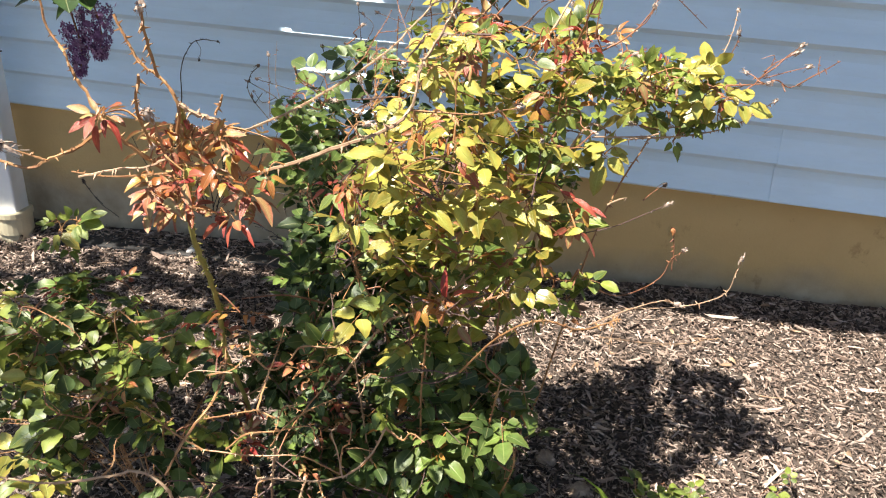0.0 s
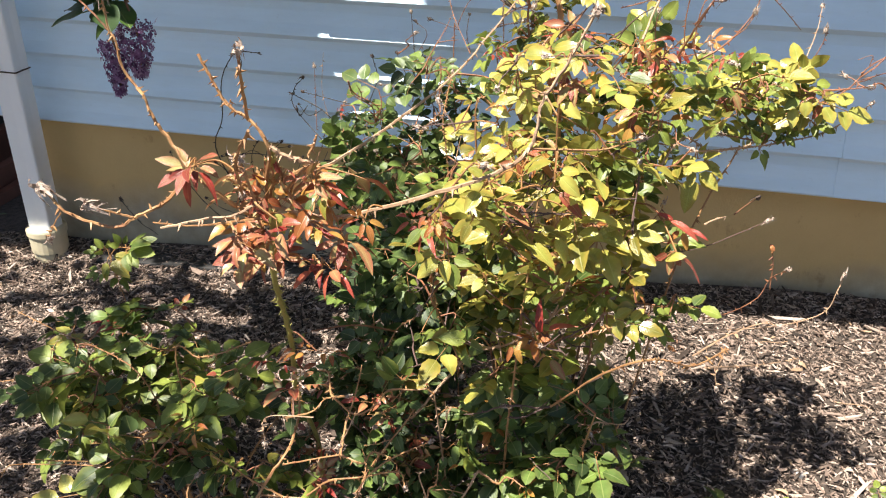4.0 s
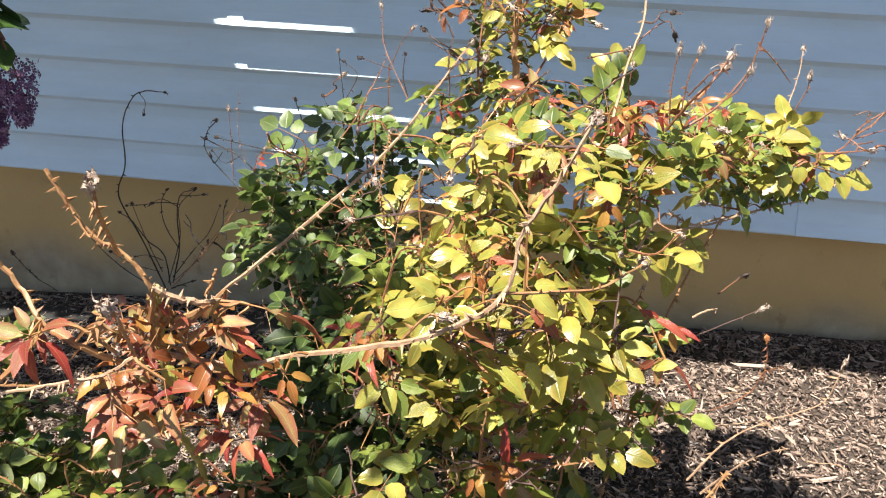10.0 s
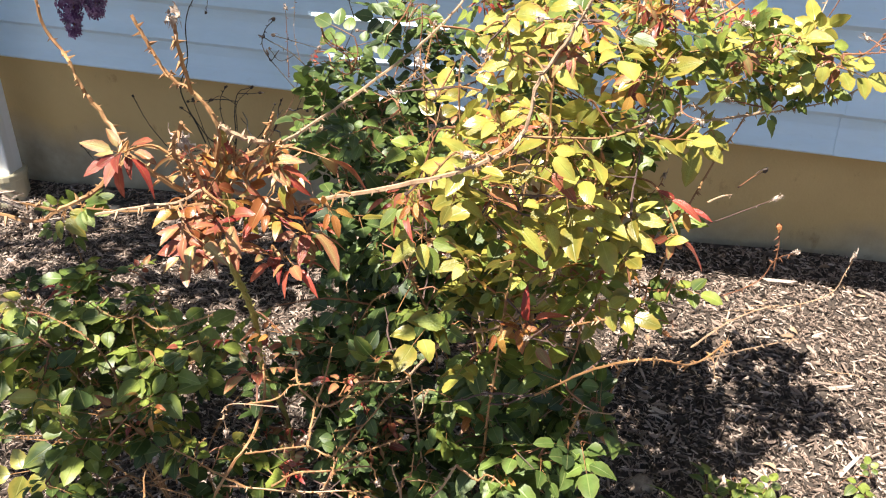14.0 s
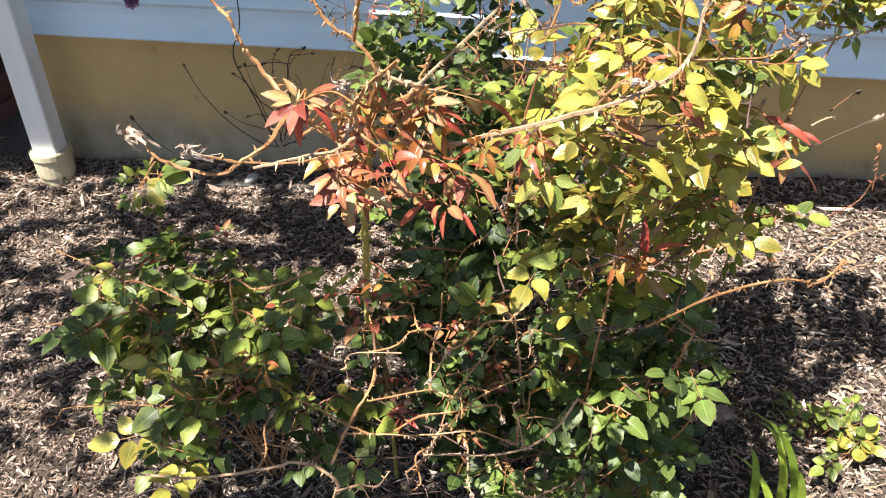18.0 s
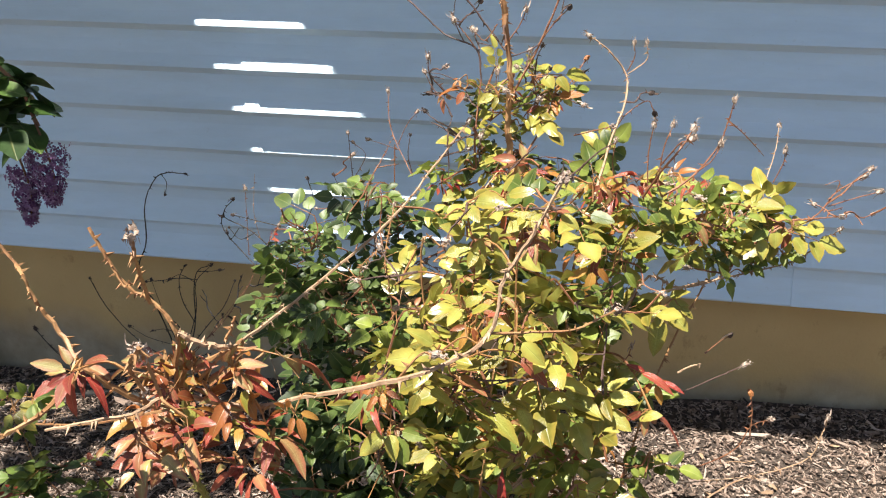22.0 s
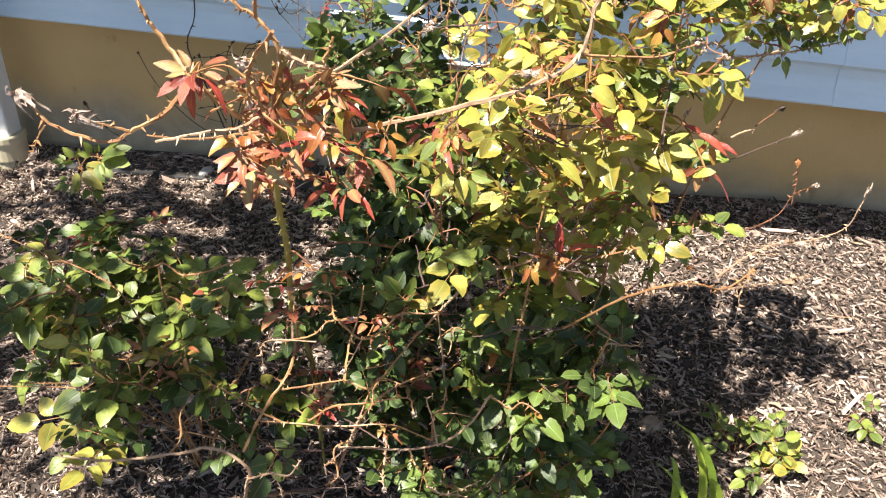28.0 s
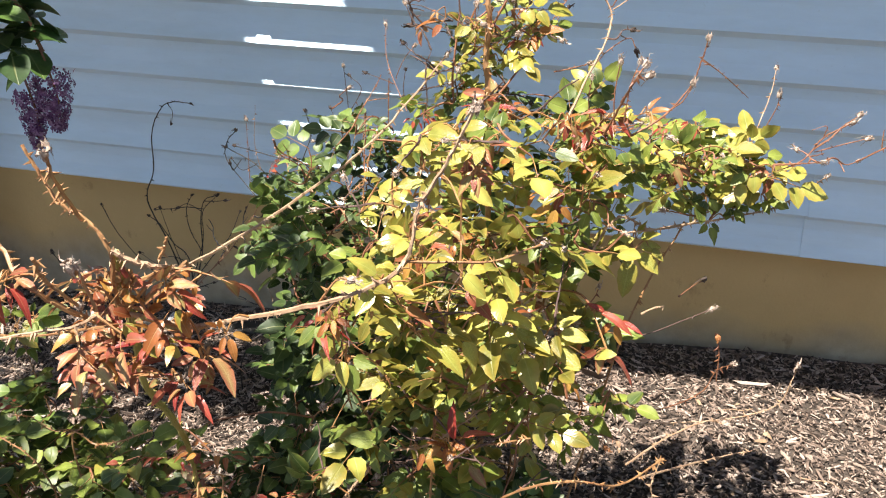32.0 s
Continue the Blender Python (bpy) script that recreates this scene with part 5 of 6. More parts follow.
leaflet(main, (0.337, -1.380, 0.889), (0.360, -1.390, 0.888), "orange")
leaflet(main, (0.346, -1.380, 0.838), (0.315, -1.407, 0.812), "lime")
leaflet(main, (0.352, -1.380, 0.837), (0.367, -1.403, 0.803), "lime")
leaflet(main, (0.403, -1.380, 0.812), (0.370, -1.398, 0.812), "lime")
leaflet(main, (0.406, -1.380, 0.805), (0.399, -1.392, 0.789), "lime")
leaflet(main, (0.400, -1.380, 0.815), (0.396, -1.387, 0.833), "lime")
leaflet(main, (0.418, -1.380, 0.810), (0.407, -1.388, 0.827), "lime")
leaflet(main, (0.438, -1.380, 0.884), (0.472, -1.399, 0.870), "lime")
leaflet(main, (0.456, -1.380, 0.880), (0.499, -1.407, 0.855), "lime")
leaflet(main, (0.489, -1.380, 0.890), (0.517, -1.403, 0.862), "lime")
leaflet(main, (0.423, -1.380, 0.884), (0.401, -1.396, 0.869), "lime")
leaflet(main, (0.468, -1.380, 0.896), (0.504, -1.397, 0.895), "lime")
leaflet(main, (0.384, -1.380, 0.895), (0.371, -1.397, 0.872), "lime")
leaflet(main, (0.387, -1.380, 0.899), (0.420, -1.395, 0.893), "lime")
leaflet(main, (0.523, -1.300, 0.872), (0.488, -1.319, 0.860), "lime")
leaflet(main, (0.531, -1.300, 0.862), (0.585, -1.326, 0.862), "lime")
leaflet(main, (0.587, -1.300, 0.845), (0.575, -1.320, 0.815), "lime")
leaflet(main, (0.588, -1.300, 0.847), (0.624, -1.322, 0.830), "lime")
leaflet(main, (0.637, -1.250, 0.799), (0.661, -1.264, 0.827), "lime")
leaflet(main, (0.656, -1.250, 0.818), (0.696, -1.275, 0.800), "lime")
leaflet(main, (0.649, -1.250, 0.819), (0.649, -1.268, 0.789), "lime")
leaflet(main, (0.592, -1.300, 0.863), (0.630, -1.318, 0.874), "lime")
leaflet(main, (0.552, -1.300, 0.859), (0.576, -1.314, 0.885), "lime")
leaflet(main, (0.633, -1.200, 0.843), (0.677, -1.221, 0.850), "crimson")
leaflet(main, (0.656, -1.200, 0.836), (0.649, -1.216, 0.809), "crimson")
leaflet(main, (0.663, -1.200, 0.830), (0.691, -1.214, 0.841), "crimson")
leaflet(main, (0.654, -1.200, 0.842), (0.629, -1.212, 0.859), "crimson")
leaflet(main, (0.662, -1.200, 0.834), (0.671, -1.217, 0.807), "orange")
leaflet(main, (0.675, -1.050, 0.873), (0.641, -1.068, 0.859), "lime")
leaflet(main, (0.674, -1.050, 0.869), (0.675, -1.082, 0.814), "lime")
leaflet(main, (0.678, -1.050, 0.870), (0.713, -1.071, 0.854), "lime")
leaflet(main, (0.672, -1.050, 0.880), (0.638, -1.065, 0.880), "lime")
leaflet(main, (0.698, -1.050, 0.878), (0.719, -1.063, 0.867), "lime")
leaflet(main, (0.679, -1.050, 0.887), (0.708, -1.065, 0.905), "lime")
leaflet(main, (0.560, -1.160, 0.967), (0.580, -1.178, 0.941), "lime")
leaflet(main, (0.598, -1.120, 0.942), (0.614, -1.135, 0.919), "green")
leaflet(main, (0.574, -1.160, 0.980), (0.549, -1.171, 0.981), "lime")
leaflet(main, (0.603, -1.120, 0.975), (0.640, -1.146, 1.025), "lime")
leaflet(main, (0.580, -1.160, 0.996), (0.549, -1.175, 0.988), "lime")
leaflet(main, (0.587, -1.120, 0.919), (0.606, -1.131, 0.910), "green")
leaflet(main, (0.492, -1.380, 1.112), (0.473, -1.389, 1.121), "lime")
leaflet(main, (0.509, -1.380, 1.122), (0.478, -1.397, 1.107), "lime")
leaflet(main, (0.509, -1.380, 1.119), (0.533, -1.391, 1.131), "lime")
leaflet(main, (0.476, -1.380, 1.117), (0.490, -1.392, 1.099), "lime")
leaflet(main, (0.504, -1.380, 1.090), (0.483, -1.394, 1.074), "bronze")
leaflet(main, (0.500, -1.380, 1.087), (0.522, -1.390, 1.082), "bronze")
leaflet(main, (0.497, -1.380, 1.089), (0.507, -1.391, 1.071), "orange")
leaflet(main, (0.493, -1.380, 1.090), (0.479, -1.386, 1.094), "orange")
leaflet(main, (0.525, -1.380, 1.121), (0.548, -1.392, 1.112), "lime")
leaflet(main, (0.523, -1.380, 1.112), (0.498, -1.392, 1.120), "lime")
leaflet(main, (0.422, -1.300, 1.056), (0.398, -1.313, 1.073), "lime")
leaflet(main, (0.422, -1.300, 1.060), (0.448, -1.312, 1.071), "lime")
leaflet(main, (0.435, -1.300, 1.044), (0.401, -1.317, 1.042), "lime")
leaflet(main, (0.410, -1.300, 1.016), (0.405, -1.314, 0.991), "lime")
leaflet(main, (0.396, -1.300, 1.004), (0.379, -1.309, 1.000), "lime")
leaflet(main, (0.454, -1.300, 1.052), (0.470, -1.316, 1.026), "lime")
leaflet(main, (0.429, -1.300, 1.011), (0.442, -1.316, 1.051), "lime")
leaflet(main, (0.448, -1.300, 1.023), (0.477, -1.313, 1.026), "lime")
leaflet(main, (0.402, -1.300, 1.033), (0.399, -1.308, 1.019), "orange")
leaflet(main, (0.437, -1.350, 0.971), (0.396, -1.370, 0.981), "lime")
leaflet(main, (0.440, -1.350, 0.970), (0.413, -1.366, 0.956), "lime")
leaflet(main, (0.431, -1.350, 0.983), (0.421, -1.361, 1.008), "lime")
leaflet(main, (0.443, -1.350, 0.987), (0.469, -1.362, 0.986), "lime")
leaflet(main, (0.424, -1.350, 0.989), (0.444, -1.361, 1.009), "lime")
leaflet(main, (0.466, -1.350, 1.007), (0.489, -1.361, 1.000), "lime")
leaflet(main, (0.445, -1.350, 0.693), (0.460, -1.368, 0.670), "orange")
leaflet(main, (0.468, -1.350, 0.712), (0.485, -1.374, 0.681), "orange")
leaflet(main, (0.481, -1.350, 0.697), (0.455, -1.364, 0.723), "orange")
leaflet(main, (0.488, -1.350, 0.716), (0.511, -1.365, 0.753), "crimson")
leaflet(main, (0.477, -1.350, 0.710), (0.500, -1.361, 0.708), "orange")
leaflet(main, (0.485, -1.350, 0.707), (0.473, -1.366, 0.753), "crimson")
leaflet(main, (0.375, -1.300, 0.652), (0.331, -1.322, 0.667), "lime")
leaflet(main, (0.417, -1.300, 0.650), (0.454, -1.317, 0.653), "lime")
leaflet(main, (0.487, -1.300, 0.644), (0.520, -1.322, 0.628), "lime")
leaflet(main, (0.431, -1.300, 0.718), (0.411, -1.314, 0.707), "lime")
leaflet(main, (0.652, -1.100, 0.644), (0.686, -1.121, 0.631), "green")
leaflet(main, (0.647, -1.100, 0.607), (0.675, -1.119, 0.650), "green")
leaflet(main, (0.508, -1.250, 0.738), (0.547, -1.271, 0.774), "lime")
leaflet(main, (0.464, -1.250, 0.696), (0.494, -1.269, 0.740), "lime")
leaflet(main, (0.396, -1.250, 0.555), (0.419, -1.286, 0.511), "green")
leaflet(main, (0.421, -1.250, 0.559), (0.464, -1.269, 0.570), "green")
leaflet(main, (0.404, -1.250, 0.556), (0.366, -1.270, 0.557), "green")
leaflet(main, (0.480, -1.250, 0.535), (0.450, -1.272, 0.517), "green")
leaflet(main, (0.362, -1.250, 0.472), (0.409, -1.273, 0.467), "green")
leaflet(main, (0.493, -1.200, 0.452), (0.499, -1.224, 0.422), "green")
leaflet(main, (0.241, -1.250, 0.522), (0.219, -1.268, 0.564), "green")
leaflet(main, (0.241, -1.250, 0.509), (0.280, -1.266, 0.533), "lime")
leaflet(main, (0.279, -1.250, 0.623), (0.291, -1.268, 0.598), "green")
leaflet(main, (0.419, -0.980, 1.159), (0.395, -0.993, 1.151), "lime")
leaflet(main, (0.400, -0.980, 1.165), (0.392, -0.992, 1.143), "lime")
leaflet(main, (0.370, -0.980, 1.163), (0.335, -0.997, 1.167), "lime")
leaflet(main, (0.362, -0.980, 1.178), (0.352, -0.987, 1.170), "orange")
leaflet(main, (0.340, -0.980, 1.154), (0.336, -0.992, 1.132), "bronze")
leaflet(main, (0.496, -0.930, 1.147), (0.535, -0.948, 1.158), "orange")
leaflet(main, (0.489, -0.930, 1.143), (0.512, -0.941, 1.139), "bronze")
leaflet(main, (0.460, -0.930, 1.109), (0.481, -0.942, 1.098), "lime")
leaflet(main, (0.450, -0.950, 1.106), (0.425, -0.962, 1.115), "lime")
leaflet(main, (0.449, -1.100, 1.062), (0.440, -1.115, 1.037), "crimson")
leaflet(main, (0.466, -1.100, 1.071), (0.489, -1.113, 1.094), "crimson")
leaflet(main, (0.469, -1.100, 1.071), (0.493, -1.111, 1.077), "crimson")
leaflet(main, (0.462, -1.100, 1.075), (0.470, -1.112, 1.105), "crimson")
leaflet(main, (0.452, -1.100, 1.070), (0.441, -1.109, 1.091), "crimson")
leaflet(main, (0.556, -1.150, 1.083), (0.540, -1.158, 1.078), "orange")
leaflet(main, (0.572, -1.150, 1.085), (0.586, -1.158, 1.099), "orange")
leaflet(main, (0.578, -1.150, 1.082), (0.570, -1.162, 1.061), "bronze")
leaflet(main, (0.627, -1.100, 1.078), (0.604, -1.112, 1.098), "crimson")
leaflet(main, (0.620, -1.100, 1.073), (0.635, -1.112, 1.057), "crimson")
leaflet(main, (0.630, -1.100, 1.078), (0.652, -1.111, 1.077), "orange")
leaflet(main, (0.735, -1.000, 1.018), (0.712, -1.010, 1.020), "lime")
leaflet(main, (0.729, -1.000, 1.009), (0.729, -1.015, 1.047), "green")
leaflet(main, (0.796, -0.950, 0.999), (0.833, -0.970, 1.015), "lime")
leaflet(main, (0.881, -0.900, 0.957), (0.907, -0.914, 0.955), "lime")
leaflet(main, (0.875, -0.900, 0.952), (0.840, -0.914, 0.957), "lime")
leaflet(main, (0.831, -0.900, 0.889), (0.809, -0.910, 0.883), "green")
leaflet(main, (0.867, -0.900, 0.911), (0.894, -0.915, 0.908), "green")
leaflet(main, (0.778, -0.950, 0.925), (0.765, -0.967, 0.897), "green")
leaflet(main, (0.651, -1.100, 1.094), (0.628, -1.111, 1.086), "lime")
leaflet(main, (0.725, -1.000, 0.985), (0.733, -1.014, 0.963), "bronze")
leaflet(main, (0.675, -1.050, 0.994), (0.682, -1.065, 1.032), "green")
leaflet(main, (0.766, -0.950, 0.959), (0.782, -0.962, 0.982), "green")
leaflet(main, (0.421, -1.300, 1.097), (0.463, -1.319, 1.110), "lime")
leaflet(main, (0.461, -1.300, 1.107), (0.491, -1.314, 1.124), "lime")
leaflet(main, (0.467, -1.300, 1.095), (0.494, -1.312, 1.097), "lime")
leaflet(main, (0.393, -1.300, 1.076), (0.421, -1.312, 1.089), "lime")
leaflet(main, (0.413, -1.300, 1.088), (0.435, -1.309, 1.091), "lime")
leaflet(main, (0.422, -1.300, 1.066), (0.450, -1.314, 1.086), "lime")
leaflet(main, (0.454, -1.300, 1.070), (0.455, -1.309, 1.053), "lime")
leaflet(main, (0.485, -1.300, 1.070), (0.464, -1.310, 1.072), "bronze")
leaflet(main, (0.488, -1.300, 1.070), (0.502, -1.311, 1.056), "bronze")
leaflet(main, (0.484, -1.300, 1.067), (0.480, -1.310, 1.050), "bronze")
leaflet(main, (0.493, -1.300, 1.071), (0.508, -1.307, 1.073), "bronze")
leaflet(main, (0.482, -1.300, 1.070), (0.478, -1.308, 1.057), "orange")
leaflet(main, (0.435, -1.300, 1.035), (0.468, -1.315, 1.050), "lime")
leaflet(main, (0.382, -1.300, 1.021), (0.415, -1.314, 1.027), "lime")
leaflet(main, (0.475, -1.300, 1.041), (0.506, -1.316, 1.032), "lime")
leaflet(main, (0.425, -1.360, 0.993), (0.392, -1.376, 0.999), "lime")
leaflet(main, (0.428, -1.360, 0.997), (0.414, -1.373, 1.030), "lime")
leaflet(main, (0.433, -1.360, 0.984), (0.451, -1.371, 1.006), "lime")
leaflet(main, (0.572, -1.170, 0.979), (0.568, -1.192, 0.943), "lime")
leaflet(main, (0.596, -1.120, 0.978), (0.637, -1.141, 1.003), "lime")
leaflet(main, (0.587, -1.160, 0.990), (0.553, -1.176, 0.986), "lime")
leaflet(main, (0.612, -1.120, 0.957), (0.600, -1.139, 0.926), "green")
leaflet(main, (0.405, -1.420, 0.962), (0.362, -1.442, 0.969), "lime")
leaflet(main, (0.410, -1.420, 0.970), (0.385, -1.436, 1.003), "lime")
leaflet(main, (0.415, -1.420, 0.961), (0.445, -1.433, 0.964), "lime")
leaflet(main, (0.452, -1.420, 0.981), (0.483, -1.436, 1.009), "lime")
leaflet(main, (0.491, -1.400, 0.983), (0.520, -1.419, 0.967), "lime")
leaflet(main, (0.452, -1.380, 0.986), (0.477, -1.391, 0.994), "lime")
leaflet(main, (0.495, -1.360, 0.973), (0.508, -1.369, 0.994), "lime")
leaflet(main, (0.521, -1.360, 0.910), (0.571, -1.384, 0.923), "lime")
leaflet(main, (0.441, -1.400, 0.992), (0.432, -1.415, 0.971), "orange")
leaflet(main, (0.444, -1.400, 0.989), (0.433, -1.408, 0.980), "orange")
leaflet(main, (0.456, -1.400, 1.001), (0.470, -1.409, 1.019), "crimson")
leaflet(main, (0.449, -1.400, 0.992), (0.447, -1.411, 0.974), "orange")
leaflet(main, (0.323, -1.250, 0.964), (0.355, -1.263, 0.975), "lime")
leaflet(main, (0.431, -1.300, 1.003), (0.458, -1.312, 1.003), "lime")
leaflet(main, (0.342, -1.200, 0.999), (0.322, -1.211, 1.013), "lime")
leaflet(main, (0.518, -1.250, 0.986), (0.501, -1.264, 1.019), "lime")
leaflet(main, (0.514, -1.150, 1.080), (0.541, -1.163, 1.079), "lime")
leaflet(main, (0.493, -1.200, 1.087), (0.522, -1.214, 1.085), "lime")
leaflet(main, (0.806, -0.950, 0.988), (0.835, -0.968, 1.014), "lime")
leaflet(main, (0.830, -0.950, 0.972), (0.787, -0.968, 0.985), "lime")
leaflet(main, (0.865, -0.950, 0.975), (0.890, -0.964, 0.970), "lime")
leaflet(main, (0.862, -0.950, 0.971), (0.834, -0.963, 0.961), "lime")
leaflet(main, (0.828, -0.900, 0.911), (0.811, -0.912, 0.895), "green")
leaflet(main, (0.838, -0.900, 0.899), (0.860, -0.911, 0.900), "green")
leaflet(main, (0.870, -0.880, 0.906), (0.902, -0.898, 0.903), "green")
leaflet(main, (0.865, -0.880, 0.901), (0.881, -0.893, 0.887), "green")
leaflet(main, (0.820, -0.900, 0.892), (0.840, -0.915, 0.876), "green")
leaflet(main, (0.769, -0.950, 0.984), (0.749, -0.962, 0.969), "lime")
leaflet(main, (0.738, -0.950, 0.969), (0.750, -0.963, 0.998), "green")
leaflet(main, (0.721, -1.000, 1.015), (0.736, -1.015, 1.049), "green")
leaflet(main, (0.717, -1.000, 0.991), (0.734, -1.018, 0.965), "bronze")
leaflet(main, (0.660, -1.050, 1.069), (0.629, -1.063, 1.067), "lime")
leaflet(main, (0.672, -1.050, 1.072), (0.696, -1.063, 1.090), "lime")
leaflet(main, (0.661, -1.050, 1.007), (0.683, -1.068, 0.984), "lime")
leaflet(main, (0.611, -1.080, 0.985), (0.641, -1.096, 0.979), "green")
leaflet(main, (0.623, -1.080, 0.954), (0.650, -1.095, 0.976), "lime")
leaflet(main, (0.554, -1.150, 1.041), (0.590, -1.167, 1.043), "lime")
leaflet(main, (0.770, -0.920, 0.910), (0.747, -0.934, 0.892), "green")
leaflet(main, (0.718, -0.950, 0.919), (0.700, -0.964, 0.898), "green")
leaflet(main, (0.795, -0.850, 0.842), (0.809, -0.869, 0.814), "green")
leaflet(main, (0.784, -0.920, 0.947), (0.799, -0.932, 0.932), "green")
leaflet(main, (0.583, -1.100, 1.056), (0.600, -1.110, 1.072), "orange")
leaflet(main, (0.595, -1.100, 1.060), (0.584, -1.111, 1.042), "bronze")
leaflet(main, (0.620, -1.100, 1.073), (0.607, -1.112, 1.102), "crimson")
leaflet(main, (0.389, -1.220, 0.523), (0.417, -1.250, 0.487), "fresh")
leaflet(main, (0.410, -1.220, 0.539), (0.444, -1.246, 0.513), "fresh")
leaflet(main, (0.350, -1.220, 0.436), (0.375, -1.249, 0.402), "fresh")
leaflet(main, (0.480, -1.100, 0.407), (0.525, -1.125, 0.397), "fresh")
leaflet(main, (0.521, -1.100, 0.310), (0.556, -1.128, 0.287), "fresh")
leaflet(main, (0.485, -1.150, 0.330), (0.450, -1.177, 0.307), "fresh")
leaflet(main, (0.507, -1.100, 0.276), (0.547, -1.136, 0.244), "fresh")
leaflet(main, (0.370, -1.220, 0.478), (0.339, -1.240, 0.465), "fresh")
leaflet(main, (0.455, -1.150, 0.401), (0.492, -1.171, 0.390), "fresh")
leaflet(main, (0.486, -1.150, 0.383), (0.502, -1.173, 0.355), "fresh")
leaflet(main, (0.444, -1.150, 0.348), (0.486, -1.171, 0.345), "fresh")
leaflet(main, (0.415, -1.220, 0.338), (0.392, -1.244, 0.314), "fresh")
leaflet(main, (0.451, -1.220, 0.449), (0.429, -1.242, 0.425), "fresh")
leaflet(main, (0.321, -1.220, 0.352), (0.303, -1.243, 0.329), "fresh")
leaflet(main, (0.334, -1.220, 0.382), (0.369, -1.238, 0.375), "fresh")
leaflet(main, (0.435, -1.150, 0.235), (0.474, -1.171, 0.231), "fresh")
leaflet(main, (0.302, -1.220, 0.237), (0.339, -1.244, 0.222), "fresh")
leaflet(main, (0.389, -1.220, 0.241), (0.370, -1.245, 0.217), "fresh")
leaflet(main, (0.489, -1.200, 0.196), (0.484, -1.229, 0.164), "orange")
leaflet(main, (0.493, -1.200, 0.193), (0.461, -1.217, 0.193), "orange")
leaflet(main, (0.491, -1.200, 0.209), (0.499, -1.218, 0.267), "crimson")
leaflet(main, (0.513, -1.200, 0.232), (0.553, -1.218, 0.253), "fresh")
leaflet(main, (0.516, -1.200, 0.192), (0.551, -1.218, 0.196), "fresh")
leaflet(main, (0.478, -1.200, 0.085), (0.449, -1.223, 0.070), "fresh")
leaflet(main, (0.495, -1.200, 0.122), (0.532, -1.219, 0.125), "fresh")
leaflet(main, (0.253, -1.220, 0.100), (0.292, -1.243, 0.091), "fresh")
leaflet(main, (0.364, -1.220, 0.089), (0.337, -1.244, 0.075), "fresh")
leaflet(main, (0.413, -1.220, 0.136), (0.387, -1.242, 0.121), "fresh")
YOUNG = (["lime", "green", "orange", "bronze"], [7, 1, 1.3, 1.8])
foliage(main, (0.48, -1.20, 0.90), (0.16, 0.15, 0.19), 18, 3, YOUNG, m_twig, 0.90)
foliage(main, (0.59, -1.08, 0.92), (0.13, 0.14, 0.13), 14, 3, (["lime", "green", "orange"], [4, 6, 0.9]), m_twig, 0.85)
foliage(main, (0.79, -0.93, 0.94), (0.13, 0.09, 0.055), 14, 3, (["lime", "green", "bronze"], [7, 3, 0.7]), m_twig, 0.80)
foliage(main, (0.455, -0.89, 1.09), (0.10, 0.06, 0.125), 22, 3, (["lime", "green", "dark", "orange"], [6, 4, 1, 1.2]), m_twig, 0.62)
foliage(main, (0.40, -0.93, 0.98), (0.10, 0.09, 0.08), 14, 3, (["lime", "green", "dark"], [3, 5, 2]), m_twig, 0.8)
foliage(main, (0.42, -1.20, 0.66), (0.17, 0.15, 0.13), 20, 3, (["lime", "green", "orange", "bronze"], [4, 5, 1, 1]), m_twig, 0.95)
foliage(main, (0.50, -1.32, 0.74), (0.11, 0.06, 0.05), 5, 3, YOUNG, m_twig, 0.70)
foliage(main, (0.58, -1.20, 0.72), (0.10, 0.10, 0.09), 10, 3, (["lime", "green"], [5, 5]), m_twig, 0.70)
foliage(main, (0.46, -1.34, 0.86), (0.15, 0.07, 0.13), 5, 3, YOUNG, m_twig, 0.85)
# low inner foliage weighted to dark kinds, the crown's shade put into colour
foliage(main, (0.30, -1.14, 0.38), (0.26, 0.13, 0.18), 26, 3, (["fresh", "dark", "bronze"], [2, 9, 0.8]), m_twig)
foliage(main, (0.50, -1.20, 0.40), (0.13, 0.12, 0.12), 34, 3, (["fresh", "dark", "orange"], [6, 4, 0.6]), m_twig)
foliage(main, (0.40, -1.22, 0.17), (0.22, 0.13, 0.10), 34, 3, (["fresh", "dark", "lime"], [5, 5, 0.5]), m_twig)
foliage(main, (0.45, -1.08, 0.74), (0.20, 0.12, 0.20), 40, 3, (["lime", "green", "orange"], [5, 4, 1]), m_twig, 0.95)
foliage(red, (0.19, -1.55, 0.955), (0.11, 0.06, 0.075), 10, 3, (["bronze", "orange", "crimson"], [8, 1.5, 2]), m_cane, 1.1)
foliage(red, (0.14, -1.22, 0.40), (0.17, 0.10, 0.16), 10, 3, (["dark", "bronze", "crimson"], [7, 3, 1]), m_cane)
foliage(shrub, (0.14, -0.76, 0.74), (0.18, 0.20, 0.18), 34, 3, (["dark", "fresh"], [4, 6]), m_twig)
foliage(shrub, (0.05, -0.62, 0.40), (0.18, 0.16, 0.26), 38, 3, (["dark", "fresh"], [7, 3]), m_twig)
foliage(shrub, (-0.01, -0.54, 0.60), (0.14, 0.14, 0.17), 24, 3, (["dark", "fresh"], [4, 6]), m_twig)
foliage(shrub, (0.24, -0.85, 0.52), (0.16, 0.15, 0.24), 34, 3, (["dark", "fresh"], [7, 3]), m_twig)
# dark leaves that fill in the shaded gap behind the red rose
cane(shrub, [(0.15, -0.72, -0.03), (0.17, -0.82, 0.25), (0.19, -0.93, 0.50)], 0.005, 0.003)
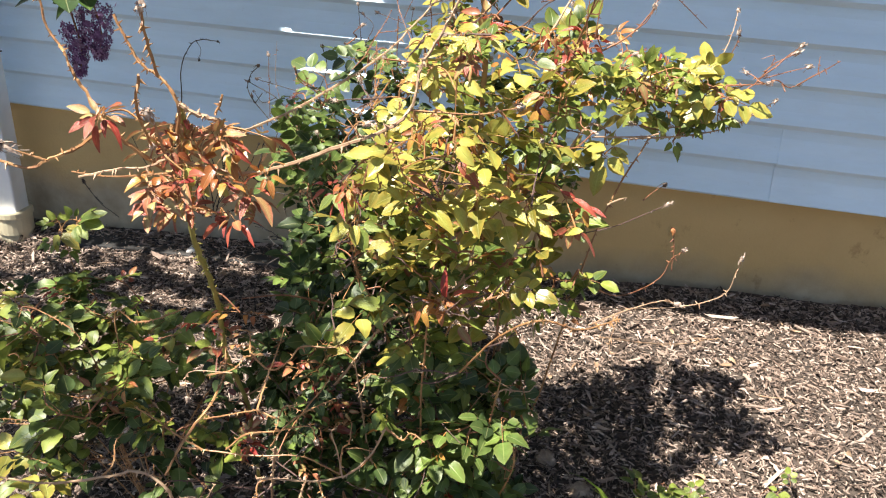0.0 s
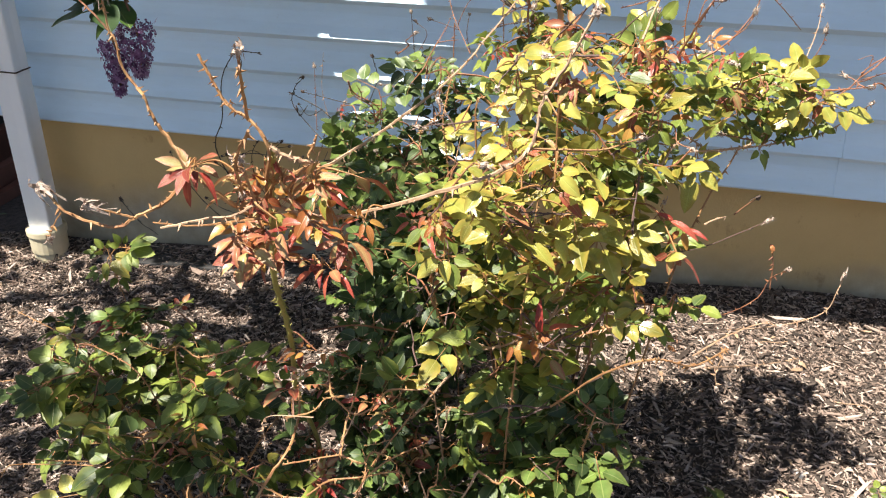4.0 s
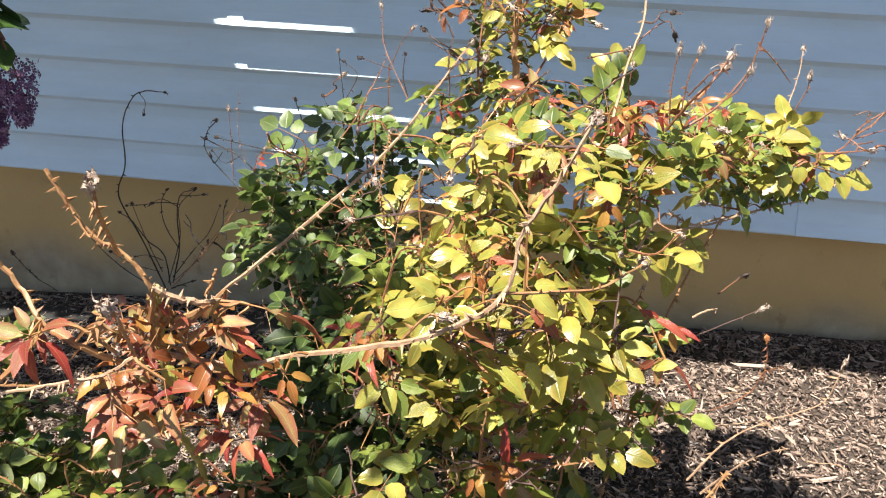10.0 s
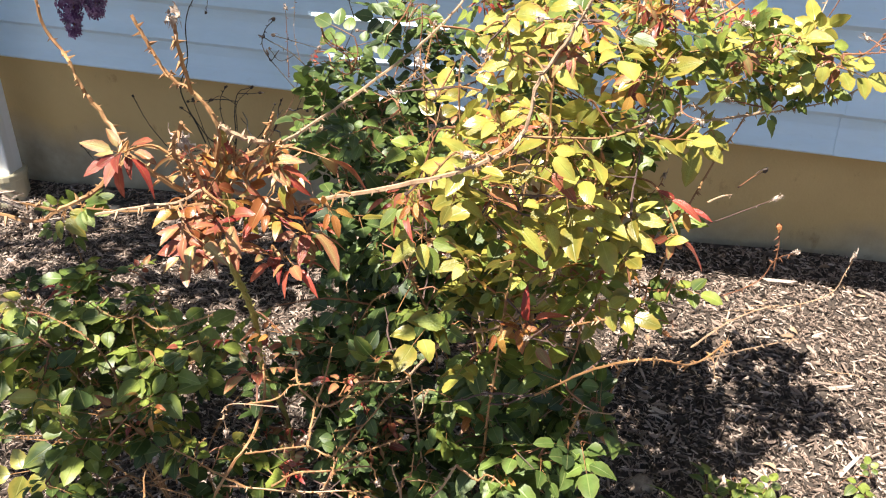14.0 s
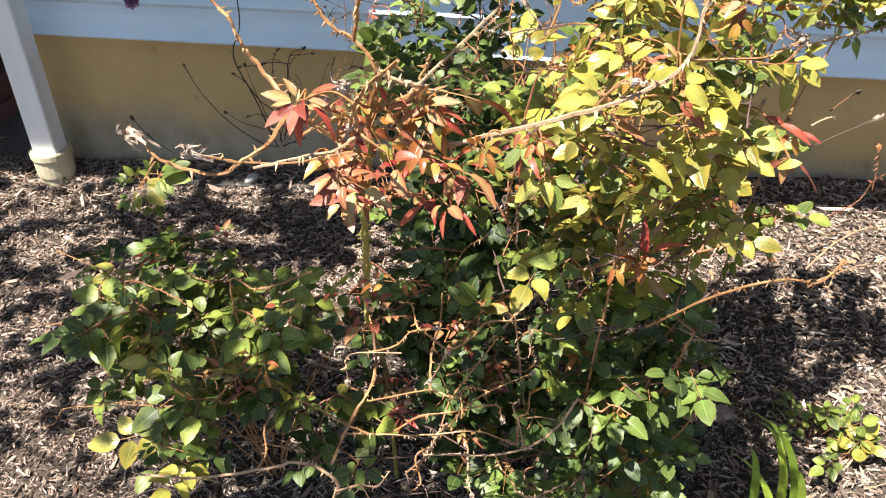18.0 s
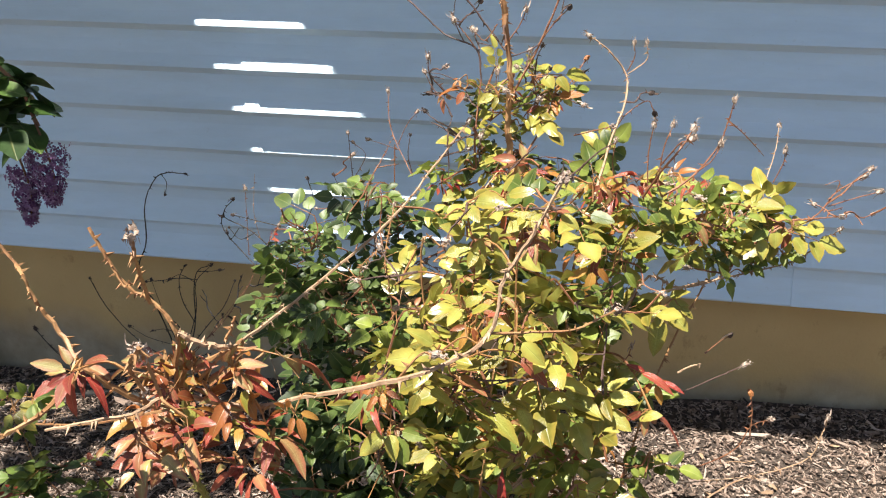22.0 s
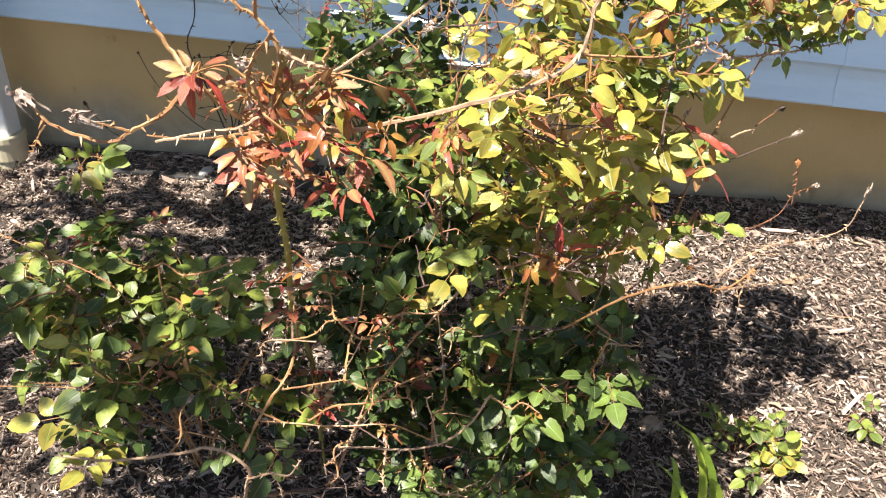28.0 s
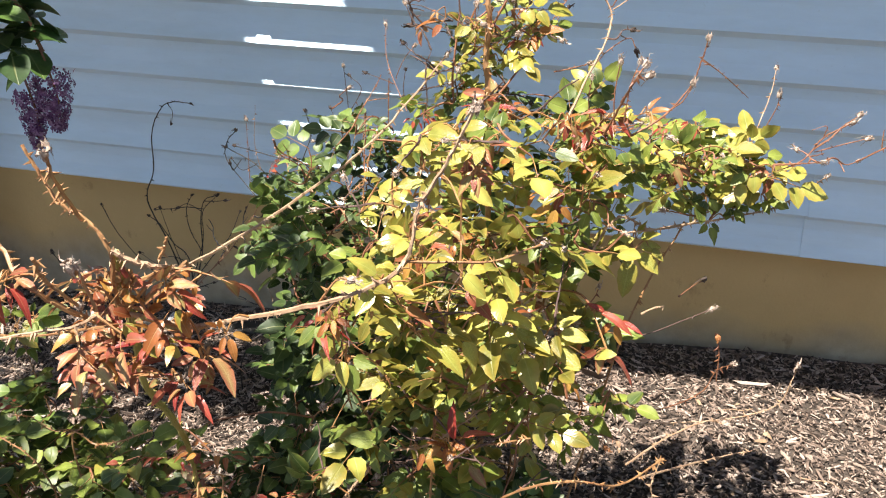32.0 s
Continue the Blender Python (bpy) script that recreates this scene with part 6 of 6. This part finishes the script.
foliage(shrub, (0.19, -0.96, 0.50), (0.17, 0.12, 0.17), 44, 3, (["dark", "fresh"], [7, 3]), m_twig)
foliage(low, (-0.28, -1.20, 0.34), (0.26, 0.18, 0.10), 38, 3, (["green", "dark", "lime", "bronze"], [6, 3, 2.2, 0.8]), m_twig, 1.12)
foliage(low, (-0.18, -1.33, 0.27), (0.26, 0.12, 0.09), 16, 3, (["green", "dark", "lime"], [6, 3, 0.8]), m_twig, 1.12)
foliage(low, (-0.48, -1.06, 0.22), (0.18, 0.14, 0.09), 22, 3, (["green", "dark"], [6, 4]), m_twig)
foliage(main, (0.55, -0.80, 0.86), (0.20, 0.16, 0.18), 34, 3, (["lime", "green", "dark"], [2, 6, 2]), m_twig, 0.85)
foliage(main, (0.76, -0.76, 0.90), (0.11, 0.09, 0.08), 9, 3, (["lime", "green"], [4, 6]), m_twig)
# more dark leaves, standing in for shade between the bushes
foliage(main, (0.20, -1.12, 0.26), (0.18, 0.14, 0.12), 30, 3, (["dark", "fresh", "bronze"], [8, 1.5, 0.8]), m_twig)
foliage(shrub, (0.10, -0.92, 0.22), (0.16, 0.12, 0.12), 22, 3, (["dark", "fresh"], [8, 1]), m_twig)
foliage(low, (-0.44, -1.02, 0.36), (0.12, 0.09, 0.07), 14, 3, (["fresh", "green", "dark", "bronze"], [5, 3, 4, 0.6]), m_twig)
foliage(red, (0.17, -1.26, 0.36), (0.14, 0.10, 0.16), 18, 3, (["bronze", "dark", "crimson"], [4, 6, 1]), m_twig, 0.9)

def scrub(owner, centre, radii, n, length, make, tips=(0, 0, 0, 1)):
    """Bare, kinked twigs that stand in and around a bush."""
    for _ in range(n):
        p = Vector([centre[k] + RC.gauss(0, 0.5) * radii[k] for k in range(3)])
        d = Vector((RC.gauss(0, 1), RC.gauss(0, 0.6), RC.gauss(0.35, 0.6))).normalized() * length * RC.uniform(0.5, 1.3)
        kink = Vector([RC.gauss(0, 0.055 * length) for _ in range(3)])
        root = near_stem(owner, p)
        if (root - p).length > 0.3:
            continue
        p = root
        make(owner, [p, p + d * 0.35 + kink, p + d * 0.7 - kink * 0.6, p + d], RC.uniform(0.0026, 0.004), 0.0014, RC.choice(tips))
        if RC.random() < 0.6:
            q = p + d * 0.5
            e = Vector((RC.gauss(0, 1), RC.gauss(0, 0.6), RC.gauss(0.3, 0.6))).normalized() * length * 0.4
            make(owner, [q, q + e * 0.5 + kink * 0.3, q + e], 0.002, 0.0012)


scrub(red, (0.20, -1.38, 0.38), (0.32, 0.14, 0.26), 14, 0.12, cane)
scrub(red, (0.25, -1.44, 0.20), (0.30, 0.08, 0.16), 3, 0.14, pale_cane)
scrub(main, (0.42, -1.25, 0.75), (0.21, 0.20, 0.34), 64, 0.08, dark_twig)
scrub(main, (0.42, -0.95, 1.12), (0.16, 0.06, 0.14), 30, 0.06, dark_twig, (0, 1, 1, 2))
scrub(main, (0.75, -1.0, 0.98), (0.30, 0.12, 0.08), 20, 0.07, twig, (0, 1, 1))
scrub(main, (0.50, -1.2, 0.55), (0.18, 0.16, 0.2), 6, 0.11, pale_twig)
scrub(shrub, (0.12, -0.72, 0.70), (0.30, 0.24, 0.36), 30, 0.11, twig)
scrub(shrub, (0.15, -0.75, 0.25), (0.30, 0.24, 0.2), 14, 0.16, pale_twig)
scrub(low, (-0.25, -1.25, 0.28), (0.4, 0.2, 0.16), 14, 0.13, cane)
scrub(vine, (-0.3, -0.37, 0.32), (0.14, 0.05, 0.26), 16, 0.07, black_twig, (0, 2))
scrub(red, (0.18, -1.30, 0.22), (0.16, 0.12, 0.14), 24, 0.13, dark_twig)
scrub(main, (0.36, -1.20, 0.32), (0.18, 0.12, 0.20), 20, 0.11, dark_twig)

# ---- fallen twigs and dry leaves ----
for k in range(16):
    x, y, a = RC.uniform(-1.2, 1.4), RC.uniform(-1.25, -0.2), RC.uniform(0, 6.28)
    ln = RC.uniform(0.06, 0.16)
    fallen = thing("fallen_twig", "thin dry twig lying on the bark mulch", "twig", group="fallen twigs")
    pts = []
    for f in (-0.5, -0.1, 0.25, 0.5):
        px_, py_ = x + ln * f * math.cos(a) + RC.gauss(0, 0.006), y + ln * f * math.sin(a) + RC.gauss(0, 0.006)
        pts.append((px_, py_, ground_z(px_, py_) + 0.012))
    (pale_twig if k % 3 else twig)(fallen, pts, RC.uniform(0.0015, 0.003), 0.0012)


def dry_leaves(count, seed):
    rng = random.Random(seed)
    bm = bmesh.new()
    for _ in range(count):
        x, y, a = rng.uniform(-1.5, 1.7), rng.uniform(-1.5, -0.04), rng.uniform(0, 6.28)
        blade(bm, Vector((x, y, ground_z(x, y) + 0.013)), Vector((math.cos(a), math.sin(a), rng.uniform(-0.1, 0.3))), Vector((rng.gauss(0, 0.4), rng.gauss(0, 0.4), 1)), rng.uniform(0.018, 0.036), rng.uniform(0.010, 0.018), rng, 0.08, 0.9, 0.6)
    ob = part("dry_leaf_litter", bm, plain("dry_leaf", (0.16, 0.09, 0.05), (0.42, 0.30, 0.19), 30.0, 0.8, 0.3), smooth=True)
    return tagged(ob, "curled brown dead leaves scattered over the mulch", "leaf litter", kind="stuff")


dry_leaves(150, 4)

# ---- small plants ----
def seedling(at, height, n, kinds, label, lean=(0, 0), big=1.2):
    ob = thing("seedling", label, "seedling")
    base = Vector((at[0], at[1], ground_z(*at)))
    for k in range(max(1, n // 3)):
        a = RL.uniform(0, 6.28)
        tip = base + Vector((lean[0] + 0.06 * math.cos(a), lean[1] + 0.06 * math.sin(a), height * RL.uniform(0.6, 1.0)))
        twig(ob, [base, (base + tip) / 2 + Vector((0, 0, 0.02)), tip], 0.0018, 0.001)
        for j in range(3):
            a = RL.uniform(0, 6.28)
            put_leaf(ob, base.lerp(tip, 1 - 0.25 * j), Vector((math.cos(a), math.sin(a), RL.uniform(-0.1, 0.5))), RL.choice(kinds), big * RL.uniform(0.85, 1.15), 0.3)
    return ob


seedling((0.89, -0.94), 0.13, 9, ("green",), "low rose sucker with green leaves on the mulch", big=1.0)
seedling((0.97, -0.97), 0.08, 6, ("green", "green", "lime"), "small yellowing rose sucker on the mulch", big=0.9)
seedling((1.12, -0.80), 0.07, 3, ("green",), "tiny green seedling standing in the mulch", big=0.7)
seedling((0.58, -1.22), 0.16, 9, ("green",), "low rose sucker with green leaves on the mulch")

clump = thing("iris_clump", "bright green sword-shaped blades rising from the mulch", "iris")
for k, (dx, dy, hx, hy, h) in enumerate(((0.02, 0.0, -0.15, 0.0, 0.44), (0.0, 0.02, -0.07, 0.03, 0.33), (0.03, -0.01, -0.05, -0.01, 0.27), (-0.055, 0.0, -0.03, 0.02, 0.27), (-0.02, -0.02, -0.09, 0.05, 0.22))):
    bm = bmesh.new()
    base = Vector((0.815 + dx, -1.13 + dy, ground_z(0.80, -1.13) - 0.005))
    rows = []
    for j in range(8):
        t = j / 7
        c = base + Vector((hx * t * t, hy * t * t, h * (t - 0.35 * t**3)))
        w = 0.0085 * (1 - t**2.2) + 0.0004
        fold = 0.003 * (1 - t)
        rows.append((bm.verts.new(c + Vector((-w, 0, 0))), bm.verts.new(c + Vector((0, -fold, -fold))), bm.verts.new(c + Vector((w, 0, 0)))))
    for a, b in zip(rows, rows[1:]):
        bm.faces.new((a[0], a[1], b[1], b[0]))
        bm.faces.new((a[1], a[2], b[2], b[1]))
    part("blade", bm, m_grass, clump, smooth=True)

# ---- lilac ----
lilac = thing("lilac_shrub", "lilac branch with heart-shaped leaves and purple bloom, unseen upper limbs added for shade", "lilac")
bm = bmesh.new()
tube(bm, spline([(-2.35, -0.95, -0.25), (-2.25, -0.92, 0.5), (-1.9, -0.85, 1.2), (-1.5, -0.8, 1.6)], 6), 0.022, 0.012, 8, 0.1, RC)
part("trunk", bm, m_pale_cane, lilac)


def shade_shift(q):
    """Shifts the unseen upper limbs so that their shade falls left of the bush."""
    far = max(0.0, q[2] - 0.3) if q[2] > 1.55 else 0.0
    return Vector((q[0] - 0.12 * far, q[1] + 0.035 * far, q[2]))


# the high limbs are unseen, added to throw shade on bed and wall
for pts in ([(-1.9, -0.85, 1.2), (-1.4, -0.75, 1.42), (-0.95, -0.68, 1.3), (-0.64, -0.64, 1.10), (-0.57, -0.64, 0.98)], [(-2.1, -1.1, 1.1), (-1.75, -1.55, 1.42), (-1.42, -1.65, 1.5), (-1.02, -1.57, 1.5)], [(-1.75, -1.55, 1.42), (-1.45, -1.65, 1.46), (-1.27, -1.69, 1.5), (-1.0, -1.81, 1.5)], [(-1.5, -0.8, 1.6), (-1.2, -1.0, 1.95), (-0.9, -1.05, 2.15), (-0.55, -1.02, 2.25)], [(-1.5, -0.8, 1.6), (-1.15, -0.55, 1.85), (-0.75, -0.48, 2.08), (-0.42, -0.48, 2.25)], [(-1.15, -0.55, 1.85), (-0.95, -0.50, 1.85), (-0.75, -0.46, 1.82)], [(-2.25, -0.92, 0.5), (-2.1, -1.1, 1.1), (-1.8, -1.3, 1.6)], [(-1.5, -0.8, 1.6), (-1.3, -0.8, 1.9), (-1.2, -0.9, 2.2)], [(-2.1, -1.1, 1.1), (-1.8, -1.25, 1.25), (-1.55, -1.4, 1.3)], [(-2.2, -0.92, 0.7), (-2.0, -1.3, 1.2), (-1.9, -1.5, 1.5), (-1.5, -1.7, 1.6)], [(-1.8, -1.3, 1.6), (-1.5, -1.35, 1.85), (-1.15, -1.45, 1.72)], [(-1.8, -1.3, 1.6), (-1.6, -1.7, 2.0), (-1.1, -2.05, 2.25), (-0.4, -2.05, 2.3)], [(-1.6, -1.7, 2.0), (-1.3, -1.8, 2.2), (-0.7, -1.75, 2.3), (-0.3, -1.8, 2.25)], [(-1.6, -1.7, 2.0), (-1.0, -1.6, 2.2), (-0.5, -1.65, 2.25), (-0.1, -1.75, 2.3), (0.02, -1.86, 2.32)], [(-1.6, -1.7, 2.0), (-1.4, -2.3, 2.2), (-0.9, -2.5, 2.3)], [(-1.5, -0.8, 1.6), (-1.65, -1.0, 1.8), (-1.35, -1.1, 1.95), (-1.05, -1.25, 1.97), (-0.82, -1.15, 2.05)]):
    bm = bmesh.new()
    tube(bm, spline([shade_shift(q) for q in pts], 6), 0.009, 0.003, 6, 0.1, RC)
    part("limb", bm, m_twig, lilac)


def lilac_leaf(seed):
    rng = random.Random(seed)
    bm = bmesh.new()
    tube(bm, [Vector((0, 0, 0)), Vector((0, 0.01, 0.001)), Vector((0, 0.022, 0))], 0.0012, 0.001, 4, 0, rng)
    blade(bm, Vector((0, 0.02, 0)), Vector((0, 1, -0.1)), Vector((0, 0, 1)), 0.075, 0.058, rng, 0.0, 0.2, 0.3, 9)
    me = bpy.data.meshes.new("leaf")
    bm.to_mesh(me)
    bm.free()
    me.materials.append(LEAF["lilac"])
    me.polygons.foreach_set("use_smooth", [True] * len(me.polygons))
    return me


LEAVES["lilac"] = [lilac_leaf(s) for s in range(6)]
# leaf clusters up high are unseen, set where their shade is wanted
for at, n in (*(((-1.35 + 0.26 * (i % 5), -2.45 + 0.22 * (i // 5), 2.15 + 0.1 * (i * 7 % 5)), 27 if i % 5 > 1 and i > 9 else 15) for i in range(20)), ((-0.15, -1.82, 2.3), 26), ((0.0, -1.86, 2.32), 20), ((-0.28, -1.88, 2.28), 24), ((-0.30, -1.60, 2.25), 26), ((-0.15, -1.50, 2.32), 22), ((-0.38, -1.42, 2.2), 26), ((-0.08, -1.72, 2.3), 20), ((-0.50, -1.55, 2.25), 24), ((-0.55, -1.95, 2.2), 24), ((-0.35, -2.02, 2.25), 20), ((-1.29, -1.08, 2.2), 40), ((-0.72, -0.95, 2.3), 40), ((-0.78, -1.07, 2.2), 40), ((-1.0, -1.02, 2.2), 40), ((-0.60, -1.02, 2.25), 36), ((-1.0, -0.50, 1.95), 40), ((-0.7, -0.48, 2.1), 40), ((-1.25, -0.5, 1.8), 36), ((-0.8, -0.46, 1.8), 34), ((-0.45, -0.48, 2.25), 30), ((-0.60, -0.65, 1.0), 14), ((-0.66, -0.65, 1.06), 18), ((-0.72, -0.66, 1.10), 14), ((-1.5, -1.35, 1.85), 36), ((-1.2, -1.45, 1.75), 36), ((-1.35, -1.1, 1.95), 36), ((-1.7, -1.0, 1.8), 22), ((-1.05, -1.25, 1.97), 36), ((-0.85, -1.15, 2.05), 34), ((-0.95, -1.5, 2.0), 24), ((-1.6, -1.7, 1.6), 10), ((-0.80, -0.66, 1.2), 6), ((-0.95, -0.68, 1.3), 5), ((-1.2, -0.7, 1.4), 6), ((-1.45, -0.8, 1.58), 8), ((-1.3, -0.8, 1.9), 8), ((-1.2, -0.9, 2.2), 8), ((-1.8, -1.3, 1.6), 8), ((-1.55, -1.4, 1.3), 7), ((-1.9, -1.5, 1.5), 8), ((-1.85, -1.2, 1.4), 6)):
    for k in range(n):
        a = RL.uniform(0, 6.28)
        q = shade_shift(at) + Vector([RL.uniform(-0.05, 0.05) if at[2] < 1.5 else RL.gauss(0, 0.1) for _ in range(3)])
        put_leaf(lilac, q, (math.cos(a), math.sin(a), RL.uniform(-0.6, 0.3)), "lilac", RL.uniform(0.7, 1.2) * (1.3 if at[2] < 1.15 else 1.0))


def panicle(top, length, width, seed):
    """A hanging truss of small four-petalled flowers."""
    rng = random.Random(seed)
    stalk = new("flower_truss")
    stalk.parent = lilac
    bm = bmesh.new()
    t = Vector(top)
    tube(bm, spline([t + Vector((-0.02, 0, 0.08)), t, t + Vector((0.01, 0, -length * 0.5)), t + Vector((0, 0, -length * 0.9))], 5), 0.003, 0.0012, 5, 0.1, rng)
    part("stalk", bm, m_twig, stalk)
    bm = bmesh.new()
    for _ in range(300):
        f = rng.random()
        r = width * (1 - 0.72 * f**1.4) * math.sqrt(rng.uniform(0.25, 1))
        a = rng.uniform(0, 6.28)
        c = t + Vector((r * math.cos(a), r * math.sin(a), -length * f + rng.uniform(-0.006, 0.006)))
        out = Vector((math.cos(a), math.sin(a), rng.uniform(-0.6, 0.5))).normalized()
        u = out.orthogonal().normalized()
        v = out.cross(u)
        g = rng.uniform(0, 1.5)
        mid = bm.verts.new(c)
        for k in range(4):
            b = g + k * math.pi / 2
            e = [bm.verts.new(c + 0.0078 * s * (math.cos(b + o) * u + math.sin(b + o) * v) + out * 0.002 * s) for o, s in ((-0.5, 0.75), (0, 1.0), (0.5, 0.75))]
            bm.faces.new((mid, *e))
    ob = part("bloom", bm, m_floret, stalk)
    ob["kind"] = "stuff"


seedling((-1.64, -0.17), 0.20, 9, ("lilac",), "lilac sucker with broad green leaves at the house corner")
seedling((-1.70, -0.20), 0.13, 6, ("lilac",), "lilac sucker with broad green leaves at the house corner")
panicle((-0.565, -0.64, 0.935), 0.125, 0.052, 1)
panicle((-0.640, -0.62, 0.885), 0.13, 0.040, 2)

# ---- the leaves deeper in the crowns, joined ----
for (owner, kind), some in REST.items():
    bm = bmesh.new()
    done = 0
    for me, m in some:
        bm.from_mesh(me)
        bm.verts.ensure_lookup_table()
        for i in range(done, len(bm.verts)):
            bm.verts[i].co = m @ bm.verts[i].co
        done = len(bm.verts)
    me = bpy.data.meshes.new("foliage")
    bm.to_mesh(me)
    bm.free()
    me.materials.append(LEAF[kind])
    me.materials.append(m_stalk)
    me.polygons.foreach_set("use_smooth", [True] * len(me.polygons))
    ob = new("foliage", me)
    ob.parent = owner
    ob["kind"] = "stuff"
